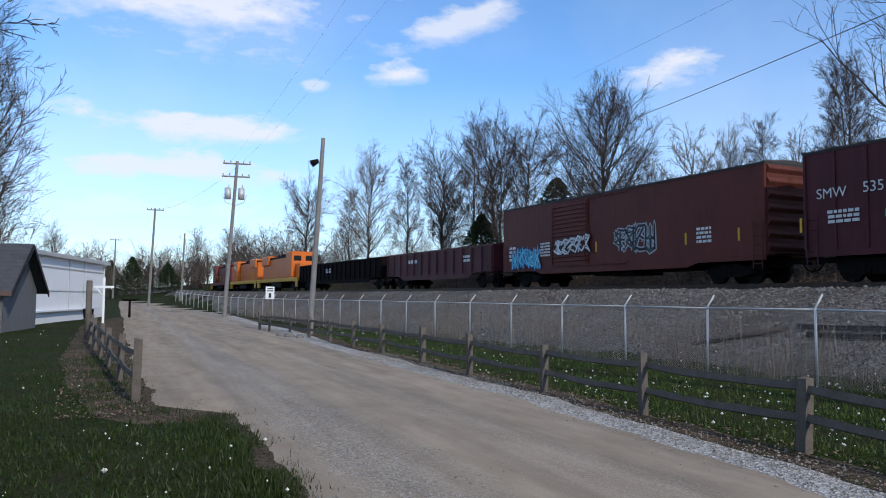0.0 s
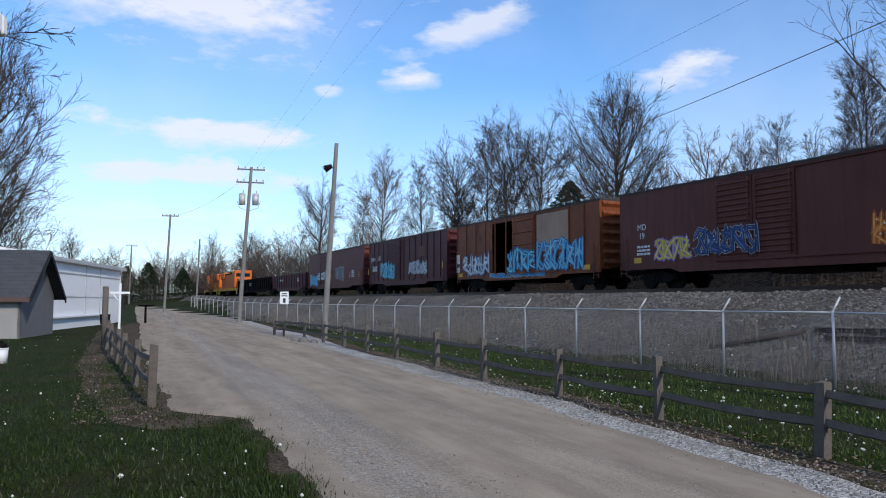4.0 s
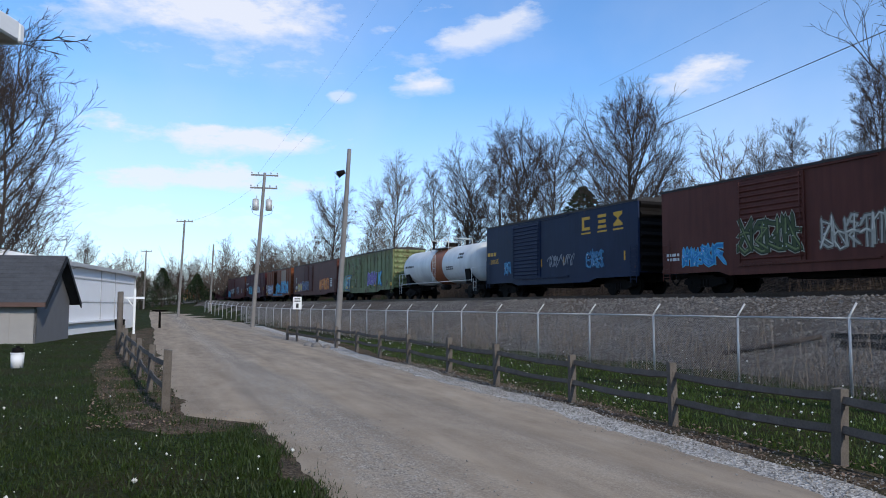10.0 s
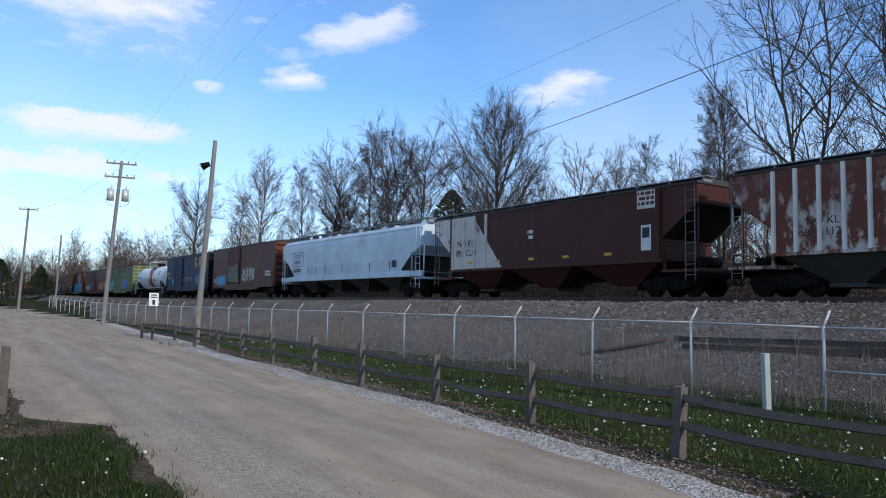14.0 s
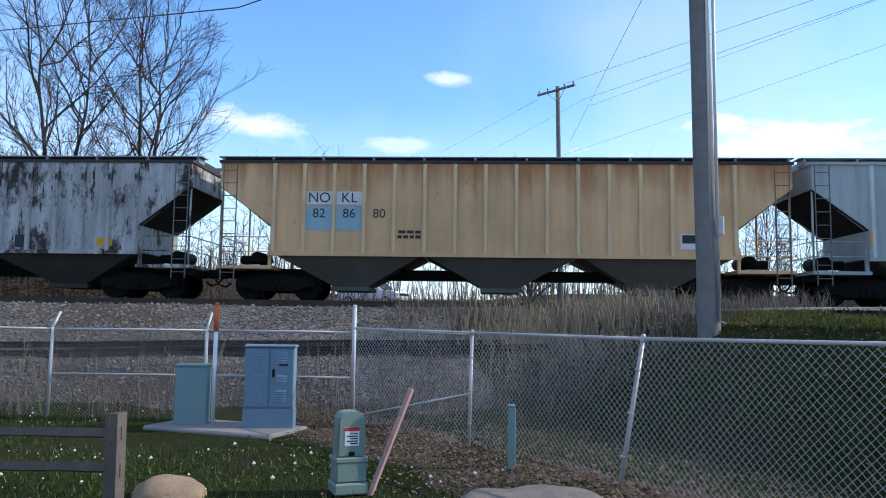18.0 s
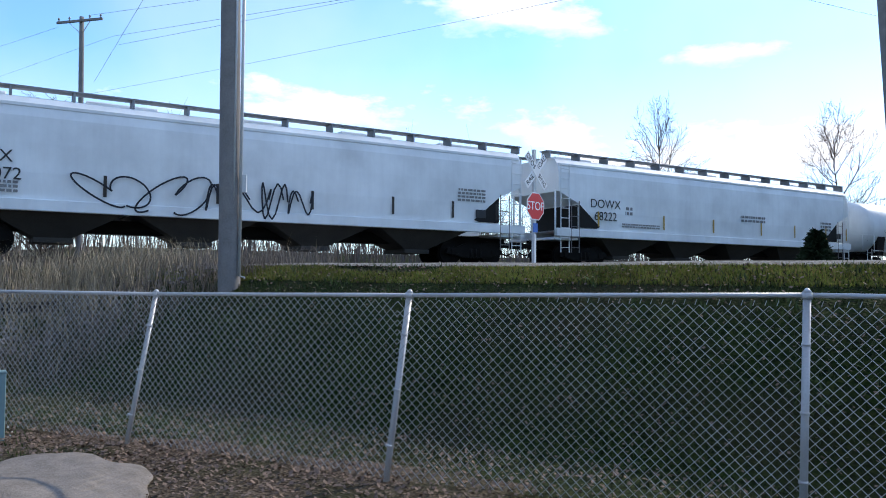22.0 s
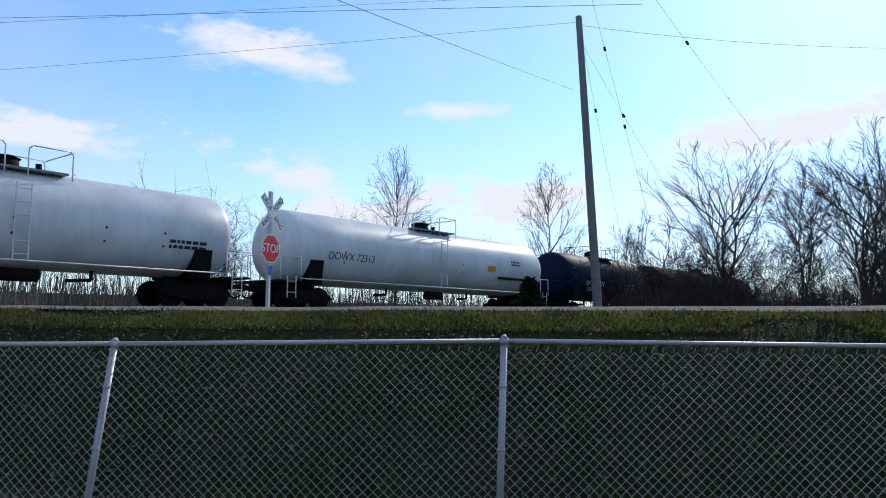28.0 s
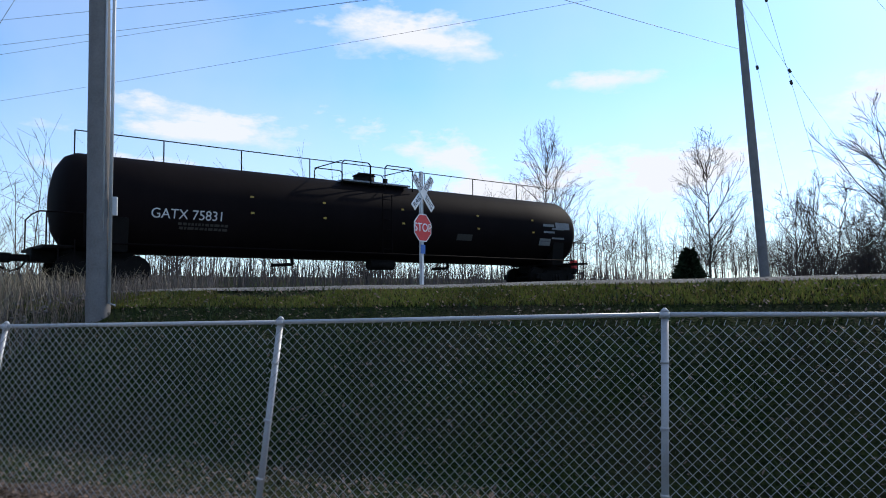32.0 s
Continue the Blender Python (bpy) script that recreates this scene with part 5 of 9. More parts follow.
def build_train():
    locomotive(141.47, 123.84, M["loco_red"], M["loco_red"], "dark red diesel locomotive at the head of the train")
    locomotive(122.72, 104.78, M["loco_orange"], M["yellow"], "orange diesel locomotive with yellow side sills")
    locomotive(103.66, 83.50, M["loco_orange"], M["yellow"], "orange diesel locomotive with a black roof and yellow steps", -1)
    c, h = gondola(82.22, 57.59, M["black_warm"], "long black open gondola car with ribbed sides")
    bars(c, 2, 1.9, W2 + 0.02, 1.6, 0.5, 2, M["mark_white"])
    c, h = gondola(56.44, 39.40, M["maroon"], "dark maroon open gondola car with ribbed sides")
    bars(c, 3.5, 2.0, W2 + 0.02, 1.6, 0.4, 1, M["mark_white"])
    bars(c, -5.0, 1.9, W2 + 0.02, 1.0, 0.5, 2, M["mark_white"])
    # brown boxcar with white and blue graffiti
    c, h = boxcar(38.24, 19.38, M["brown"], "plain brown boxcar with white and blue graffiti", door=(1.2, 4.4), corrugated=True, end_paint=M["brown_b"])
    graffiti(c, 5.4, 8.3, 1.02, 2.2, W2 + 0.07, LBL, NVY, 1, 5, 0.9, glow=BLU)
    graffiti(c, 1.0, 4.0, 1.65, 2.5, W2 + 0.1, WHT, BLK, 2, 5, 0.6)
    graffiti(c, -3.6, -0.8, 1.5, 2.75, W2 + 0.01, BLK, WHT, 3, 4, 0.8, glow=SIL)
    tabs(c, (-1.0 + 1.6, -5.4, -8.2), 1.9)
    bars(c, 8.4, 1.9, W2 + 0.004, 0.7, 0.9, 4, M["mark_white"])
    bars(c, 4.9, 2.0, W2 + 0.1, 0.9, 0.8, 5, M["mark_white"])
    bars(c, -6.4, 2.0, W2 + 0.004, 0.8, 0.7, 4, M["mark_white"])
    # maroon boxcar
    c, h = boxcar(17.70, 1.50, M["maroon"], "dark maroon boxcar with ribbed sides, graffiti and patched lettering", ribs=14, door=(0.6, 3.6), corrugated=True)
    graffiti(c, 1.8, 5.0, 1.3, 2.6, W2 + 0.1, LBL, NVY, 4, 5, 0.7, glow=GRN)
    graffiti(c, -4.6, -1.2, 1.5, 2.4, W2 + 0.06, SIL, BLK, 5, 5, 0.4, glow=WHT)
    plate(c, -3.6, 3.2, W2 + 0.052, 1.3, 0.8, M["brown_b"])
    lettering("SMW", 0.5, M["mark_white"], c, on_side(7.0, 3.0, W2 + 0.06))
    lettering("535", 0.5, M["mark_white"], c, on_side(5.5, 3.05, W2 + 0.06))
    bars(c, 6.6, 2.2, W2 + 0.055, 1.2, 0.5, 3, M["mark_white"])
    tabs(c, (8.2, -7.4), 2.0, W2 + 0.06)
    # orange-brown boxcar with an open door
    c, h = boxcar(-0.08, -16.08, M["rust_orange"], "orange-brown boxcar with an open black doorway and blue graffiti", ribs=12, door=(-2.0, 0.55), open_door=(0.55, 3.1), roof=4.5)
    plate(c, -3.75, 3.25, W2 + 0.055, 3.1, 2.1, M["patch_tan"], "patch_panel")
    graffiti(c, 3.4, 7.0, 1.1, 2.4, W2 + 0.06, WHT, NVY, 6, 5, 0.7, glow=BLU)
    graffiti(c, -2.1, 1.0, 1.1, 2.5, W2 + 0.11, LBL, BLK, 7, 4, 0.8, glow=BLU)
    graffiti(c, -6.6, -2.2, 1.05, 2.75, W2 + 0.062, LBL, NVY, 8, 6, 0.35, extra=(0.25, 0.5, 0.6), glow=BLU)
    graffiti(c, -3.0, 3.4, 0.85, 1.15, W2 + 0.02, BLU, LBL, 9, 7, 0.4, glow=YEL)
    plate(c, 7.75, 1.95, W2 + 0.055, 0.5, 1.2, M["cream_car"])
    bars(c, 7.75, 1.8, W2 + 0.062, 0.4, 0.4, 1, M["mark_black"])
    tabs(c, (7.4, -6.9), 1.15, W2 + 0.06, 0.25, 0.6)
    # brown boxcar
    c, h = boxcar(-17.60, -37.36, M["brown_b"], "plain brown boxcar with orange graffiti and white lettering", door=(-0.1, 3.8), corrugated=True, roof=4.45)
    lettering("MD\n19", 0.4, M["mark_white"], c, on_side(8.3, 2.6, W2 + 0.008))
    bars(c, 8.2, 1.75, W2 + 0.006, 0.9, 0.5, 3, M["mark_white"])
    graffiti(c, -7.0, -3.0, 1.2, 2.5, W2 + 0.01, ORG, (0.3, 0.06, 0.02), 10, 8, 1.1, glow=(0.45, 0.12, 0.02))
    graffiti(c, 5.2, 7.4, 1.25, 2.3, W2 + 0.01, YEL, PUR, 11, 4, 0.5)
    graffiti(c, 1.6, 4.8, 1.3, 2.4, W2 + 0.11, NVY, BLK, 12, 5, 0.7, glow=SIL)
    bars(c, -7.8, 2.0, W2 + 0.006, 0.8, 1.0, 5, M["mark_white"])
    plate(c, 8.6, 1.3, W2 + 0.006, 0.5, 0.25, M["yellow"], "reflector")
    # pale green boxcar
    c, h = boxcar(-38.72, -54.64, M["green_car"], "faded pale green boxcar streaked with rust, with colourful graffiti", ribs=16, door=(0.6, 4.0), roof=4.4, end_paint=M["green_car"])
    word_piece(c, "UN", 6.6, 1.75, 2.1, 1.5, W2 + 0.06, (((0.3, 0.42, 0.3), 0.11, 0.002), (BLK, 0.08, 0.004), (GRN, 0.045, 0.006), ((0.22, 0.38, 0.36), 0.005, 0.008)), "sprayed graffiti letters in pale green and blue")
    word_piece(c, "ET", 4.75, 1.75, 1.9, 1.5, W2 + 0.063, ((BLU, 0.11, 0.002), (BLK, 0.08, 0.004), (YEL, 0.045, 0.006), (LBL, 0.0, 0.008)), "sprayed graffiti letters in yellow and blue")
    word_piece(c, "DEW", -2.6, 1.95, 2.9, 1.25, W2 + 0.06, ((NVY, 0.11, 0.002), ((0.5, 0.52, 0.75), 0.085, 0.004), (NVY, 0.06, 0.006), (PUR, 0.035, 0.008)), "sprayed graffiti letters in purple")
    word_piece(c, "K", -4.8, 1.92, 1.25, 1.25, W2 + 0.063, ((NVY, 0.11, 0.002), (LBL, 0.085, 0.004), (NVY, 0.06, 0.006), (LBL, 0.035, 0.008)), "sprayed graffiti letter in sky blue")
    tabs(c, (5.3, 3.4, -3.3), 1.3, W2 + 0.075, 0.14, 0.4)
    tabs(c, (7.9, -7.6), 1.35, W2 + 0.06, 0.3, 0.45)
    lettering("L", 0.5, M["mark_white"], c, on_side(2.2, 1.9, W2 + 0.115))
    # white tank with a brown band
    c, h = tank_car(-55.79, -70.97, M["white_car"], "white tank car with a rust-brown band and dome housing", r=1.42, zc=2.5, band=(-1.35, 0.75, M["band_brown"]), ends=M["white_car"])
    bars(c, 5.2, 2.6, 1.44, 1.8, 0.25, 1, M["mark_black"])
    bars(c, -4.4, 3.0, 1.40, 0.8, 0.5, 2, M["mark_black"])
    bars(c, -2.6, 2.2, 1.44, 1.2, 0.3, 2, M["mark_black"])
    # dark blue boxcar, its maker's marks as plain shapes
    c, h = boxcar(-72.11, -87.55, M["blue_car"], "dark blue boxcar with large gold marks and graffiti", door=(1.0, 4.2), corrugated=True, roof=4.5, end_paint=M["steel_dark"])
    for k, x in enumerate((-3.5, -4.9, -6.2)):
        bm = B()
        box(bm, x - 0.35, x + 0.35, W2, W2 + 0.006, 3.95, 4.1)
        box(bm, x - 0.35, x + 0.35, W2, W2 + 0.006, 3.4, 3.55)
        if k == 1:
            box(bm, x - 0.3, x + 0.3, W2, W2 + 0.006, 3.66, 3.82)
        elif k == 0:
            box(bm, x + 0.15, x + 0.35, W2, W2 + 0.006, 3.55, 3.95)
        else:
            prism(bm, [(x - 0.3, 3.95), (x, 3.75), (x + 0.3, 3.95), (x + 0.3, 3.55), (x, 3.75), (x - 0.3, 3.55)][:3], W2, W2 + 0.006)
            prism(bm, [(x - 0.3, 3.55), (x, 3.78), (x + 0.3, 3.55)], W2, W2 + 0.006)
        box(bm, x - 0.4, x + 0.4, W2, W2 + 0.006, 3.2, 3.28)
        part("gold_mark", fixed(bm), M["yellow"], c, "gold mark on the blue side")
    bars(c, 7.0, 2.75, W2 + 0.006, 1.2, 0.35, 1, M["yellow"])
    lettering("130655", 0.42, M["yellow"], c, on_side(6.7, 2.25, W2 + 0.006))
    graffiti(c, 4.5, 5.3, 1.4, 2.15, W2 + 0.01, (0.03, 0.2, 0.36), (0.01, 0.08, 0.22), 17, 2, 0.8)
    scribble(c, -2.4, 0.2, 1.6, 2.3, W2 + 0.01, SIL, 18, 8, 0.035)
    graffiti(c, -5.0, -3.5, 1.4, 2.3, W2 + 0.01, (0.02, 0.12, 0.26), (0.05, 0.3, 0.45), 19, 4, 0.7, glow=(0.01, 0.05, 0.14))
    tabs(c, (3.6, 0.9, -1.4, -6.7), 1.9, W2 + 0.01, 0.45)
    # brown boxcar with pale graffiti
    c, h = boxcar(-89.22, -105.02, M["brown_b"], "brown boxcar with pale outlined graffiti and a blue tag", ribs=0, door=(0.2, 3.4), corrugated=True, roof=4.55)
    graffiti(c, 4.2, 6.6, 1.15, 2.0, W2 + 0.01, BLU, LBL, 20, 4, 0.6, glow=LBL)
    graffiti(c, 0.3, 3.3, 1.5, 2.9, W2 + 0.11, (0.05, 0.07, 0.025), (0.015, 0.02, 0.012), 21, 4, 0.7, extra=(0.16, 0.2, 0.08), glow=(0.34, 0.34, 0.27))
    graffiti(c, -3.4, -0.4, 1.4, 2.6, W2 + 0.01, (0.4, 0.38, 0.32), (0.04, 0.03, 0.025), 22, 6, 0.6, glow=(0.2, 0.17, 0.14))
    bars(c, -6.4, 2.0, W2 + 0.006, 1.2, 0.5, 2, M["mark_white"])
    bars(c, 7.2, 1.6, W2 + 0.006, 0.8, 0.4, 2, M["mark_white"])
    # pale blue pellet hopper
    c, h = pellet_hopper(-106.71, -127.02, M["pale_blue_car"], "clean pale blue-grey covered hopper with smooth sides")
    bm = B()
    for a, b, e, f in ((6.2, 8.1, 3.32, 3.36), (6.2, 8.1, 2.3, 2.34), (6.2, 6.24, 2.3, 3.36), (8.06, 8.1, 2.3, 3.36)):
        box(bm, a, b, 1.575, 1.582, e, f)
    part("lettering_frame", fixed(bm), M["mark_black"], c)
    lettering("ECUX\n887201", 0.42, M["mark_black"], c, on_side(7.15, 2.82, 1.578))
    bars(c, 7.3, 2.0, 1.57, 1.3, 0.3, 2, M["mark_black"])
    tabs(c, (5.2, 4.6, 3.9, 2.4, -0.2, -4.0, -6.5), 1.9, 1.58, 0.55, 0.07, M["mark_black"])
    plate(c, -7.0, 2.0, 1.575, 0.5, 0.4, M["mark_black"])
    # brown hopper with a slanted cream end
    c, h = covered_hopper(-128.09, -145.48, M["brown_deep"], "brown covered hopper with a slanted cream panel at one end", ribs=2, chute=M["brown_deep"], roof_paint=M["car_roof"])
    prism_panel(c, [(h - 0.1, 4.17), (h - 0.1, 3.5), (h - 1.6, 2.3), (h - 1.6, 1.45), (h - 6.0, 1.45), (h - 3.6, 4.17)], M["cream_car"])
    for k in range(4):
        ob = part("side_post", part_mesh_with("hopper_post_1.40_4.20", M["cream_car"]), None, c)
        ob.matrix_basis = pose(h - 1.9 - k * 0.95, W2 + 0.004, 0)
        ob.scale = (1, 1, 1)
    lettering("NO KL", 0.5, M["mark_black"], c, on_side(h - 3.0, 2.75, W2 + 0.02))
    lettering("836 CLO", 0.45, M["mark_black"], c, on_side(h - 3.1, 2.25, W2 + 0.02))
    plate(c, -h + 2.4, 3.85, W2 + 0.03, 0.9, 0.8, M["cream_car"])
    bars(c, -h + 2.4, 3.85, W2 + 0.036, 0.8, 0.6, 3, M["brown"])
    plate(c, -h + 2.4, 2.3, W2 + 0.03, 0.5, 1.0, M["mark_white"])
    plate(c, -h + 2.4, 2.5, W2 + 0.036, 0.36, 0.4, M["mark_black"])
    bars(c, 0.6, 2.9, W2 + 0.01, 0.4, 0.5, 2, M["mark_white"])
    tabs(c, (3.0, 0.5, -1.8, -4.3, 5.2), 1.75, W2 + 0.03, 0.12, 0.4)
    # rusted white hopper
    c, h = covered_hopper(-146.72, -162.73, M["rusty_white"], "white covered hopper heavily streaked with rust", ribs=17, rib_paint=M["rusty_rib"], roof_paint=M["car_roof"])
    for x, z, ch in ((1.15, 3.4, "T"), (0.35, 3.4, "O"), (-0.5, 3.4, "C"), (1.15, 2.6, "O"), (0.35, 2.6, "P"), (-0.5, 4.0, "H"), (2.0, 3.0, "T")):
        lettering(ch, 0.5, M["mark_black"], c, on_side(x, z, W2 + 0.006))
    lettering("NO KL\n829 112", 0.36, M["mark_black"], c, on_side(h - 3.4, 2.2, W2 + 0.006))
    plate(c, -3.6, 1.95, W2 + 0.006, 0.5, 0.42, M["mark_black"])
    plate(c, -4.6, 1.95, W2 + 0.006, 0.5, 0.42, M["mark_black"])
    # flaking grey hopper
    c, h = covered_hopper(-164.13, -181.60, M["flaked_grey"], "grey covered hopper with flaking paint and dark patches", ribs=18, roof_paint=M["flaked_grey"], rib_paint=M["grey_rib"])
    lettering("NO KL\n829 300", 0.27, M["mark_black"], c, on_side(h - 3.3, 1.95, W2 + 0.006))
    tabs(c, (4.2, -1.3, -5.2, 7.0), 1.9, W2 + 0.08, 0.45, 0.13)
    bars(c, -5.6, 2.1, W2 + 0.006, 0.8, 0.5, 4, M["mark_white"])
    # sooty hopper lettered down one post
    c, h = covered_hopper(-183.08, -200.97, M["xtra_grey"], "sooty grey covered hopper with rust and vertical lettering", ribs=18, roof_paint=M["car_roof"])
    plate(c, -h + 8.2, 2.95, W2 + 0.004, 0.75, 2.9, M["brown_b"])
    for k, ch in enumerate("XTRA"):
        lettering(ch, 0.5, M["mark_white"], c, on_side(-h + 7.35, 3.85 - 0.62 * k, W2 + 0.008))
    lettering("77", 0.36, M["mark_black"], c, on_side(-h + 13.6, 1.85, W2 + 0.012))
    plate(c, -h + 13.6, 1.85, W2 + 0.006, 0.7, 0.4, M["mark_white"])
    plate(c, -h + 14.5, 1.85, W2 + 0.006, 0.6, 0.6, M["mark_white"])
    plate(c, -h + 5.3, 1.7, W2 + 0.006, 0.5, 0.4, M["mark_black"])
    plate(c, -h + 2.7, 1.7, W2 + 0.006, 0.5, 0.25, M["yellow"])
    # tan hopper
    c, h = covered_hopper(-201.79, -219.12, M["tan_car"], "tan covered hopper stained with rust below the roof", ribs=16, roof_paint=M["car_roof"], chute=M["chute_warm"], rib_paint=M["tan_rib"])
    grid = (h - 1.75, (2 * h - 3.5) / 15)
    for k in (1, 2, 3):
        x = grid[0] - (k + 0.5) * grid[1]
        if k < 3:
            plate(c, x, 3.1, W2 + 0.006, 0.85, 0.4, M["mark_white"])
            plate(c, x, 2.48, W2 + 0.006, 0.85, 0.75, M["faded_blue"])
        lettering(("NO", "KL", "")[k - 1] or " ", 0.44, M["mark_black"], c, on_side(x, 3.1, W2 + 0.012)) if k < 3 else None
        lettering(("82", "86", "80")[k - 1], 0.4, M["mark_black"], c, on_side(x, 2.62, W2 + 0.012))
    plate(c, -h + 3.0, 1.85, W2 + 0.006, 0.7, 0.45, M["mark_white"])
    plate(c, -h + 3.0, 1.92, W2 + 0.012, 0.6, 0.25, M["mark_black"])
    bars(c, grid[0] - 4.5 * grid[1], 2.0, W2 + 0.006, 0.7, 0.3, 2, M["chute"])
    # grey hopper
    c, h = covered_hopper(-219.58, -238.20, M["grey_car"], "blue-grey covered hopper with white number panels and yellow strips", ribs=18, roof_paint=M["grey_car"], chute=M["chute_warm"], rib_paint=M["grey_rib"])
    grid = (h - 1.75, (2 * h - 3.5) / 17)
    for k, (a, b) in enumerate((("NO", "82"), ("KL", "41"), ("", "82"))):
        x = grid[0] - (k + 1.5) * grid[1]
        plate(c, x, 2.45, W2 + 0.006, 0.7, 0.95, M["mark_white"])
        if a:
            lettering(a, 0.42, M["mark_black"], c, on_side(x, 2.68, W2 + 0.012))
        lettering(b, 0.42, M["mark_black"], c, on_side(x, 2.25, W2 + 0.012))
    plate(c, grid[0] - 3.4 * grid[1], 3.1, W2 + 0.003, 0.75, 2.5, M["rust_streak"], "rust_stain")
    tabs(c, (h - 1.7, h - 5.3, -0.3, -3.3, -4.9, -7.1), 2.0, W2 + 0.085, 0.45, 0.13)
    plate(c, -h + 3.6, 1.9, W2 + 0.006, 0.65, 0.3, M["mark_black"])
    plate(c, -h + 3.6, 1.68, W2 + 0.006, 0.65, 0.1, M["mark_white"])
    # black tank
    c, h = tank_car(-239.15, -253.82, M["black_tank"], "glossy black tank car with white lettering and platform rails", r=1.45, zc=2.5)
    lettering("TILX 170117", 0.42, M["mark_white"], c, on_side(2.2, 2.2, 1.46))
    bars(c, 2.1, 1.85, 1.33, 2.0, 0.3, 2, M["mark_white"])
    tabs(c, (0.6, -3.2, -5.2), 2.7, 1.45, 0.5, 0.09, M["faded_yellow"])
    bars(c, -0.8, 1.95, 1.4, 1.2, 0.2, 2, M["faded_yellow"])
    bars(c, -4.2, 1.85, 1.38, 2.4, 0.25, 2, M["chute"])
    # two white pellet hoppers
    c, h = pellet_hopper(-254.83, -274.85, M["white_hop"], "white covered hopper with smooth sides and black scribbled graffiti")
    lettering("TILX\n620072", 0.46, M["mark_black"], c, on_side(h - 2.7, 2.35, 1.578))
    bars(c, h - 2.8, 1.8, 1.575, 1.0, 0.35, 3, M["faded_grey"])
    scribble(c, -1.5, 5.2, 1.25, 2.4, 1.64, BLK, 31, 8, 0.05)
    tabs(c, (7.9, 4.6, 1.5, -1.5, -4.4, -6.8, -8.7), 1.95, 1.58, 0.6, 0.09, M["chute"])
    bars(c, -7.6, 2.5, 1.575, 1.2, 0.5, 4, M["faded_grey"])
    plate(c, -8.0, 1.85, 1.578, 0.45, 0.3, M["mark_black"])
    c, h = pellet_hopper(-276.38, -296.31, M["white_hop"], "white covered hopper with smooth sides and black lettering")
    lettering("DOWX\n68222", 0.5, M["mark_black"], c, on_side(h - 2.6, 2.3, 1.578))
    bars(c, h - 3.9, 2.35, 1.575, 0.4, 0.4, 2, M["faded_grey"])
    bars(c, h - 4.6, 1.75, 1.575, 2.2, 0.2, 2, M["faded_grey"])
    tabs(c, (h - 2.2, 4.0, 0.8, -2.6, -5.2, -7.8, -9.6), 1.95, 1.58, 0.6, 0.09, M["faded_yellow"])
    bars(c, -2.0, 2.4, 1.575, 1.8, 0.35, 2, M["faded_grey"])
    bars(c, -7.8, 2.3, 1.575, 0.9, 0.5, 3, M["faded_grey"])
    plate(c, -8.9, 1.85, 1.578, 0.4, 0.28, M["mark_black"])
    # tanks at the tail
    c, h = tank_car(-297.61, -313.63, M["white_car"], "white tank car with smoke-stained ends", r=1.48, zc=2.5, ends=M["white_car"])
    bars(c, 4.1, 2.45, 1.482, 0.7, 0.35, 1, M["mark_black"])
    lettering("70137", 0.42, M["mark_black"], c, on_side(2.9, 2.45, 1.49))
    plate(c, -0.4, 2.4, 1.485, 0.5, 0.35, M["yellow"])
    bars(c, -3.6, 2.5, 1.485, 0.9, 0.4, 3, M["chute"])
    tabs(c, (2.0, -1.8), 2.6, 1.49, 0.45, 0.07, M["mark_black"])
    c, h = tank_car(-313.38, -329.07, M["black_tank"], "black tank car with white lettering and a yellow placard", r=1.5, zc=2.52)
    lettering("PLCX 220380", 0.48, M["mark_white"], c, on_side(3.8, 2.1, 1.455))
    bars(c, 3.4, 1.72, 1.3, 2.6, 0.4, 2, M["chute"])
    plate(c, -0.2, 2.2, 1.49, 0.75, 0.32, M["faded_yellow"])
    bars(c, -3.8, 2.2, 1.49, 0.9, 0.3, 2, M["mark_white"])
    bars(c, -5.3, 2.4, 1.47, 1.2, 0.8, 4, M["chute"])
    tabs(c, (5.3, 1.0, -1.2), 2.9, 1.47, 0.6, 0.1, M["faded_yellow"])
    c, h = tank_car(-330.26, -346.35, M["white_tank"], "white tank car with a top platform and black lettering", r=1.52, zc=2.55, ends=M["white_tank"])
    lettering("DOWX 73204", 0.44, M["mark_black"], c, on_side(4.6, 2.25, 1.5))
    bars(c, 1.9, 2.6, 1.53, 1.0, 0.5, 2, M["chute"])
    tabs(c, (6.0, 2.4, 0.2, -2.5, -4.5), 2.2, 1.5, 0.5, 0.07, M["mark_black"])
    bars(c, -5.4, 2.1, 1.48, 1.4, 0.35, 2, M["mark_black"])
    c, h = tank_car(-347.55, -367.30, M["white_tank"], "white tank car with grey stains, a top platform and black lettering", r=1.52, zc=2.55, ends=M["white_tank"])
    lettering("DOWX 72313", 0.44, M["mark_black"], c, on_side(6.0, 2.22, 1.49))
    plate(c, -4.0, 2.35, 1.52, 0.7, 0.3, M["yellow"])
    bars(c, -6.2, 2.75, 1.5, 0.8, 0.3, 2, M["mark_black"])
    tabs(c, (6.4, -1.6), 2.2, 1.5, 0.5, 0.07, M["mark_black"])
    part("dark_streak", fixed(box(B(), -7.2, -4.6, 1.47, 1.49, 1.85, 1.98)), M["steel_dark"], c)
    c, h = tank_car(-368.64, -381.21, M["blue_black"], "blue-black tank car with white lettering and dome platform", r=1.48, zc=2.5)
    lettering("GATX 22174", 0.44, M["mark_white"], c, on_side(2.0, 2.08, 1.43))
    bars(c, 2.0, 1.75, 1.3, 1.8, 0.25, 2, M["mark_white"])
    plate(c, -3.6, 2.1, 1.46, 0.8, 0.35, M["faded_yellow"])
    bars(c, -2.6, 2.1, 1.46, 0.7, 0.3, 2, M["mark_white"])
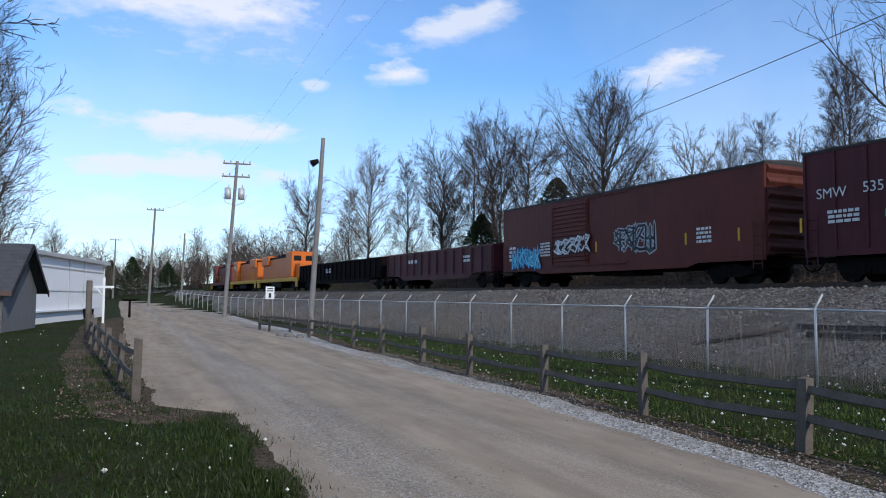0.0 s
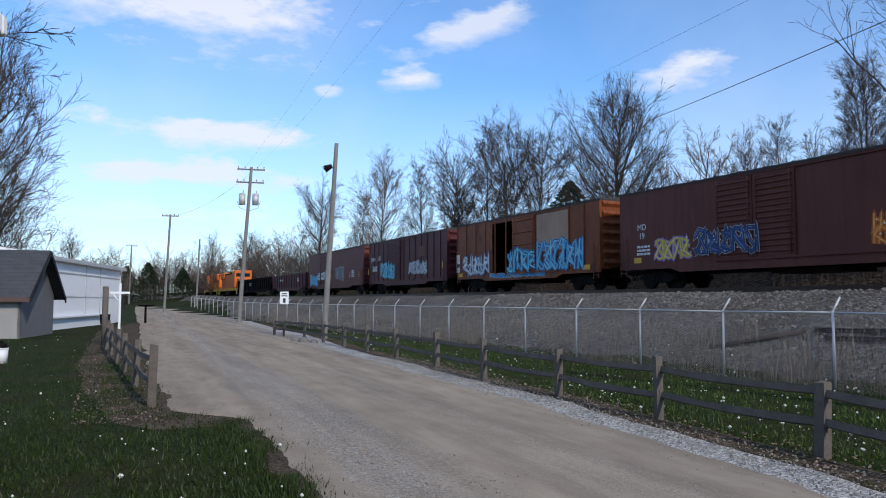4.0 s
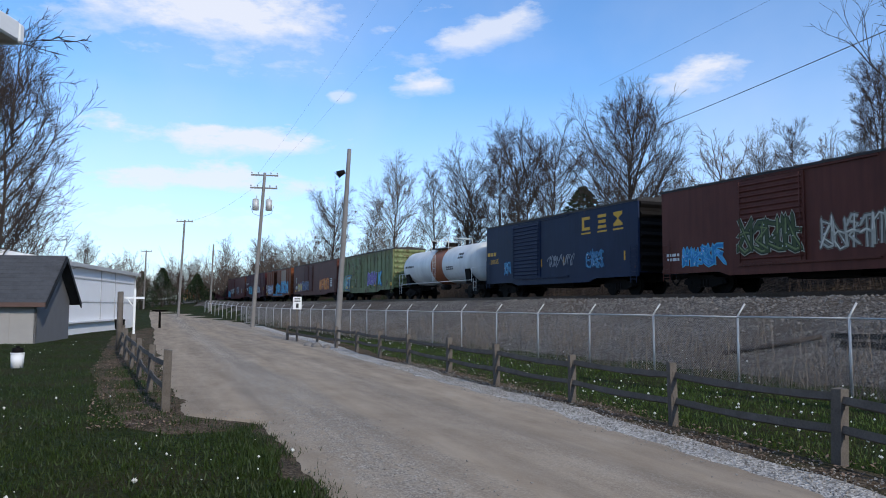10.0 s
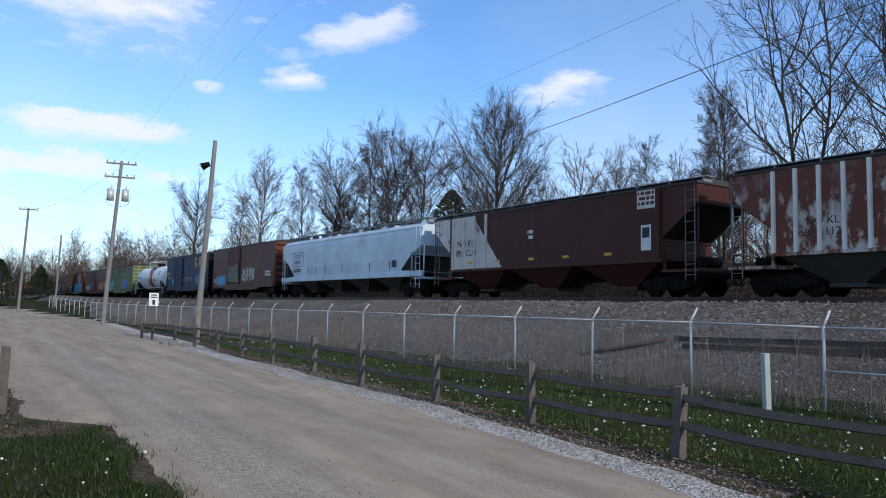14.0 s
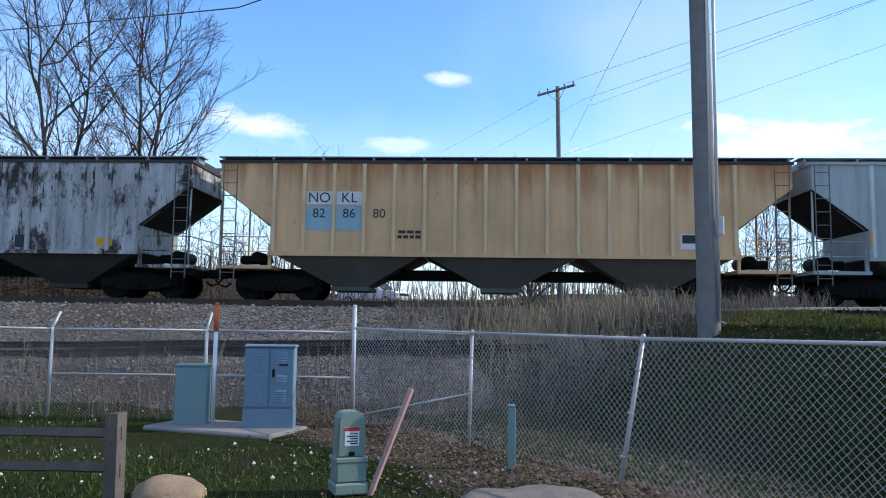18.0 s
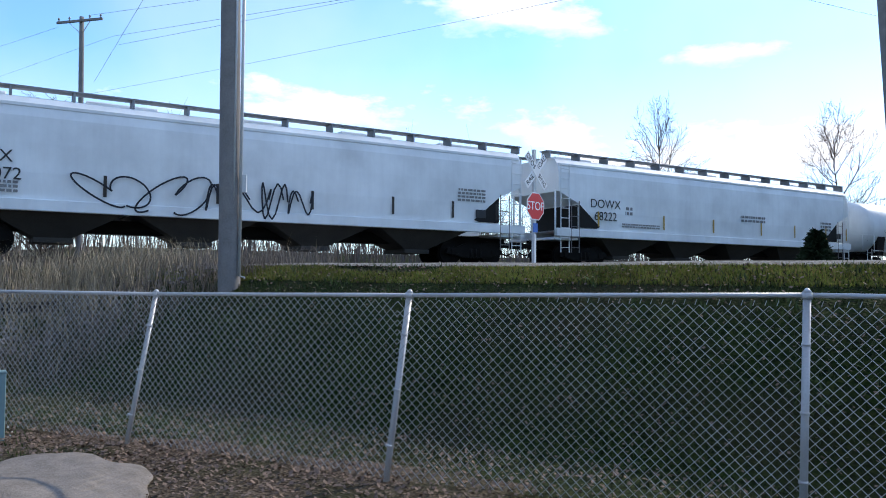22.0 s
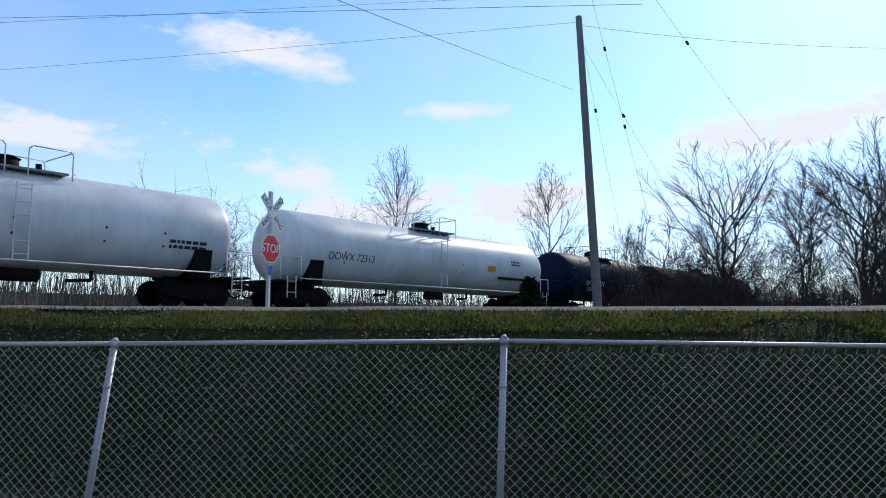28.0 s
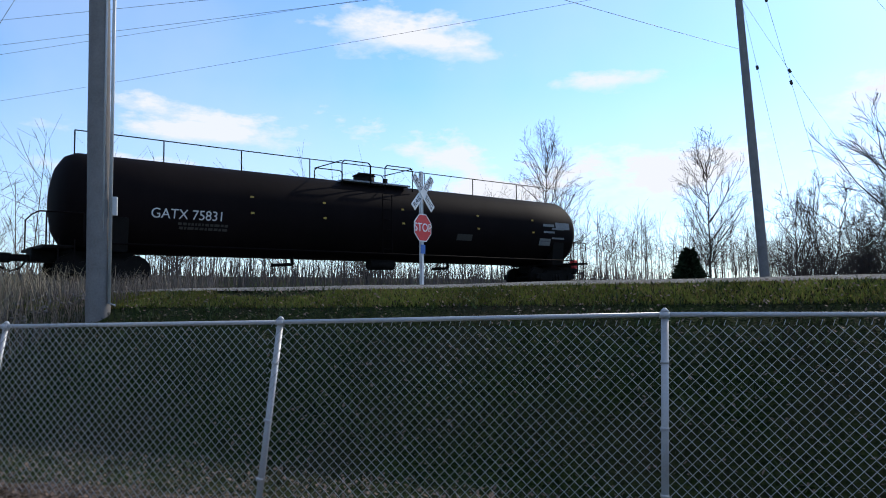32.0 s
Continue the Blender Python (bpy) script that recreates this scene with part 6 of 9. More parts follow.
    bars(c, -5.2, 2.1, 1.45, 0.9, 0.4, 3, M["chute"])
    tabs(c, (4.6, -0.5), 2.7, 1.48, 0.6, 0.09, M["faded_yellow"])
    c, h = tank_car(-382.54, -405.55, M["black_warm"], "long brown-black tank car with a full-length top handrail", r=1.5, zc=2.5, rail_all=True)
    lettering("GATX 75831", 0.42, M["mark_white"], c, on_side(7.4, 2.18, 1.475))
    bars(c, 6.9, 1.85, 1.37, 1.6, 0.25, 2, M["chute"])
    tabs(c, (5.3, 2.6, -0.8, -4.6, -7.8), 2.65, 1.49, 0.6, 0.12, M["faded_yellow"])
    plate(c, -3.9, 2.0, 1.46, 0.8, 0.25, M["chute"])
    for x, z, w, hh in ((-8.8, 2.6, 0.7, 0.4), (-9.7, 2.75, 0.9, 0.3), (-9.4, 2.4, 0.8, 0.5), (-8.6, 2.0, 0.7, 0.3)):
        plate(c, x, z, 1.49, w, hh, M["faded_grey"])
    # end-of-train marker box
    part("end_marker", fixed(box(B(), -h - 0.75, -h - 0.45, -0.15, 0.15, 0.95, 1.35, 0.03)), M["red_sign"], c)


def prism_panel(car, outline, material):
    part("cream_panel", fixed(prism(B(), outline, W2 + 0.002, W2 + 0.006)), material, car)


build_train()


def wrap_markings():
    """Lays the flat lettering and marks of the tank cars round their barrels."""
    for car, r, zc in BARRELS:
        for ob in car.children:
            kind = ob.name.split(".")[0]
            if kind not in ("lettering", "marking", "reflector"):
                continue
            at = ob.matrix_basis.translation
            lift = max(v.co.z if kind == "lettering" else v.co.y for v in ob.data.vertices)
            for v in ob.data.vertices:
                z = at.z + (v.co.y if kind == "lettering" else v.co.z)
                face = math.sqrt(max(0.2, r * r - (z - zc) ** 2))
                if kind == "lettering":
                    v.co.z = face + (0.008 if v.co.z > lift - 0.001 else 0.003) - at.y
                else:
                    v.co.y = face + (0.008 if v.co.y > lift - 0.001 else 0.003)


wrap_markings()

# ---- fences ----
def rail_fence(points, label, group, h=1.0, seed=0):
    """A two-rail split-rail fence: every post a part with its slots, every rail a part."""
    rng = random.Random(seed)
    p0 = points[0]
    fence = thing("split_rail_fence", pose(p0[0], p0[1], 0), label, "fence", group)
    for x, y in points:
        hh, w = h * rng.uniform(0.94, 1.05), rng.uniform(0.062, 0.078)
        bm = B()
        prism(bm, [(-w, -w * 0.8), (w * 0.9, -w), (w, w * 0.85), (-w * 0.85, w)], -0.15, hh, "z")
        top = [v for v in bm.verts if v.co.z > hh - 0.01]
        for v in top:
            v.co.z += rng.uniform(-0.015, 0.02)
        for z in (0.42, 0.8):
            box(bm, -w - 0.002, w + 0.002, -0.02, 0.02, z * hh - 0.06, z * hh + 0.06)
        ob = part("post", fixed(bm), M["wood_grey"], fence)
        a = math.degrees(math.atan2(points[-1][1] - points[0][1], points[-1][0] - points[0][0]))
        ob.matrix_basis = pose(x - p0[0], y - p0[1], ground_z(x, y), rng.uniform(-2.5, 2.5), rng.uniform(-2.5, 2.5), a + rng.uniform(-6, 6))
    for (xa, ya), (xb, yb) in zip(points, points[1:]):
        for z in (0.42, 0.8):
            a = Vector((xa - p0[0], ya - p0[1], z * h + rng.uniform(-0.03, 0.03)))
            b = Vector((xb - p0[0], yb - p0[1], z * h + rng.uniform(-0.03, 0.03)))
            bm, n, prev = B(), 6, None
            side = (b - a).cross(Vector((0, 0, 1))).normalized()
            for k in range(n + 1):
                t_ = k / n
                c = a.lerp(b, t_) + Vector((0, 0, -0.035 * math.sin(math.pi * t_))) + side * (0.02 * rng.uniform(-1, 1))
                u, v = 0.035 + 0.006 * rng.uniform(-1, 1), 0.055 + 0.008 * rng.uniform(-1, 1)
                ring = [bm.verts.new(c + side * q + Vector((0, 0, r))) for q, r in ((-u, -v * 0.6), (0, -v), (u, -v * 0.5), (u * 0.7, v * 0.8), (-u * 0.4, v))]
                if prev:
                    for i in range(5):
                        bm.faces.new((prev[i], prev[(i + 1) % 5], ring[(i + 1) % 5], ring[i]))
                else:
                    bm.faces.new(ring)
                prev = ring
            bm.faces.new(prev[::-1])
            part("rail", fixed(bm), M["wood_grey"], fence)
    return fence


rail_fence([(5.43, 6.43), (4.42, 9.3), (3.2, 12.15), (1.97, 14.9), (0.62, 18.1), (-0.6, 21.4), (-2.0, 24.6), (-3.3, 27.6), (-4.6, 30.7), (-5.95, 33.6), (-7.4, 36.5), (-9.0, 39.2), (-9.85, 40.7)],
           "weathered grey two-rail fence along the gravel drive", "split rail fences", 0.98, 1)
rail_fence([(-5.39, 13.2), (-7.0, 16.3), (-8.6, 19.4), (-10.2, 22.5), (-11.8, 25.6), (-13.4, 28.7), (-14.8, 31.8)],
           "weathered grey two-rail fence beside the lawn", "split rail fences", 1.05, 2)


def mesh_panel(a, b, z0, z1, r, pitch=0.0707, spikes=True):
    """Woven wire between two posts: two families of slanting wires and the twisted upper ends."""
    a, b = Vector(a), Vector(b)
    L, H = (b - a).length, z1 - z0
    ux = (b - a).normalized()
    nrm = Vector((-ux.y, ux.x, 0))
    vs, fs = [], []

    def wire(u0, w0, u1, w1, off):
        p, q = a + ux * u0 + Vector((0, 0, z0 + w0)) + nrm * off, a + ux * u1 + Vector((0, 0, z0 + w1)) + nrm * off
        ax = (q - p).normalized()
        s = ax.cross(nrm).normalized()
        i = len(vs)
        for c in (p, q):
            vs.extend([c + s * r, c - s * 0.5 * r + nrm * 0.87 * r, c - s * 0.5 * r - nrm * 0.87 * r])
        for k in range(3):
            fs.append((i + k, i + (k + 1) % 3, i + 3 + (k + 1) % 3, i + 3 + k))

    n = int((L + H) / pitch)
    for k in range(n):
        c = k * pitch
        u0, u1 = max(0.0, c - H), min(L, c)
        if u1 - u0 > 0.01:
            wire(u0, c - u0, u1, c - u1, 0.002)
            wire(L - u0, c - u0, L - u1, c - u1, -0.002)
    if spikes:
        for k in range(int(L / pitch)):
            u = (k + 0.5) * pitch
            wire(u - 0.006, H, u + 0.01, H + 0.045, 0.0)
    return vs, fs


def wire_part(panels, parent, material):
    vs, fs = [], []
    for pv, pf in panels:
        o = len(vs)
        vs += [tuple(v) for v in pv]
        fs += [tuple(i + o for i in f) for f in pf]
    me = bpy.data.meshes.new("chain_link")
    me.from_pydata(vs, [], fs)
    me.materials.append(material)
    return part("chain_link", me, None, parent, "woven galvanised wire mesh")


def tall_fence():
    """The long chain-link fence at the foot of the bank, its posts bent outwards at the top."""
    o, gap, h = 14.4, 3.05, 1.68
    fence = thing("chain_link_fence", pose(0, 0, 0), "tall galvanised chain-link fence with bent post tops below the bank", "fence", "chain-link fences")
    S = [2.0, 4.75] + [7.7 + gap * k for k in range(34)]
    pts = [on_track(s, o) for s in S]
    pts = [Vector((p.x, p.y, ground_z(p.x, p.y))) for p in pts]
    for k, p in enumerate(pts):
        bm = B()
        if k == 0:
            tube(bm, p - Vector((0, 0, 0.1)), p + Vector((0, 0, 2.12)), 0.04, seg=10)
            tube(bm, p + Vector((0, 0, 2.12)), p + Vector((0, 0, 2.16)), 0.05, 0.02, seg=10)
        else:
            lean = Vector((random.uniform(-0.02, 0.02), random.uniform(-0.02, 0.02), 0))
            top = p + Vector((0, 0, h)) + lean
            pipe(bm, [p - Vector((0, 0, 0.1)), top], 0.03, 8)
            pipe(bm, [top, top + TRACK_N * 0.24 + Vector((0, 0, 0.29))], 0.024, 6)
        part("post", fixed(bm), M["galv"], fence)
    for k, (a, b) in enumerate(zip(pts, pts[1:])):
        part("top_rail", fixed(pipe(B(), [a + Vector((0, 0, h - 0.03)), b + Vector((0, 0, h - 0.03))], 0.021, 6)), M["galv"], fence)
        if k < 2:
            part("middle_rail", fixed(pipe(B(), [a + Vector((0, 0, 0.82)), b + Vector((0, 0, 0.82))], 0.021, 6)), M["galv"], fence)
    wire_part([mesh_panel(a + TRACK_N * 0.03, b + TRACK_N * 0.03, 0.03, h - 0.03, 0.0021 if k < 14 else 0.003, 0.0707 if k < 14 else 0.12, k < 8) for k, (a, b) in enumerate(zip(pts, pts[1:])) if k < 26], fence, M["wire_dark"])


tall_fence()


def low_fence():
    """The nearer chain-link fence from the corner past the lot, some posts leaning."""
    c = on_track(2.0, 14.4)
    tops = [(c.x, c.y, 1.7), (10.86, 5.33, 1.68), (9.42, 2.34, 1.68), (7.62, -0.52, 1.72), (6.02, -3.56, 1.77), (4.42, -6.55, 1.75), (2.85, -9.55, 1.75), (1.3, -12.5, 1.75)]
    feet = [(c.x, c.y), (10.88, 5.38), (9.33, 2.62), (7.52, -0.3), (6.02, -3.5), (4.42, -6.5), (2.85, -9.55), (1.3, -12.5)]
    fence = thing("chain_link_fence", pose(0, 0, 0), "galvanised chain-link fence with leaning posts below the grassy road bank", "fence", "chain-link fences")
    for k, (t_, f) in enumerate(zip(tops, feet)):
        if not k:
            continue
        z = 0.0
        p = part("post", fixed(tube(B(), (f[0], f[1], z - 0.15), t_, 0.031 if k > 2 else 0.027, seg=12)), M["galv"], fence)
        bm = B()
        d = (Vector(t_) - Vector((f[0], f[1], z))).normalized()
        tube(bm, Vector(t_), Vector(t_) + d * 0.05, 0.045, 0.042, 12)
        tube(bm, Vector(t_) + d * 0.05, Vector(t_) + d * 0.085, 0.042, 0.012, 12)
        part("cap", fixed(bm), M["galv"], p)
        for q in (0.2, 0.5, 0.8):
            c1 = Vector((f[0], f[1], z)).lerp(Vector(t_), q)
            part("tie_band", fixed(tube(B(), c1 - d * 0.012, c1 + d * 0.012, 0.036, seg=12)), M["galv"], p)
    for k, (a, b) in enumerate(zip(tops, tops[1:])):
        part("top_rail", fixed(pipe(B(), [Vector(a) + Vector((0, 0, 0.03)), Vector(b) + Vector((0, 0, 0.03))], 0.02 if k else 0.018, 8)), M["galv"], fence)
    part("brace", fixed(pipe(B(), [(c.x, c.y, 0.12), (10.87, 5.36, 0.78)], 0.02, 6)), M["galv"], fence)
    part("brace_rail", fixed(pipe(B(), [(c.x, c.y, 1.72), (10.87, 5.36, 1.68)], 0.016, 6)), M["galv"], fence)
    panels = []
    for (ta, fa), (tb, fb) in zip(zip(tops, feet), zip(tops[1:], feet[1:])):
        panels.append(mesh_panel(Vector((fa[0] + (ta[0] - fa[0]) * 0.5, fa[1] + (ta[1] - fa[1]) * 0.5, 0)), Vector((fb[0] + (tb[0] - fb[0]) * 0.5, fb[1] + (tb[1] - fb[1]) * 0.5, 0)), 0.02, 1.71, 0.0034, 0.088))
    wire_part(panels, fence, M["wire"])


low_fence()

# ---- poles and wires ----
def pole_at(foot, top, r0, r1, label, arms=(), group="utility poles", name="utility_pole"):
    p = thing(name, pose(foot[0], foot[1], foot[2]), label, "utility pole", group)
    d = Vector(top) - Vector(foot)
    bm, n, prev = B(), 10, None
    rng = random.Random(int(foot[0] * 10))
    for k in range(n + 1):
        t_ = k / n
        r = r0 + (r1 - r0) * t_
        c = d * t_ + Vector((0, 0, -0.4 if k == 0 else 0))
        ring = [bm.verts.new(c + Vector((math.cos(a), math.sin(a), 0)) * r * (1 + 0.03 * rng.uniform(-1, 1))) for a in (2 * math.pi * i / 14 for i in range(14))]
        if prev:
            for i in range(14):
                f = bm.faces.new((prev[i], prev[(i + 1) % 14], ring[(i + 1) % 14], ring[i]))
                f.smooth = True
        prev = ring
    bm.faces.new(prev)
    part("shaft", fixed(bm), M["pole"], p)
    for t_, half, az_ in arms:
        c = d * t_
        u = Vector((math.cos(radians(az_)), math.sin(radians(az_)), 0))
        v = Vector((-u.y, u.x, 0))
        bm = B()
        a, b = c - u * half, c + u * half
        vs = [bm.verts.new(q + v * sy + Vector((0, 0, sz))) for q in (a, b) for sy in (0.12, 0.22) for sz in (-0.06, 0.06)]
        for q in ((0, 1, 3, 2), (4, 6, 7, 5), (0, 4, 5, 1), (2, 3, 7, 6), (0, 2, 6, 4), (1, 5, 7, 3)):
            bm.faces.new([vs[i] for i in q])
        arm = part("crossarm", fixed(bm), M["pole"], p)
        for q in (-0.92, -0.45, 0.45, 0.92):
            e = c + u * half * q + v * 0.17 + Vector((0, 0, 0.06))
            part("insulator", fixed(tube(tube(B(), e, e + Vector((0, 0, 0.1)), 0.03, 0.03, 6), e + Vector((0, 0, 0.1)), e + Vector((0, 0, 0.2)), 0.06, 0.045, 8)), M["insulator"], arm)
        if half > 1.2:
            part("brace", fixed(pipe(B(), [c + u * half * 0.5 + v * 0.17, c + Vector((0, 0, -0.7))], 0.02)), M["galv"], arm)
            part("brace", fixed(pipe(B(), [c - u * half * 0.5 + v * 0.17, c + Vector((0, 0, -0.7))], 0.02)), M["galv"], arm)
    return p, d


def wire(name, a, b, sag, r=0.012, label="thin overhead wire against the sky", beads=()):
    a, b = Vector(a), Vector(b)
    bm, prev, n = B(), None, 22
    side = (b - a).cross(Vector((0, 0, 1))).normalized()
    up = side.cross((b - a).normalized())
    for k in range(n + 1):
        c = a.lerp(b, k / n) - Vector((0, 0, sag * 4 * (k / n) * (1 - k / n)))
        ring = [bm.verts.new(c + (side * math.cos(q) + up * math.sin(q)) * r) for q in (0.0, 1.571, 3.142, 4.712)]
        if prev:
            for e in range(4):
                bm.faces.new((prev[e], prev[(e + 1) % 4], ring[(e + 1) % 4], ring[e]))
        prev = ring
    ob = part(name, fixed(bm), M["cable"])
    tagged(ob, label, "wire", "overhead wires")
    for q in beads:
        c = a.lerp(b, q) - Vector((0, 0, sag * 4 * q * (1 - q)))
        e = (b - a).normalized() * 0.09
        part("insulator", fixed(tube(B(), c - e, c + e, 0.06, 0.06, 8)), M["cable"], ob)
    return ob


# the tall pole with two crossarms and transformers down the drive
p, d = pole_at((-18.3, 63.3, 0.2), (-17.55, 63.5, 13.25), 0.19, 0.12, "grey wooden utility pole with two crossarms and two transformers", ((0.985, 1.15, 15), (0.9, 1.15, 15)))
for sx in (-1, 1):
    c = d * 0.785 + Vector((math.cos(radians(15)), math.sin(radians(15)), 0)) * 0.55 * sx
    bm = tube(tube(B(), c - Vector((0, 0, 0.45)), c + Vector((0, 0, 0.45)), 0.27, 0.27, 14), c + Vector((0, 0, 0.45)), c + Vector((0, 0, 0.55)), 0.28, 0.1, 14)
    tr = part("transformer", fixed(bm), M["galv"], p, "grey can-shaped transformer")
    part("bushing", fixed(tube(B(), c + Vector((0.08, 0, 0.5)), c + Vector((0.08, 0, 0.8)), 0.04, 0.03, 6)), M["insulator"], tr)
bm = B()
c = d * 0.785
pipe(bm, [c - Vector((0.95, 0.25, 0.1)), c - Vector((0.7, 0.2, 0.75)), c - Vector((0, 0, 1.0)), c + Vector((0.75, 0.2, -0.7)), c + Vector((0.95, 0.25, -0.05))], 0.015)
part("loop_wire", fixed(bm), M["cable"], p)
pole_at((-36.2, 93.1, 0.3), (-35.8, 93.3, 12.6), 0.16, 0.11, "grey wooden utility pole with one crossarm", ((0.985, 1.0, 15),))
pole_at((-36.0, 104, 0.4), (-35.7, 104, 10.4), 0.14, 0.1, "thin grey wooden utility pole")
pole_at((-56.0, 128.4, 0.6), (-55.8, 128.4, 11.4), 0.15, 0.1, "grey wooden utility pole far down the drive", ((0.98, 0.9, 15),))
# the lamp pole by the fence
p, d = pole_at((-6.55, 37.1, 0), (-6.06, 37.23, 9.75), 0.16, 0.1, "weathered wooden pole with a small floodlight", name="lamp_pole")
c = d * 0.87
part("arm", fixed(pipe(B(), [c, c + Vector((-0.28, -0.05, 0.05))], 0.03)), M["galv"], p)
part("floodlight", fixed(tube(tube(B(), c + Vector((-0.5, -0.1, -0.06)), c + Vector((-0.14, -0.05, 0.12)), 0.19, 0.1, 12), c + Vector((-0.52, -0.1, -0.08)), c + Vector((-0.5, -0.1, -0.06)), 0.2, 0.19, 12)), M["steel_dark"], p, "dark bell-shaped floodlight")
# the thick near pole on the bank with its conduit, the pole beside the crossing road, the pole beyond the track
p, d = pole_at((15.25, 2.6, ground_z(15.25, 2.6)), (15.18, 2.75, 13.6), 0.21, 0.15, "thick grey utility pole with a conduit, on the grassy bank")
bm = pipe(B(), [(-0.12, -0.2, 0.25), (-0.12, -0.2, 9.0)], 0.032, 8)
pipe(bm, [(-0.16, -0.08, 0.9), (-0.16, -0.08, 9.0)], 0.022, 8)
part("conduit", fixed(bm), M["galv"], p)
part("bracket", fixed(pipe(B(), [(-0.12, -0.2, 0.25), (-0.2, -0.32, 0.22), (-0.1, -0.3, 0.2)], 0.014)), M["galv"], p)
part("meter_box", fixed(box(B(), -0.13, -0.05, -0.31, -0.2, 1.85, 2.2, 0.01)), M["galv"], p)
pole_at((27.0, -19.8, 2.15), (27.4, -19.25, 15.6), 0.2, 0.14, "weathered grey utility pole beside the crossing road")
pole_at((42.4, 15.6, 2.4), (42.4, 15.8, 16.0), 0.17, 0.12, "grey wooden utility pole with one crossarm beyond the track", ((0.98, 1.45, 70),))
N2 = (27.38, -19.3, 15.2)
# lines along which the wires run
wire("overhead_wire", (15.9, 62.0, 16.85), (19.0, 18.7, 12.6), 0.12, 0.024, "dark overhead cable above the trees")
wire("overhead_wire", (19.0, 18.7, 12.6), (19.5, 12.0, 13.4), 0, 0.024, "dark overhead cable above the trees")
wire("overhead_wire", (13.0, 74.88, 24.0), (14.8, 18.36, 13.2), 0, 0.008)
wire("overhead_wire", (39.78, 12.94, 13.76), (39.34, -21.38, 21.68), 0, 0.008)
wire("overhead_wire", (53.35, 20.75, 14.07), (27.4, -19.3, 15.36), 0.15, 0.008)
wire("overhead_wire", (9.58, 8.14, 8.52), (27.4, -19.25, 12.15), 0.1, 0.009)
wire("overhead_wire", (43.6, 15.9, 16.5), (20.02, -12.43, 12.15), 0, 0.009)
wire("overhead_wire", (44.0, 14.7, 15.5), (19.52, -16.26, 12.5), 0, 0.009)
wire("overhead_wire", (43.06, 17.3, 15.6), (67.68, 38.23, 19.24), 0, 0.009)
wire("overhead_wire", (42.8, 15.2, 12.6), (17.32, 2.74, 12.18), 0, 0.009)
wire("overhead_wire", (44.0, 14.7, 15.5), (70.0, 36.54, 18.23), 0, 0.008)
wire("overhead_wire", (-17.5, 63.5, 12.8), (-35.8, 93.3, 12.4), 0.8, 0.008)
wire("overhead_wire", (-17.0, 63.6, 13.3), (12.0, 6.0, 21.0), 1.0, 0.004)
wire("overhead_wire", (-18.0, 63.4, 13.3), (9.0, 6.0, 21.0), 1.0, 0.004)
wire("overhead_wire", N2, (14, -40, 13.5), 0.8, 0.008)
wire("guy_wire", (27.35, -19.35, 14.4), (29.5, -26.0, 8.6), 0.1, 0.007, "guy wire with small insulators", (0.45,))
wire("guy_wire", (27.35, -19.35, 14.6), (29.6, -23.0, 6.5), 0.1, 0.006, "guy wire with small insulators", (0.35,))
wire("guy_wire", (26.0, -18.5, 17.4), (30.5, -25.5, 7.4), 0.1, 0.007, "guy wire with small insulators", (0.3, 0.6))
wire("guy_wire", (24.5, -19.5, 17.2), (27.0, -30.0, 10.6), 0.1, 0.008, "guy wire with small insulators", (0.4,))

# ---- the crossing's signs ----
def crossing_sign():
    base = (20.95, -4.55, ground_z(20.95, -4.55))
    s = thing("crossing_sign", pose(*base, 0, 0, 131), "white X-shaped crossbuck above a red stop sign on one post", "road sign")
    part("post", fixed(box(B(), -0.05, 0.05, -0.04, 0.04, -0.3, 3.35)), M["galv"], s, "galvanised channel post")
    for a in (45, -45):
        bm = box(B(), -0.62, 0.62, 0.05, 0.062, -0.115, 0.115)
        bl = part("crossbuck_blade", fixed(bm), M["white"], s, "white blade with black letters")
        bl.matrix_basis = pose(0, 0.004 if a > 0 else 0.02, 2.75, 0, a, 0)
        words = ("RAILROAD", "CROSSING")[a < 0]
        if a < 0:
            for body, x in (("CROS", -0.36), ("SING", 0.36)):
                ob = lettering(body, 0.2, M["mark_black"], bl, Matrix.Translation((-x, 0.064, 0)) @ SIDE_UP)
        else:
            for body, x in (("RAIL", -0.36), ("ROAD", 0.36)):
                ob = lettering(body, 0.2, M["mark_black"], bl, Matrix.Translation((-x, 0.064, 0)) @ SIDE_UP)
    R = 0.415
    octo = lambda r: [(r * math.cos(radians(22.5 + 45 * k)), 1.77 + r * math.sin(radians(22.5 + 45 * k))) for k in range(8)]
    st = part("stop_plate", fixed(prism(B(), octo(R), 0.045, 0.055)), M["white"], s, "octagonal plate with a white rim")
    part("stop_face", fixed(prism(B(), octo(R - 0.03), 0.055, 0.059)), M["red_sign"], st, "red octagonal face")
    lettering("STOP", 0.33, M["white"], st, Matrix.Translation((0, 0.062, 1.77)) @ SIDE_UP)
    part("number_plate", fixed(box(B(), -0.1, 0.1, 0.045, 0.055, 1.05, 1.3)), M["sign_blue"], s, "small blue notice plate")
    part("strip", fixed(box(B(), -0.035, 0.035, 0.042, 0.047, 0.1, 1.0)), M["white"], s, "white reflective strip")


crossing_sign()

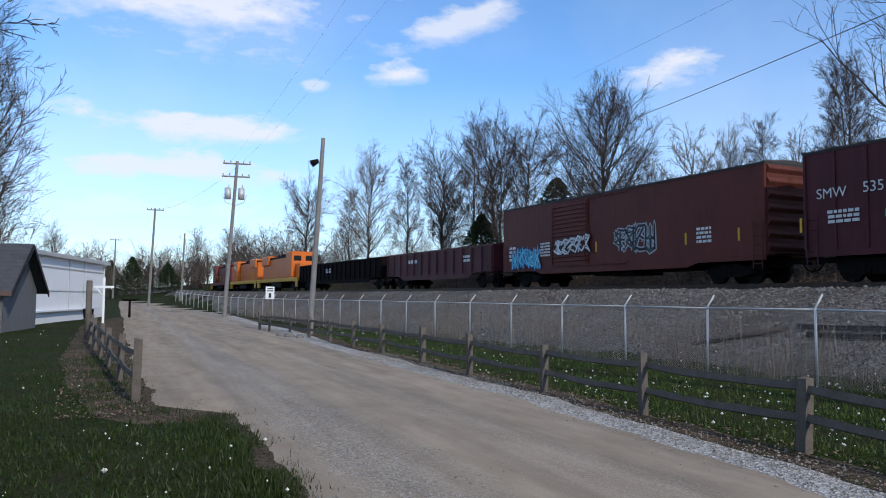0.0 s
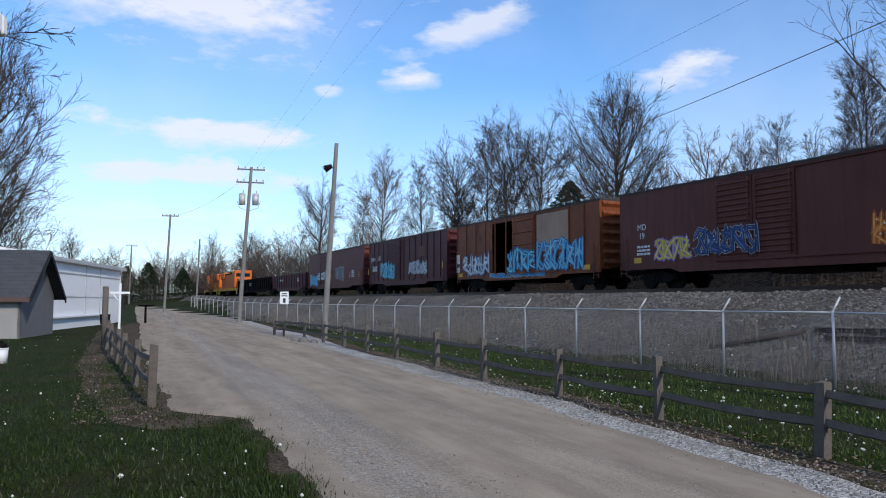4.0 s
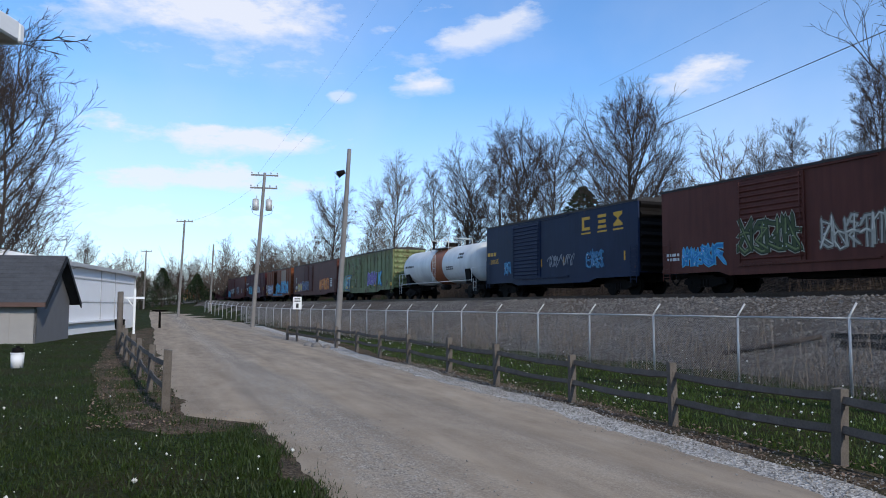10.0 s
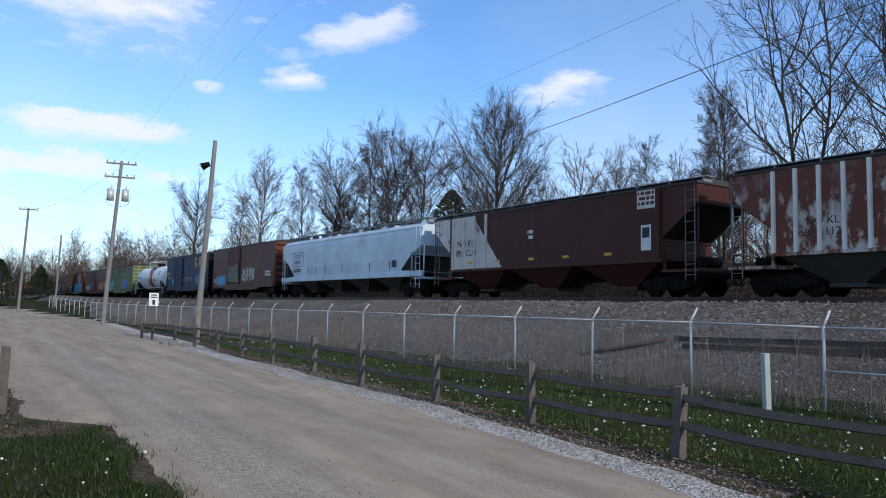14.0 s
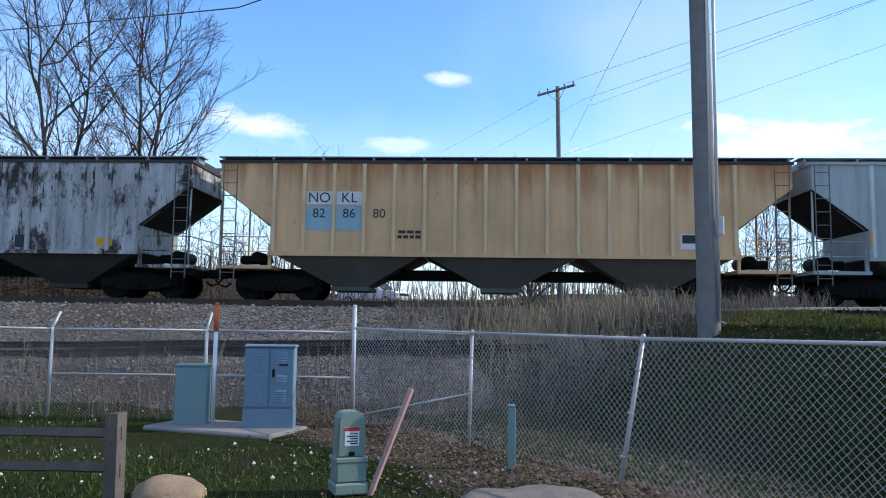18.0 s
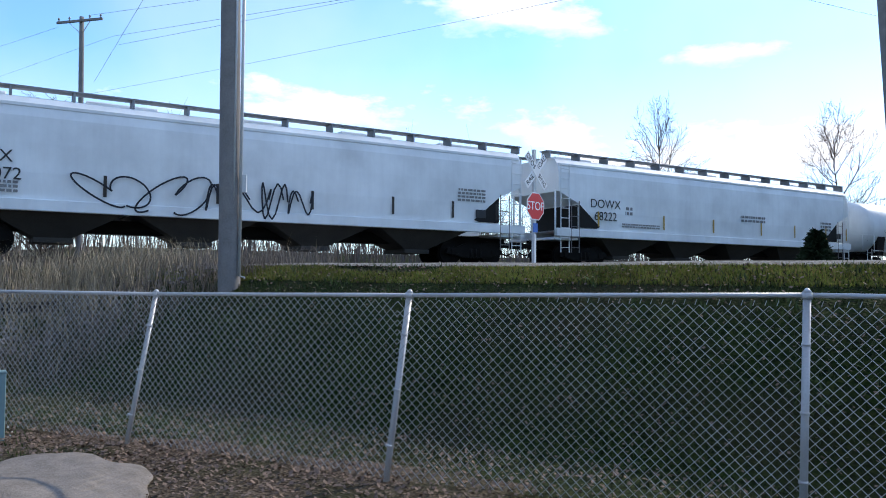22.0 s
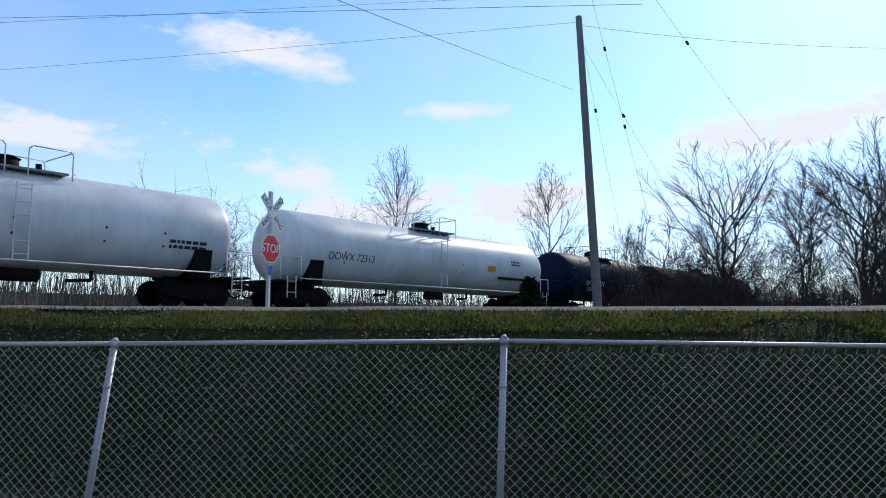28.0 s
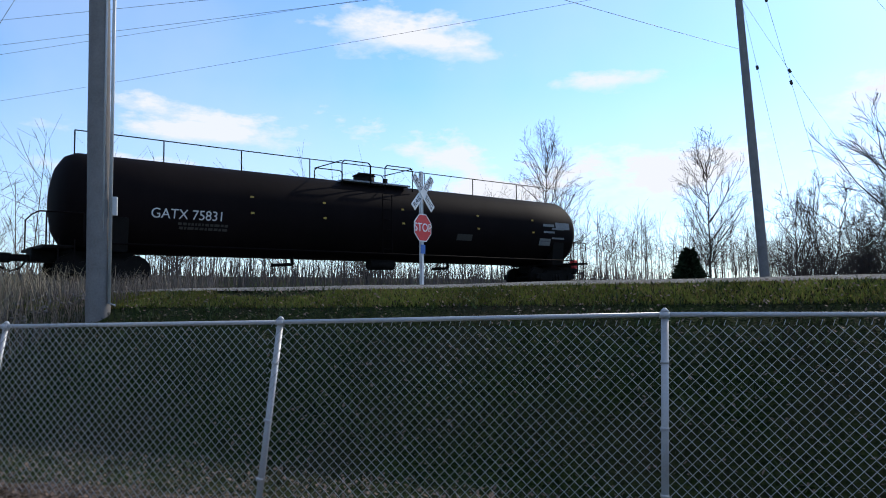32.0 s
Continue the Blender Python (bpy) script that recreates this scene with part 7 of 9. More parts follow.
# the notice by the lamp pole
def notice():
    s = thing("notice_sign", pose(-9.42, 41.0, ground_z(-9.42, 41.0), 0, 0, 13 + 180), "white notice sign with dark writing on a post", "sign")
    part("post", fixed(box(B(), -0.04, 0.04, -0.04, 0.04, -0.1, 2.2)), M["wood_grey"], s)
    b = part("board", fixed(box(B(), -0.23, 0.23, 0.045, 0.06, 1.68, 2.36, 0.01)), M["white"], s)
    for z, w in ((2.25, 0.15), (2.13, 0.16)):
        part("writing", fixed(box(B(), -w, w, 0.06, 0.064, z - 0.03, z + 0.03)), M["mark_black"], b)
    part("writing", fixed(box(B(), -0.07, 0.07, 0.06, 0.064, 1.75, 2.0)), M["mark_black"], b)


notice()

# ---- boxes on the corner lot ----
def cabinet_double():
    c = thing("telecom_cabinet", pose(10.36, 8.9, 0.06, 0, 0, 124), "blue-grey two-door steel cabinet with louvres on a concrete pad", "cabinet")
    w, dep, h = 0.41, 0.2, 1.34
    part("base", fixed(box(B(), -w - 0.01, w + 0.01, -dep - 0.01, dep + 0.015, 0, 0.33, 0.01)), M["cab_blue"], c)
    part("body", fixed(box(B(), -w, w, -dep, dep, 0.33, h, 0.012)), M["cab_blue"], c)
    part("lid", fixed(box(B(), -w - 0.02, w + 0.02, -dep - 0.02, dep + 0.04, h, h + 0.04, 0.01)), M["cab_blue"], c)
    for sx in (-1, 1):
        dr = part("door", fixed(box(B(), min(0.012 * sx, (w - 0.015) * sx), max(0.012 * sx, (w - 0.015) * sx), dep, dep + 0.018, 0.36, h - 0.03, 0.005)), M["cab_blue"], c)
        for z0, n in ((1.08, 5), (0.78, 3), (0.45, 5)):
            for k in range(n):
                z = z0 + k * 0.042
                part("louvre", shared("louvre", lambda: fixed(prism(B(), [(0, 0), (0.014, -0.006), (0, 0.02)], -0.09, 0.09, "x")), M["cab_blue"]), None, dr).matrix_basis = pose(0.2 * sx, dep + 0.018, z)
        if sx < 0:
            part("handle", fixed(box(B(), -0.09, -0.05, dep + 0.018, dep + 0.04, 0.85, 0.98, 0.005)), M["steel_dark"], dr)
            part("plate", fixed(box(B(), -0.3, -0.16, dep + 0.018, dep + 0.022, 1.03, 1.09)), M["mark_black"], dr)
    return c


cabinet_double()
c = thing("telecom_cabinet", pose(9.95, 10.3, 0.06, 0, 0, 126), "plain grey-green steel cabinet on a concrete pad", "cabinet")
part("body", fixed(box(B(), -0.27, 0.27, -0.18, 0.18, 0, 0.98, 0.015)), M["cab_green"], c)
part("lid", fixed(box(B(), -0.285, 0.285, -0.195, 0.2, 0.98, 1.02, 0.01)), M["cab_green"], c)
part("door_seam", fixed(box(B(), -0.25, 0.25, 0.18, 0.186, 0.36, 0.95)), M["cab_green"], c)
ob = part("concrete_pad", fixed(box(B(), -0.6, 0.6, -1.3, 1.2, -0.2, 0.05, 0.03)), M["concrete"])
ob.matrix_basis = pose(10.0, 9.6, 0.02, 0, 0, 8)
tagged(ob, "rough concrete pad under the cabinets", "concrete pad")
c = thing("marker_post", pose(10.08, 9.94, 0.05), "white plastic marker post with an orange top", "marker post")
part("tube", fixed(tube(B(), (0, 0, 0), (0, 0, 1.62), 0.035, seg=12)), M["white"], c)
part("top_sleeve", fixed(tube(tube(B(), (0, 0, 1.6), (0, 0, 2.05), 0.044, seg=12), (0, 0, 2.05), (0, 0, 2.1), 0.044, 0.03, 12)), M["orange"], c, "orange sleeve")


def pedestal():
    c = thing("cable_pedestal", pose(7.35, 5.05, 0.0, 0, 0, 140), "grey-green plastic cable pedestal with a warning label", "pedestal")
    part("foot", fixed(box(B(), -0.19, 0.19, -0.17, 0.17, 0, 0.13, 0.02)), M["ped_green"], c)
    part("skirt", fixed(box(B(), -0.17, 0.17, -0.15, 0.15, 0.13, 0.36, 0.02)), M["ped_green"], c)
    part("collar", fixed(box(B(), -0.18, 0.18, -0.16, 0.16, 0.34, 0.4, 0.012)), M["ped_green"], c)
    outline = [(-0.155, 0.4), (0.155, 0.4), (0.15, 0.79), (0.138, 0.84), (0.105, 0.872), (0.05, 0.885), (-0.05, 0.885), (-0.105, 0.872), (-0.138, 0.84), (-0.15, 0.79)]
    bm = fixed(prism(B(), outline, -0.13, 0.13))
    bmesh.ops.bevel(bm, geom=bm.edges[:], offset=0.015, segments=2, affect="EDGES")
    hood = part("hood", bm, M["ped_green"], c)
    lb = part("label", fixed(box(B(), -0.08, 0.08, 0.13, 0.134, 0.52, 0.72)), M["white"], hood, "white label with a red head")
    part("label_head", fixed(box(B(), -0.08, 0.08, 0.134, 0.136, 0.68, 0.72)), M["red_sign"], hood)
    bm = B()
    for k in range(5):
        box(bm, -0.065, 0.02 + 0.04 * (k % 2), 0.134, 0.136, 0.54 + 0.026 * k, 0.552 + 0.026 * k)
    part("label_writing", fixed(bm), M["mark_black"], hood)
    part("latch", fixed(box(B(), -0.03, 0.03, 0.13, 0.15, 0.42, 0.46, 0.005)), M["steel_dark"], hood)


pedestal()
ob = part("marker_stake", fixed(tube(B(), (7.4, 4.83, -0.1), (7.65, 4.44, 1.14), 0.035, 0.035, 4)), M["pink"])
tagged(ob, "leaning wooden stake painted faded pink", "stake")
c = thing("cable_post", pose(9.58, 4.09, 0, 0, 0, 30), "slim grey-green cable marker post", "post")
part("shaft", fixed(box(B(), -0.06, 0.06, -0.045, 0.045, -0.1, 0.78, 0.008)), M["cab_green"], c)
part("cap", fixed(box(B(), -0.066, 0.066, -0.05, 0.05, 0.78, 0.815, 0.008)), M["cab_green"], c)
c = thing("cable_post", pose(8.35, 13.75, 0, 0, -2, 20), "slim pale green cable marker post by the fence", "post")
part("shaft", fixed(box(B(), -0.075, 0.075, -0.05, 0.05, -0.1, 1.08, 0.008)), M["cab_pale"], c)
part("cap", fixed(box(B(), -0.08, 0.08, -0.055, 0.055, 1.08, 1.11, 0.008)), M["cab_pale"], c)


def rock(name, x, y, rx, ry, rz, seed, material, label, z=0.0, sub=4, rough=0.16):
    bm = B()
    bmesh.ops.create_icosphere(bm, subdivisions=sub, radius=1.0)
    for v in bm.verts:
        n1 = noise.noise(v.co * 1.3 + Vector((seed, 0, 0))) + 0.35 * noise.noise(v.co * 3.1 + Vector((0, seed, 0)))
        v.co *= 1 + rough * n1
        v.co.x, v.co.y, v.co.z = v.co.x * rx, v.co.y * ry, v.co.z * rz
    ob = part(name, bm, material, smooth=True)
    ob.matrix_basis = pose(x, y, ground_z(x, y) + z, 0, 0, seed * 40)
    return tagged(ob, label, "boulder")


rock("boulder", 6.2, 6.55, 0.42, 0.36, 0.28, 3, M["boulder"], "rounded tan boulder at the end of the rail fence", -0.07)
ob = rock("gravel_mound", 7.3, 2.75, 1.35, 1.0, 0.23, 5, M["mound"], "low weathered mound of packed gravel", -0.03, 5, 0.3)
ob["category"] = "mound"

# long old rails lying on the bank behind the fence
for k, (o, s0, s1, dz) in enumerate(((17.6, 13.8, -1.0, 0.0), (17.15, 13.2, -2.0, 0.0), (17.35, 9.0, -2.0, 0.02))):
    bm = B()
    a, b = on_track(s0, o + 0.15), on_track(s1, o + 0.85)
    n, prev = 12, None
    for i in range(n + 1):
        p = a.lerp(b, i / n)
        p.z = ground_z(p.x, p.y) + 0.14 + dz
        ring = [bm.verts.new(p + TRACK_N * u + Vector((0, 0, w))) for u, w in ((-0.06, -0.07), (0.06, -0.07), (0.02, 0), (0.03, 0.06), (-0.03, 0.06), (-0.02, 0))]
        if prev:
            for e in range(6):
                bm.faces.new((prev[e], prev[(e + 1) % 6], ring[(e + 1) % 6], ring[e]))
        else:
            bm.faces.new(ring)
        prev = ring
    bm.faces.new(prev[::-1])
    ob = part("spare_rail", fixed(bm), M["rail_dark"])
    tagged(ob, "long dark old rail lying along the bank", "rail", "spare rails")
a, b = on_track(13.9, 17.5), on_track(16.2, 16.3)
ob = part("spare_rail", fixed(tube(B(), (a.x, a.y, ground_z(a.x, a.y) + 0.2), (b.x, b.y, ground_z(b.x, b.y) + 0.1), 0.07, 0.07, 6)), M["bark"])
tagged(ob, "short grey timber lying askew on the bank", "timber")

# ---- buildings beside the lawn ----
def shed():
    P0, u, v = Vector((-21.3, 36.5, 0)), Vector((-0.97, -0.25, 0)), Vector((-0.25, 0.97, 0))
    s = thing("shed", pose(P0.x, P0.y, 0.0, 0, 0, math.degrees(math.atan2(u.y, u.x))), "low garage with tan front, grey gable wall and dark shingled roof", "shed")
    L, Dp, eave, ridge = 9.0, 6.0, 2.15, 4.5
    # local x to the left along the front, local -y to the back
    part("front_wall", fixed(box(B(), 0, L, -0.12, 0, -0.3, eave)), M["siding_tan"], s)
    bm = prism(B(), [(0, -0.3), (-Dp, -0.3), (-Dp, eave), (-Dp / 2, ridge - 0.12), (0, eave)], 0, 0.12, "x")
    part("gable_wall", fixed(bm), M["siding_grey"], s)
    bm = prism(B(), [(0, -0.3), (-Dp, -0.3), (-Dp, eave), (-Dp / 2, ridge - 0.12), (0, eave)], L - 0.12, L, "x")
    part("gable_wall", fixed(bm), M["siding_grey"], s)
    part("back_wall", fixed(box(B(), 0.12, L - 0.12, -Dp, -Dp + 0.12, -0.3, eave)), M["siding_grey"], s)
    for sg in (0, 1):
        y0, y1 = (0.45, -Dp / 2) if sg == 0 else (-Dp - 0.45, -Dp / 2)
        z0 = eave - 0.15 * (ridge - eave) / 1.0 * 0.45
        rows = 12
        slope = part("roof", fixed(prism(B(), [(y0, z0), (y1, ridge), (y1, ridge - 0.1), (y0, z0 - 0.1)], -0.5, L + 0.5, "x")), M["shingle"], s)
        for k in range(rows):
            a = k / rows
            ya, za = y0 + (y1 - y0) * a, z0 + (ridge - z0) * a
            yb, zb = y0 + (y1 - y0) * (a + 1 / rows), z0 + (ridge - z0) * (a + 1 / rows)
            part("shingle_course", fixed(prism(B(), [(ya, za + 0.005), (ya, za + 0.035), (yb, zb + 0.012), (yb, zb + 0.004)], -0.5, L + 0.5, "x")), M["shingle"], slope)
    part("fascia", fixed(box(B(), -0.5, L + 0.5, 0.42, 0.47, eave - 0.36, eave - 0.14)), M["trim_brown"], s)
    for y0, y1 in ((0.45, -Dp / 2), (-Dp - 0.45, -Dp / 2)):
        z0 = eave - 0.16
        part("rake_board", fixed(prism(B(), [(y0, z0), (y1, ridge), (y1, ridge - 0.28), (y0, z0 - 0.28)], -0.56, -0.505, "x")), M["black"], s)
    part("garage_door", fixed(box(B(), 1.2, 5.2, 0.004, 0.03, -0.2, 1.9, 0.01)), M["siding_tan"], s)
    return s


shed()


def trailer():
    R, Lp = Vector((-28.7, 63.9, 0)), Vector((-25.3, 46.6, 0))
    u = (Lp - R).normalized()
    s = thing("mobile_home", pose(R.x, R.y, 0.3, 0, 0, math.degrees(math.atan2(u.y, u.x))), "white mobile home with lapped siding and a low pitched roof", "house")
    L, z1 = (Lp - R).length + 4, 4.3
    part("body", fixed(box(B(), 0, L, -5.0, 0, -0.6, z1)), M["home_white"], s)
    for z in (0.45, 1.82, 3.4):
        part("siding_panel", fixed(box(B(), 0.12, L - 0.02, 0.0, 0.025, z, z + (1.3, 1.46, 0.75)[(z > 1) + (z > 3)], 0.008)), M["home_white"], s)
    part("roof", fixed(prism(B(), [(0.35, z1), (-2.5, z1 + 0.5), (-5.35, z1), (-5.35, z1 - 0.12), (0.35, z1 - 0.12)], -0.4, L + 0.3, "x")), M["home_white"], s)
    part("fascia", fixed(box(B(), -0.45, L + 0.3, 0.3, 0.37, z1 - 0.25, z1 + 0.01)), M["galv"], s)
    for x in (0.02, 10.2):
        part("corner_trim", fixed(box(B(), x, x + 0.1, 0.0, 0.05, -0.4, z1 - 0.1)), M["galv"], s)
    part("trim_band", fixed(box(B(), 0, L, 0.03, 0.05, 3.3, 3.38)), M["galv"], s)
    part("skirting", fixed(box(B(), 0, L, 0.03, 0.07, -0.6, 0.42)), M["home_white"], s)
    part("downpipe", fixed(pipe(B(), [(0.4, 0.1, 3.9), (0.4, 0.1, 0.3)], 0.05)), M["galv"], s)
    part("trim_band", fixed(box(B(), 0, L, 0.03, 0.05, 1.75, 1.8)), M["galv"], s)
    part("sill_board", fixed(box(B(), 4.0, L, 0.07, 0.3, 0.42, 0.56, 0.01)), M["home_white"], s)
    part("corner_trim", fixed(box(B(), 6.4, 6.5, 0.0, 0.05, -0.4, z1 - 0.1)), M["galv"], s)
    return s


trailer()


def house():
    """The house beside the lawn: only the corner of its eave shows."""
    s = thing("house", pose(-3.35, 5.2, -0.17), "house with a white eave, dark wall and gutter beside the lawn", "house")
    part("wall", fixed(box(B(), -10.0, -0.62, -14.0, -0.62, -0.2, 4.0)), M["trim_brown"], s)
    part("eave", fixed(box(B(), -10.5, -0.04, -14.5, -0.04, 4.0, 4.03)), M["white"], s, "white soffit")
    part("gutter", fixed(box(B(), -10.5, 0.02, -0.04, 0.03, 3.98, 4.13, 0.015)), M["white"], s)
    part("gutter", fixed(box(B(), -0.04, 0.03, -14.5, -0.05, 3.98, 4.13, 0.015)), M["white"], s)
    bm = B()
    lo = [bm.verts.new(p) for p in ((-10.5, -14.5, 4.05), (-0.04, -14.5, 4.05), (-0.04, -0.04, 4.05), (-10.5, -0.04, 4.05))]
    hi = [bm.verts.new(p) for p in ((-5.3, -9.5, 6.4), (-5.3, -5.0, 6.4))]
    for f in ((lo[0], lo[1], hi[0]), (lo[1], lo[2], hi[1], hi[0]), (lo[2], lo[3], hi[1]), (lo[3], lo[0], hi[0], hi[1]), lo[::-1]):
        bm.faces.new(f)
    part("roof", fixed(bm), M["shingle"], s)


house()

# small things on the lawn
c = thing("utility_bucket", pose(-13.65, 22.4, 0), "white plastic drum with a dark lid on the lawn", "drum")
part("drum", fixed(tube(tube(B(), (0, 0, 0), (0, 0, 0.42), 0.17, 0.19, 16), (0, 0, 0.42), (0, 0, 0.46), 0.2, 0.2, 16)), M["white"], c)
part("lid", fixed(tube(tube(B(), (0, 0, 0.46), (0, 0, 0.6), 0.17, 0.15, 16), (0, 0, 0.6), (0, 0, 0.66), 0.06, 0.05, 8)), M["steel_dark"], c)
c = thing("yard_cross", pose(-14.75, 32.75, 0, 0, 0, 24), "white wooden cross-shaped post by the rail fence", "post")
part("upright", fixed(box(B(), -0.05, 0.05, -0.05, 0.05, -0.1, 2.62, 0.01)), M["white"], c)
part("crosspiece", fixed(box(B(), -0.42, 0.4, -0.04, 0.04, 2.16, 2.26, 0.01)), M["white"], c)
part("strut", fixed(pipe(B(), [(-0.3, 0, 2.18), (0, 0, 1.75)], 0.035)), M["white"], c)
c = thing("gate_post", pose(-14.85, 31.6, 0), "tall round wooden post at the end of the rail fence", "post")
part("shaft", fixed(tube(tube(B(), (0, 0, -0.2), (0, 0, 2.44), 0.13, 0.12, 12), (0, 0, 2.44), (0, 0, 2.47), 0.12, 0.09, 12)), M["wood_grey"], c)
c = thing("planter", pose(-24.6, 52.5, 0.2), "dark planter pot by the mobile home", "pot")
part("pot", fixed(tube(B(), (0, 0, 0), (0, 0, 0.7), 0.3, 0.36, 12)), M["steel_dark"], c)
c = thing("bird_bath", pose(-23.2, 56.0, 0.2), "dark stand with a flat bowl by the mobile home", "bird bath")
part("stem", fixed(tube(B(), (0, 0, 0), (0, 0, 1.2), 0.1, 0.08, 8)), M["steel_dark"], c)
part("bowl", fixed(tube(B(), (0, 0, 1.2), (0, 0, 1.35), 0.3, 0.75, 14)), M["steel_dark"], c)
# made-up rocks, standing in for a dark pile of brush
for k, (x, y, r) in enumerate(((-6.9, 33.9, 0.3), (-6.3, 33.2, 0.22), (-7.4, 34.6, 0.25))):
    rock("stone", x, y, r, r * 0.8, r * 0.7, 11 + k, M["stone"], "grey stone at the foot of the lamp pole", 0.05, 2)

# the pickup beyond the crossing
def pickup():
    x, y = 46.3, 31.5
    s = thing("pickup_truck", pose(x, y, ground_z(x, y), 0, 0, -90), "white pickup truck with a rear cap parked beyond the track", "pickup truck")
    bm = prism(B(), [(-2.6, 0.5), (2.55, 0.5), (2.62, 0.85), (2.5, 1.04), (1.25, 1.14), (-2.58, 1.14)], -0.93, 0.93)
    bmesh.ops.bevel(bm, geom=bm.edges[:], offset=0.05, segments=2, affect="EDGES")
    part("body", fixed(bm), M["white"], s)
    bm = B()
    lo = [bm.verts.new((a, b, 1.12)) for a, b in ((-2.5, -0.9), (1.3, -0.9), (1.3, 0.9), (-2.5, 0.9))]
    hi = [bm.verts.new((a, b, 1.76)) for a, b in ((-2.2, -0.72), (0.45, -0.72), (0.45, 0.72), (-2.2, 0.72))]
    for i in range(4):
        bm.faces.new((lo[i], lo[(i + 1) % 4], hi[(i + 1) % 4], hi[i]))
    bm.faces.new(hi)
    bm.faces.new(lo[::-1])
    part("cab", fixed(bm), M["white"], s)
    part("windscreen", fixed(prism(B(), [(1.24, 1.19), (0.5, 1.73), (0.53, 1.75), (1.3, 1.2)], -0.72, 0.72)), M["glass_dark"], s)
    for sy in (-1, 1):
        for a, b, c, d in ((-2.25, -1.0, -2.05, -1.05), (-0.72, -0.45, -0.68, -0.42), (-0.3, 0.85, -0.28, 0.38)):
            bm = B()
            vs = [bm.verts.new((px, sy * py, pz)) for px, py, pz in ((a, 0.885, 1.2), (b, 0.885, 1.2), (d, 0.77, 1.66), (c, 0.77, 1.66))]
            f = bm.faces.new(vs)
            bmesh.ops.solidify(bm, geom=[f], thickness=0.02)
            part("side_window", fixed(bm), M["glass_dark"], s)
        part("headlight", fixed(box(B(), 2.55, 2.66, sy * 0.72 - 0.15, sy * 0.72 + 0.15, 0.74, 0.92, 0.01)), M["galv"], s)
        part("mirror", fixed(box(B(), 0.75, 0.87, sy * 1.0 - 0.09, sy * 1.0 + 0.09, 1.18, 1.34, 0.02)), M["white"], s)
        for x_ in (-1.6, 1.65):
            w = part("wheel", fixed(tube(B(), (x_, sy * 0.72, 0.36), (x_, sy * 0.945, 0.36), 0.37, 0.37, 18)), M["black"], s)
            part("rim", fixed(tube(B(), (x_, sy * 0.94, 0.36), (x_, sy * 0.96, 0.36), 0.22, 0.2, 14)), M["galv"], w)
    part("grille", fixed(box(B(), 2.58, 2.65, -0.52, 0.52, 0.74, 0.92, 0.01)), M["steel_dark"], s)
    part("bumper", fixed(box(B(), 2.6, 2.74, -0.9, 0.9, 0.46, 0.64, 0.03)), M["galv"], s)


pickup()

# ---- bare trees ----
def fork(rng, lines, lengths, radii, kids, steps_, wild, long):
    """Side shoots of many branches at once: their lines, lengths and radii."""
    m, n = lines.shape[0], lines.shape[1] - 1
    f = (0.2 + 0.8 * (np.arange(kids)[None, :] + rng.uniform(0, 1, (m, kids))) / kids) * n
    i = np.minimum(n - 1, f.astype(int))
    rows = np.arange(m)[:, None]
    a, b = lines[rows, i], lines[rows, i + 1]
    c = (a + (b - a) * (f - i)[..., None]).reshape(-1, 3)
    ax = (b - a).reshape(-1, 3)
    ax /= np.linalg.norm(ax, axis=1)[:, None] + 1e-9
    side = np.cross(ax, rng.normal(0, 1, ax.shape))
    side /= np.linalg.norm(side, axis=1)[:, None] + 1e-9
    turn = rng.uniform(0.35, 0.8, (len(ax), 1))
    w = ax * np.cos(turn) + side * np.sin(turn) + [0, 0, 0.07]
    f, root = f.reshape(-1), np.repeat(lengths, kids)
    size = root * rng.uniform(long[0], long[1], len(ax)) * (1.15 - 0.4 * f / n)
    out = [c]
    for _ in range(steps_):
        w = w + rng.normal(0, 0.085 * wild, w.shape) + [0, 0, 0.025]
        w /= np.linalg.norm(w, axis=1)[:, None]
        out.append(out[-1] + w * (size / steps_)[:, None])
    return np.stack(out, 1), size, np.repeat(radii, kids) * 0.5 * (1.1 - 0.4 * f / n)


def as_segments(lines, ra, rb, level, min_r):
    n = lines.shape[1] - 1
    k = np.arange(n)[None, :] / n
    a, b = ra[:, None] + (rb - ra)[:, None] * k, ra[:, None] + (rb - ra)[:, None] * (k + 1 / n)
    size = np.stack([np.maximum(a, min_r), np.maximum(b, min_r), np.full(a.shape, float(level))], -1)
    return np.concatenate([lines[:, :-1], lines[:, 1:], size], -1).reshape(-1, 9)


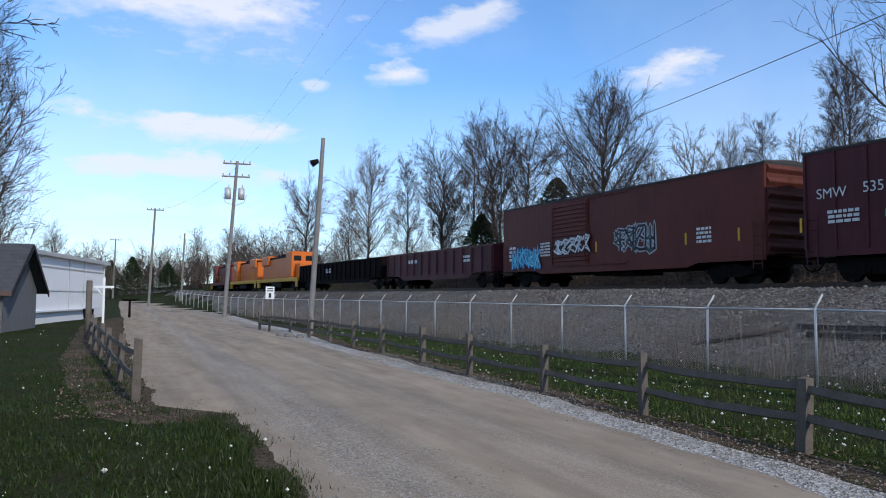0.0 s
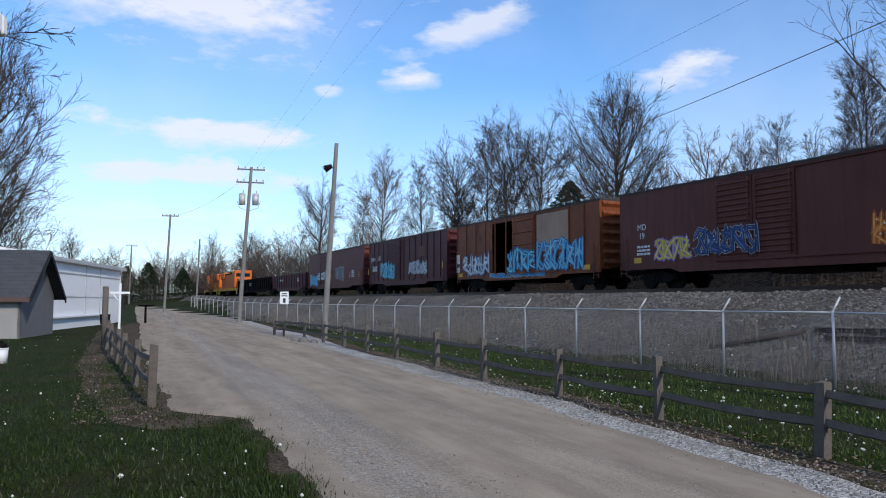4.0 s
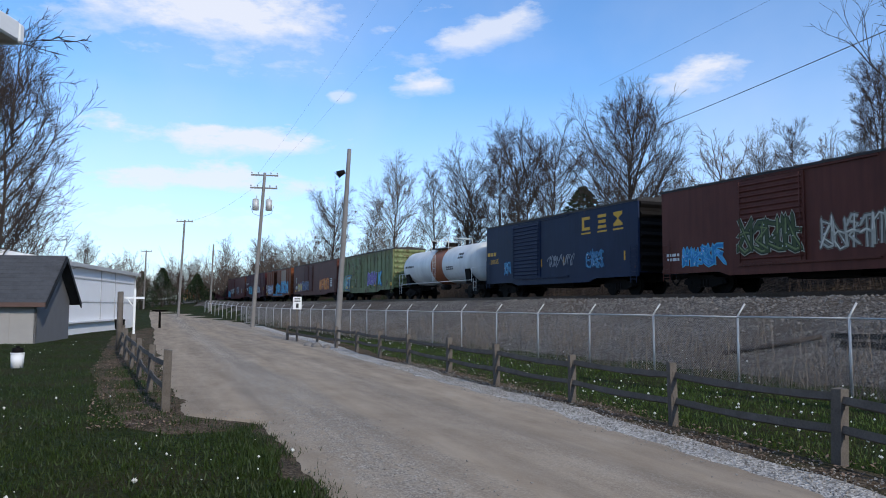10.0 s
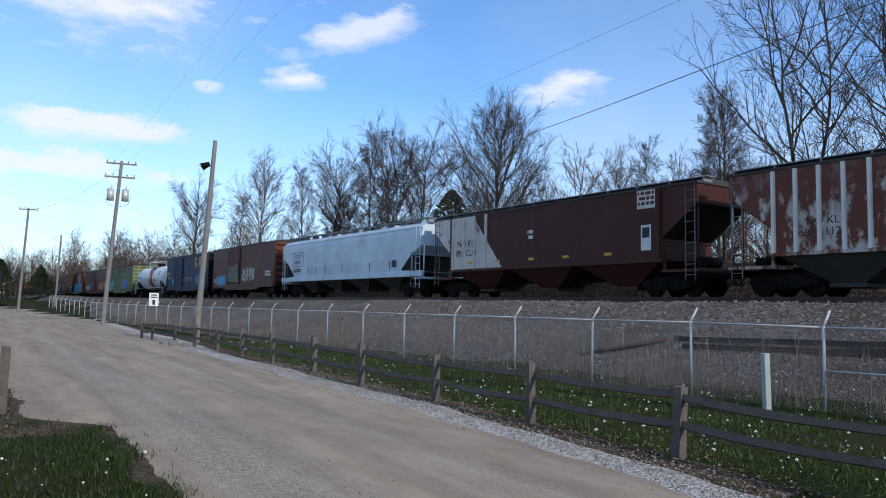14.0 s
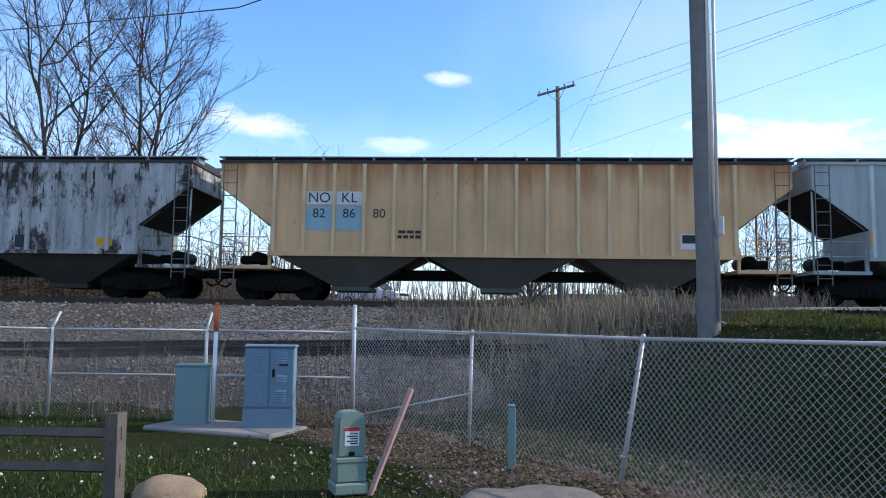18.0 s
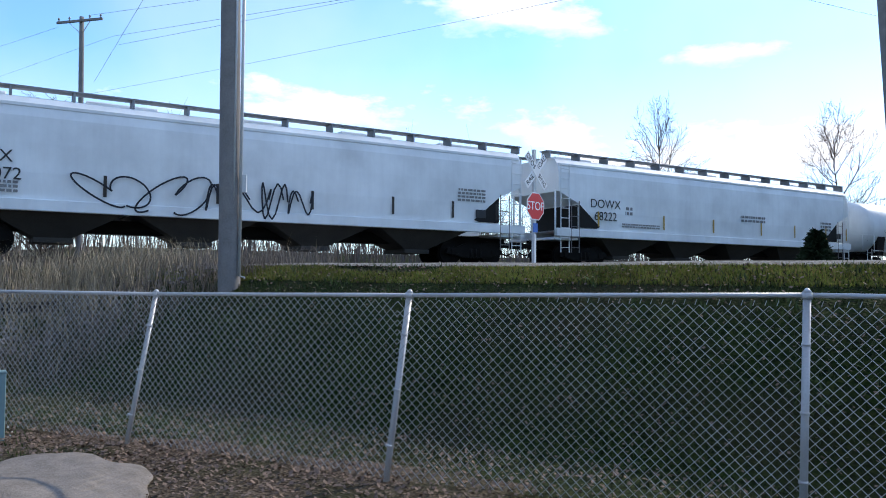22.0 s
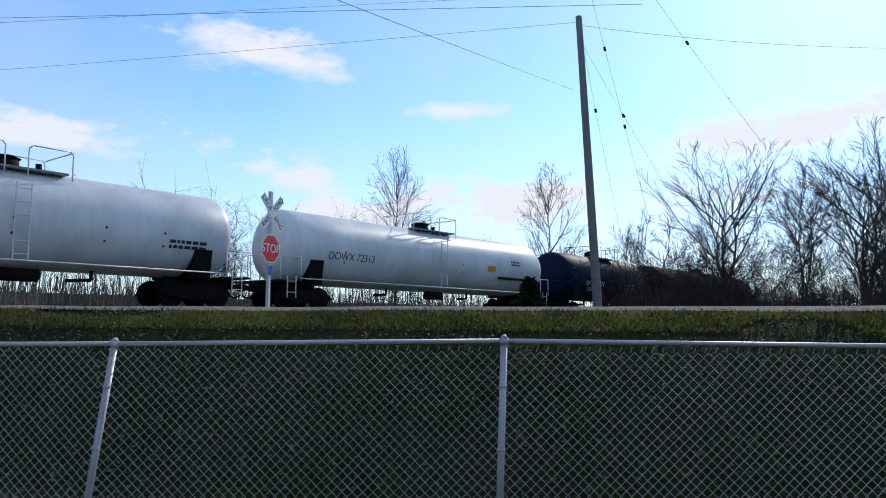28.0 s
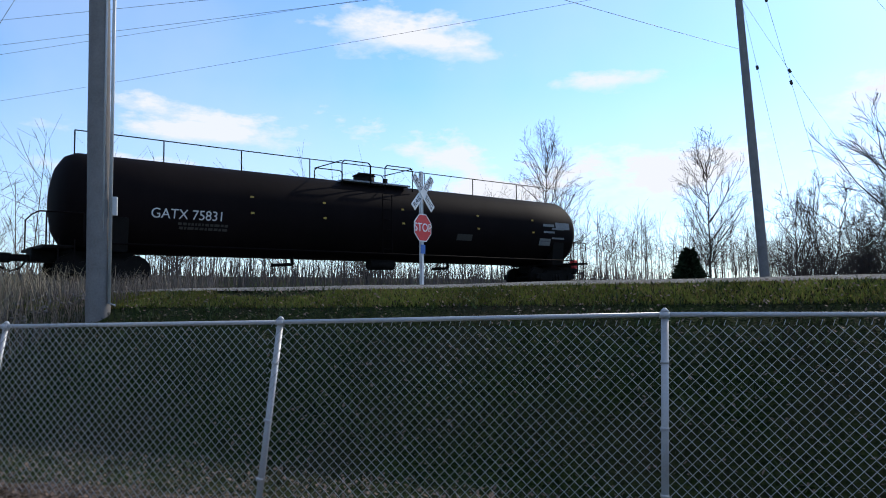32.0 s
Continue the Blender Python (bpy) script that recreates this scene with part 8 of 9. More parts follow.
def grow(seed, H=16.0, base=0.3, spread=0.25, shape="round", limbs=22, kids=(8, 6, 3), r0=0.2, stems=1, min_r=0.008, wild=1.0, thick=1.0):
    """Segments of a leafless tree: (start, end, radius at both) and the level of each. Limbs rise from the stems to an uneven crown, and fork three times into twigs."""
    rng = np.random.RandomState(seed)
    segs, arms, sizes = [], [], []
    for st in range(stems):
        a0 = 2 * math.pi * (st + rng.uniform(-0.2, 0.2)) / stems
        off = np.array([math.cos(a0), math.sin(a0), 0]) * (0.0 if stems == 1 else spread * H * 0.34)
        top = H * (0.86 if shape == "tall" else 0.72) * rng.uniform(0.92, 1.05)
        f = np.arange(9) / 8
        line = off[None] * (np.minimum(1.0, f * 1.5) * (0.5 + 0.5 * f))[:, None] + np.stack([0 * f, 0 * f, -0.3 + (top + 0.3) * f], 1)
        line[:, :2] += rng.normal(0, 0.012 * H * wild, (9, 2)) * f[:, None]
        rs = r0 * (1.0 if stems == 1 else 0.72)
        segs.append(as_segments(line[None], np.array([rs]), np.array([rs * 0.16]), 0, min_r))
        many = limbs // stems
        for k in range(many):
            g = (k + rng.uniform(0, 1)) / many
            prof = {"round": math.sqrt(max(0.05, 1 - (2 * g - 0.9) ** 2)), "vase": 0.35 + 0.75 * g - 0.55 * max(0, g - 0.75), "tall": 0.95 - 0.6 * g}[shape]
            rad = spread * H * prof * rng.uniform(0.62, 1.12)
            a = k * 2.4 + rng.uniform(-0.4, 0.4)
            zt = H * (base + (1 - base) * g * rng.uniform(0.93, 1.03)) if g < 0.93 else H * rng.uniform(0.95, 1.0)
            z0 = min(top * 0.97, max(H * base * 0.72, zt - rad * rng.uniform(0.75, 1.5) - 0.03 * H))
            i = min(7, int(z0 / top * 8))
            o = line[i] + (line[i + 1] - line[i]) * (z0 / top * 8 - i)
            e = np.array([o[0] + math.cos(a) * rad, o[1] + math.sin(a) * rad, zt])
            c = o + (e - o) * [0.56, 0.56, 0.44]
            u = np.array([0, 0.2, 0.4, 0.6, 0.8, 1.0])[:, None]
            arms.append(o * (1 - u) ** 2 + c * 2 * u * (1 - u) + e * u * u + rng.normal(0, 0.0045 * H * wild, (6, 3)) * (u > 0))
            L = float(np.linalg.norm(e - o))
            sizes.append((L, min(rs * 0.5, 0.0075 * L * thick + 0.012)))
    lines, length, r = np.array(arms), np.array([q[0] for q in sizes]), np.array([q[1] for q in sizes])
    segs.append(as_segments(lines, r, r * 0.3, 1, min_r))
    for level, (n, cuts, long) in enumerate(zip(kids, (3, 2, 1), ((0.3, 0.52), (0.4, 0.7), (0.5, 0.85)))):
        lines, length, r = fork(rng, lines, length, r, n, cuts, wild, long)
        segs.append(as_segments(lines, r, r * 0.35, level + 2, min_r))
    out = np.concatenate(segs)
    out[:, :6] *= H / max(out[:, 5].max(), 1.0)
    return out


def tube_mesh(name, segs, sides, material):
    a, b = segs[:, 0:3], segs[:, 3:6]
    ax = b - a
    ax /= np.linalg.norm(ax, axis=1)[:, None] + 1e-9
    ref = np.where(np.abs(ax[:, 2:3]) > 0.9, [[1.0, 0, 0]], [[0, 0, 1.0]])
    u = np.cross(ax, ref)
    u /= np.linalg.norm(u, axis=1)[:, None]
    v = np.cross(ax, u)
    n = len(segs)
    vs = np.zeros((n, 2, sides, 3))
    for k in range(sides):
        t_ = 2 * math.pi * k / sides
        off = math.cos(t_) * u + math.sin(t_) * v
        vs[:, 0, k], vs[:, 1, k] = a + off * segs[:, 6:7], b + off * segs[:, 7:8]
    base = (np.arange(n) * 2 * sides)[:, None]
    faces = np.concatenate([base + np.array([[k, (k + 1) % sides, sides + (k + 1) % sides, sides + k]]) for k in range(sides)])
    me = bpy.data.meshes.new(name)
    me.from_pydata(vs.reshape(-1, 3).tolist(), [], faces.tolist())
    me.materials.append(material)
    return me


TREE_KINDS = {}


def tree_kind(key, pale=False, **kw):
    segs = grow(**kw)
    TREE_KINDS[key] = (tube_mesh("trunk", segs[segs[:, 8] <= 1], 6, M["bark"]), tube_mesh("crown", segs[segs[:, 8] > 1], 3, M["twig_pale" if pale else "twig"]), kw.get("H", 16.0))


tree_kind("round", seed=5, H=16, base=0.26, spread=0.29, limbs=64, kids=(7, 6, 3), r0=0.28, thick=1.1)
tree_kind("vase", seed=8, H=17, base=0.24, spread=0.25, shape="vase", limbs=44, kids=(7, 6, 3), r0=0.2)
tree_kind("slim", seed=21, H=17, base=0.22, spread=0.2, shape="tall", limbs=42, kids=(7, 6, 3), r0=0.16)
tree_kind("twin", seed=33, H=17, base=0.24, spread=0.24, shape="vase", limbs=44, kids=(7, 6, 3), r0=0.22, stems=2)
tree_kind("pale", True, seed=41, H=16, base=0.24, spread=0.21, limbs=40, kids=(7, 5, 3), r0=0.14)
tree_kind("thicket", seed=52, H=8, base=0.05, spread=0.42, limbs=40, kids=(6, 4, 2), r0=0.07, stems=4, wild=1.6, min_r=0.008)
tree_kind("small", True, seed=63, H=9, base=0.16, spread=0.32, limbs=30, kids=(6, 4, 2), r0=0.1)
tree_kind("wispy", seed=83, H=16, base=0.22, spread=0.2, limbs=32, kids=(6, 4, 2), r0=0.14)
tree_kind("dense", seed=71, H=16, base=0.18, spread=0.2, limbs=64, kids=(7, 6, 3), r0=0.24, stems=2)
tree_kind("spread", seed=91, H=17, base=0.26, spread=0.26, limbs=36, kids=(7, 4, 2), r0=0.22, stems=2)
tree_kind("gnarled", seed=97, H=10, base=0.1, spread=0.34, shape="vase", limbs=36, kids=(6, 4, 2), r0=0.13, stems=3, wild=1.3)


def plant(kind, x, y, top, label, turn=None, group="bare trees"):
    trunk, crown, H = TREE_KINDS[kind]
    z = ground_z(x, y)
    k = max(0.2, (top * 1.02 - z) / H)
    t_ = thing("tree", pose(x, y, z, 0, 0, random.uniform(0, 360) if turn is None else turn) @ Matrix.Scale(k, 4), label, "tree", group)
    part("trunk", trunk, None, t_)
    part("crown", crown, None, t_)
    return t_


BARE = "bare deciduous tree with fine grey-brown twigs beyond the track"
for kind, x, y, top in (("vase", -21.1, 116.3, 21.5), ("pale", -9.2, 92.9, 21.3), ("slim", -4.2, 87.6, 18.7), ("vase", -0.1, 77.2, 19.2), ("slim", 3.1, 75.5, 20.2), ("twin", 5.0, 67.2, 19.0),
                        ("vase", 7.7, 68.5, 19.6), ("round", 10.9, 51.4, 17.6), ("small", 18.6, 56.0, 15.4), ("pale", 21.2, 55.4, 15.0), ("slim", 22.5, 52.7, 15.0), ("small", 24.8, 52.6, 14.4)):
    plant(kind, x, y, top, BARE)
for kind, x, y, top in (("slim", -13.0, 104.0, 17.0), ("twin", 0.5, 92.0, 17.5), ("slim", 5.5, 84.0, 18.0), ("small", 14.0, 66.0, 14.0), ("small", 16.5, 60.0, 14.0), ("small", 27.0, 50.0, 14.0), ("small", 28.0, 46.0, 13.0),
                        ("small", -26.0, 125.0, 15.0), ("small", -15.0, 112.0, 14.0)):
    plant(kind, x, y, top, BARE)
for kind, x, y, top in (("slim", 20.9, 38.4, 15.0), ("spread", 20.3, 30.3, 19.0), ("spread", 23.2, 28.0, 18.4), ("slim", 21.8, 40.8, 15.3), ("small", 26.0, 36.0, 9.0),
                        ("wispy", 55.3, -21.3, 16.0), ("wispy", 68.9, -44.0, 19.5), ("small", 63.9, 6.7, 12.9), ("small", 41.3, 17.2, 11.9), ("small", 60.0, -8.0, 11.0)):
    plant(kind, x, y, top, BARE)
NEAR = "bare shrubby tree with tangled dark branches beside the crossing road"
for kind, x, y, top in (("gnarled", 27.2, -27.2, 11.4), ("twin", 27.3, -32.5, 10.6), ("gnarled", 24.0, -32.6, 11.4), ("thicket", 37.0, -31.2, 9.0), ("gnarled", 26.5, -38.1, 11.5), ("gnarled", 21.5, -31.5, 11.8), ("thicket", 29.5, -27.5, 5.5), ("thicket", 26.0, -27.5, 5.0), ("thicket", 24.0, -29.5, 5.5), ("thicket", 22.5, -32.0, 5.5), ("thicket", 20.0, -34.5, 6.0), ("thicket", 31.0, -29.5, 7.5), ("thicket", 25.5, -30.5, 7.0),
                        ("thicket", 24.5, -35.0, 7.0), ("thicket", 34.0, -35.0, 7.5), ("thicket", 28.0, -31.0, 6.0), ("thicket", 22.5, -36.0, 7.0), ("small", 42.0, -33.0, 9.0), ("thicket", 40.0, -36.0, 7.0), ("thicket", 21.0, -33.0, 6.0)):
    plant(kind, x, y, top, NEAR, group="shrubby trees")
LEFT = "bare deciduous tree behind the garage and the lawn"
for kind, x, y, top in (("dense", -27.8, 42.8, 19.3), ("dense", -38.2, 40.5, 19.5), ("dense", -31.5, 43.5, 19.0), ("thicket", -29.0, 46.0, 9.0), ("pale", -50.6, 97.6, 11.6), ("small", -57.7, 127.4, 11.7), ("small", -52.7, 161.5, 17.3), ("small", -57.9, 159.7, 12.9), ("small", -44.8, 163.8, 17.6),
                        ("small", -34.4, 145.9, 15.9), ("small", -66.8, 167.0, 13.4), ("small", -49.0, 150.0, 14.0), ("small", -40.0, 155.0, 15.0), ("vase", -47.0, 170.0, 18.0), ("small", -71.0, 150.0, 13.0), ("small", -30.0, 150.0, 14.0)):
    plant(kind, x, y, top, LEFT)
# a branch that reaches into view over the lawn
segs = grow(seed=77, H=3.0, base=0.15, spread=0.16, shape="tall", limbs=7, kids=(4, 3), r0=0.022, min_r=0.004)
ob = part("overhanging_branch", tube_mesh("overhanging_branch", segs, 4, M["twig"]), None)
ob.matrix_basis = pose(-7.7, 8.2, 4.85, 0, 82, 20)
tagged(ob, "thin bare branch reaching over the lawn", "branch")


def evergreen(x, y, top, width, label, seed):
    """A dark conifer: trunk and many drooping sprays."""
    rng = np.random.RandomState(seed)
    z = ground_z(x, y)
    H = top - z
    t_ = thing("evergreen_tree", pose(x, y, z), label, "tree", "evergreens")
    part("trunk", fixed(tube(B(), (0, 0, -0.3), (0, 0, H * 0.9), 0.2, 0.03, 8)), M["bark"], t_)
    vs, fs = [], []
    for k in range(2600):
        f = rng.uniform(0.04, 1.0) ** 0.8
        a, rad = rng.uniform(0, 6.283), width / 2 * (1.05 - f) * rng.uniform(0.25, 1.05)
        c = np.array([math.cos(a) * rad, math.sin(a) * rad, H * f])
        d_ = np.array([math.cos(a), math.sin(a), rng.uniform(-0.6, 0.3)]) + rng.normal(0, 0.35, 3)
        d_ /= np.linalg.norm(d_)
        s_ = np.cross(d_, rng.normal(0, 1, 3))
        s_ /= np.linalg.norm(s_)
        l_, w_ = rng.uniform(0.25, 0.6), rng.uniform(0.04, 0.1)
        i = len(vs)
        vs += [tuple(c - d_ * l_ * 0.5), tuple(c + s_ * w_), tuple(c + d_ * l_ * 0.5), tuple(c - s_ * w_)]
        fs.append((i, i + 1, i + 2, i + 3))
    me = bpy.data.meshes.new("foliage")
    me.from_pydata(vs, [], fs)
    me.materials.append(M["evergreen"])
    part("foliage", me, None, t_)


evergreen(9.2, 61.2, 11.6, 10.0, "dark broad evergreen among the bare trees beyond the track", 1)
evergreen(3.5, 70.0, 9.5, 7.0, "dark evergreen among the bare trees beyond the track", 2)
evergreen(-57.0, 138.6, 8.8, 9.0, "dark evergreen far down the drive", 3)
evergreen(-59.8, 136.0, 8.0, 8.0, "dark evergreen far down the drive", 4)
evergreen(-49.5, 136.0, 7.6, 7.0, "dark evergreen far down the drive", 5)
evergreen(23.5, -14.3, 3.5, 1.3, "small dark evergreen shrub at the road's edge", 6)


# far woods: one thin tangle of stems along the land beyond
def far_woods():
    rng = np.random.RandomState(9)
    segs = []
    for k in range(1150):
        s, o = rng.uniform(-230, 240), rng.uniform(62, 95)
        p = on_track(s, o)
        if s > 60 and o < 70:
            continue
        h, z = rng.uniform(5, 11), ground_z(p.x, p.y)
        q = np.array([p.x, p.y, z])
        up = np.array([rng.normal(0, 0.06), rng.normal(0, 0.06), 1.0])
        segs.append((*q, *(q + up * h), 0.06, 0.015, 0))
        for _ in range(10):
            f = rng.uniform(0.2, 0.95)
            d_ = np.array([rng.normal(0, 0.5), rng.normal(0, 0.5), rng.uniform(0.4, 1.0)])
            e = q + up * h * f
            l_ = h * 0.38 * rng.uniform(0.5, 1.0)
            segs.append((*e, *(e + d_ * l_), 0.025, 0.01, 1))
            for _ in range(3):
                e2 = e + d_ * l_ * rng.uniform(0.3, 0.9)
                d2 = d_ + rng.normal(0, 0.6, 3)
                segs.append((*e2, *(e2 + d2 * l_ * 0.5), 0.014, 0.009, 1))
    ob = part("far_woods", tube_mesh("far_woods", np.array(segs), 3, M["twig"]), None)
    tagged(ob, "distant belt of bare grey-brown woods beyond the track", "woods", kind="stuff")
    segs = []
    for k in range(420):
        a = radians(rng.uniform(8, 34))
        r = rng.uniform(165, 215)
        x, y = -math.sin(a) * r, math.cos(a) * r
        h, z = rng.uniform(5, 11), ground_z(x, y)
        q = np.array([x, y, z])
        up = np.array([rng.normal(0, 0.06), rng.normal(0, 0.06), 1.0])
        segs.append((*q, *(q + up * h * 0.7), 0.12, 0.04, 0))
        for _ in range(12):
            f = rng.uniform(0.15, 0.7)
            d_ = np.array([rng.normal(0, 0.55), rng.normal(0, 0.55), rng.uniform(0.5, 1.0)])
            e = q + up * h * f
            l_ = h * 0.35 * rng.uniform(0.5, 1.0)
            segs.append((*e, *(e + d_ * l_), 0.05, 0.025, 1))
            for _ in range(3):
                e2 = e + d_ * l_ * rng.uniform(0.4, 1.0)
                d2 = d_ + rng.normal(0, 0.5, 3)
                segs.append((*e2, *(e2 + d2 * l_ * 0.5), 0.03, 0.018, 1))
    ob = part("far_woods", tube_mesh("far_woods", np.array(segs), 3, M["twig"]), None)
    tagged(ob, "distant belt of bare grey-brown woods at the end of the drive", "woods", kind="stuff")


far_woods()


# ---- grass, weeds, leaves and loose stones ----
def scatter(name, n, place, shape, material, label, category, seed):
    """n small loose pieces; place gives (x, y) or None, shape the corners of all the pieces round their points, and the faces of one."""
    rng = np.random.RandomState(seed)
    spots, tries = [], 0
    while len(spots) < n and tries < n * 6:
        tries += 1
        xy = place(rng)
        if xy is not None:
            spots.append((xy[0], xy[1], ground_z(*xy)))
    vs, face = shape(rng, np.array(spots))
    m, k = vs.shape[:2]
    me = bpy.data.meshes.new(name)
    faces = [(np.arange(m)[:, None] * k + np.array(f)[None, :]).tolist() for f in face]
    me.from_pydata(vs.reshape(-1, 3).tolist(), [], [q for group in faces for q in group])
    me.materials.append(material)
    return tagged(new(name, me), label, category, kind="stuff")


def flat_ways(rng, m):
    a = rng.uniform(0, 6.283, m)
    return np.stack([np.cos(a), np.sin(a), 0 * a], 1)


def blade(lo, hi, w, lean=0.35):
    def make(rng, p):
        m = len(p)
        s_ = flat_ways(rng, m) * w * rng.uniform(0.6, 1.3, (m, 1))
        t_ = np.concatenate([rng.normal(0, lean, (m, 2)), np.ones((m, 1))], 1) * rng.uniform(lo, hi, (m, 1))
        return np.stack([p - s_, p + s_, p + t_], 1), [(0, 1, 2)]
    return make


def off_drive(x, y):
    s, q = x * DRIVE_D.x + y * DRIVE_D.y, x * DRIVE_N.x + y * DRIVE_N.y
    lo, hi = drive_edge(s)
    return s, q, lo, hi


def lawn_left(rng):
    r, a = 3.5 + 40 * rng.uniform() ** 2.2, radians(rng.uniform(2, 62))
    x, y = -math.sin(a) * r, math.cos(a) * r
    s, q, lo, hi = off_drive(x, y)
    if q > lo - 0.2 + 0.45 * noise.noise((x * 1.6, y * 1.6, 0)) + 0.25 * noise.noise((x * 5, y * 5, 3.0)) or noise.noise((x * 0.9, y * 0.9, 5.0)) < -0.35 and rng.uniform() < 0.6:
        return None
    if s > 12.6 and q > lo - 1.2 - 0.05 * (s - 13) + 0.5 * noise.noise((x * 0.8, y * 0.8, 2.0)) and rng.uniform() > 0.3:
        return None
    return x, y


def lawn_right(rng):
    s, o = rng.uniform(-1, 42) if rng.uniform() < 0.75 else rng.uniform(-1, 14), rng.uniform(8.2, 16.5)
    p = on_track(s, o)
    _, q, lo, hi = off_drive(p.x, p.y)
    if q < hi + 0.45 or (s < 6 and o > 11.3):
        return None
    return p.x, p.y


def lawn_rim(rng):
    s = 3.0 + 22 * rng.uniform() ** 1.6
    q = drive_edge(s)[0] + rng.normal(-0.28, 0.2) - (0.9 * rng.uniform() if s > 12.6 else 0)
    p = DRIVE_D * s + DRIVE_N * q
    return (p.x, p.y) if noise.noise((p.x * 1.3, p.y * 1.3, 4.0)) > -0.15 else None


def saplings(rng):
    p = on_track(rng.uniform(1.5, 34), rng.uniform(14.7, 17.6))
    return p.x, p.y


def bank_face(rng, far=6.5):
    o, e = rng.uniform(-8, 21), rng.uniform(1.5, far)
    s = e - 5.0 - (20 - o) * LANE_TILT
    p = on_track(s, o)
    if not -26 < s < -1 or math.hypot(p.x, p.y) < 6.6:
        return None
    return p.x, p.y


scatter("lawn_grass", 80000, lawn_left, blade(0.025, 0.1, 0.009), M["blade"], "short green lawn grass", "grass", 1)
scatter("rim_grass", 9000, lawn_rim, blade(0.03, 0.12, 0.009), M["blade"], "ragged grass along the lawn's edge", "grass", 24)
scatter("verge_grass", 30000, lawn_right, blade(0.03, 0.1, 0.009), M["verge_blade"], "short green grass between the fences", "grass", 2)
# the bank face's shade is in the colour of these blades
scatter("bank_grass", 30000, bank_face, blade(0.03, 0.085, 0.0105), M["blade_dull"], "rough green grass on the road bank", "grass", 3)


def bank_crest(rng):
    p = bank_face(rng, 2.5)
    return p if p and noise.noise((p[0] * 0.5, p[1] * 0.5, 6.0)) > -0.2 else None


# sunlight on the crest is put into the colour of these blades
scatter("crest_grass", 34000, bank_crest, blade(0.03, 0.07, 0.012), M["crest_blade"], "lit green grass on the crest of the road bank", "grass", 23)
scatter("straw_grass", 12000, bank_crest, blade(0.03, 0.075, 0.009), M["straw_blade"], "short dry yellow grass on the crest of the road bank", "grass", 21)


OCTA = np.array(((1, 0, 0), (-1, 0, 0), (0, 1, 0), (0, -1, 0), (0, 0, 1), (0, 0, -1)), float)
OCTA_FACES = [(0, 2, 4), (2, 1, 4), (1, 3, 4), (3, 0, 4), (2, 0, 5), (1, 2, 5), (3, 1, 5), (0, 3, 5)]


def seed_head(rng, p):
    m = len(p)
    c = p + np.stack([np.zeros(m), np.zeros(m), rng.uniform(0.05, 0.12, m)], 1)
    return c[:, None] + OCTA[None] * (0.008 + 0.026 * rng.uniform(0, 1, m) ** 2.5)[:, None, None], OCTA_FACES


scatter("dandelion_heads", 480, lawn_left, seed_head, M["seed"], "white dandelion seed heads in the lawn", "seed heads", 4)
scatter("dandelion_heads", 620, lawn_right, seed_head, M["seed"], "white dandelion seed heads between the fences", "seed heads", 5)


def stem(lo, hi, w):
    def make(rng, p):
        m = len(p)
        h, s_ = rng.uniform(lo, hi, (m, 1)), flat_ways(rng, m) * w
        t1 = p + np.concatenate([rng.normal(0, 0.1, (m, 2)), np.full((m, 1), 0.6)], 1) * h
        t2 = t1 + np.concatenate([rng.normal(0, 0.25, (m, 2)), np.full((m, 1), 0.4)], 1) * h
        return np.stack([p - s_, p + s_, t1 + s_ * 0.7, t1 - s_ * 0.7, t2], 1), [(0, 1, 2, 3), (3, 2, 4)]
    return make


def weeds(rng):
    s, o = rng.uniform(0, 75) ** 1.0, rng.uniform(14.1, 17.2)
    if noise.noise((s * 0.45, o * 0.5, 2.0)) < -0.05:
        return None
    p = on_track(s, o)
    return p.x, p.y


def tall_tuft(rng):
    s, o = rng.normal(-2.4, 1.4), rng.normal(19.0, 1.3)
    p = on_track(s, o)
    return (p.x, p.y) if o < 22 else None


def bank_weeds(rng):
    s, o = rng.uniform(-7.0, 2.0), rng.uniform(14.8, 22.0)
    if noise.noise((s * 0.6, o * 0.6, 8.0)) < -0.25:
        return None
    p = on_track(s, o)
    return p.x, p.y


scatter("bank_weeds", 9000, bank_weeds, stem(0.1, 0.5, 0.006), M["dry_grey"], "dry brown weeds on the corner of the bank", "weeds", 27)


def beyond(rng):
    s, o = rng.uniform(8, 150), 28.5 + 9 * rng.uniform() ** 1.3
    p = on_track(s, o)
    return p.x, p.y


scatter("undergrowth_stems", 9000, beyond, stem(0.4, 1.7, 0.012), M["twig"], "dark brush under the trees beyond the track", "brush", 16)
scatter("dry_weeds", 7000, weeds, stem(0.2, 0.85, 0.006), M["dry_grey"], "dry grey-brown weeds along the fence", "weeds", 6)
scatter("saplings", 420, saplings, stem(0.7, 1.9, 0.008), M["dry_grey"], "thin leafless saplings behind the fence", "brush", 25)
scatter("dry_grass", 2600, tall_tuft, stem(0.25, 0.8, 0.008), M["dry"], "tall tufts of dry straw-coloured grass on the bank", "dry grass", 7)


def leafy(rng):
    if rng.uniform() < 0.16:
        s = rng.uniform(1, 26)
        _q = drive_edge(s)[1] + rng.uniform(-0.1, 0.9)
        p = DRIVE_D * s + DRIVE_N * _q
        return p.x, p.y
    f = rng.uniform()
    a, b = np.array([12.2, 8.6]), np.array([7.0, -1.5])
    c = a + (b - a) * f + rng.normal(0, 1.0, 2)
    return c[0], c[1]


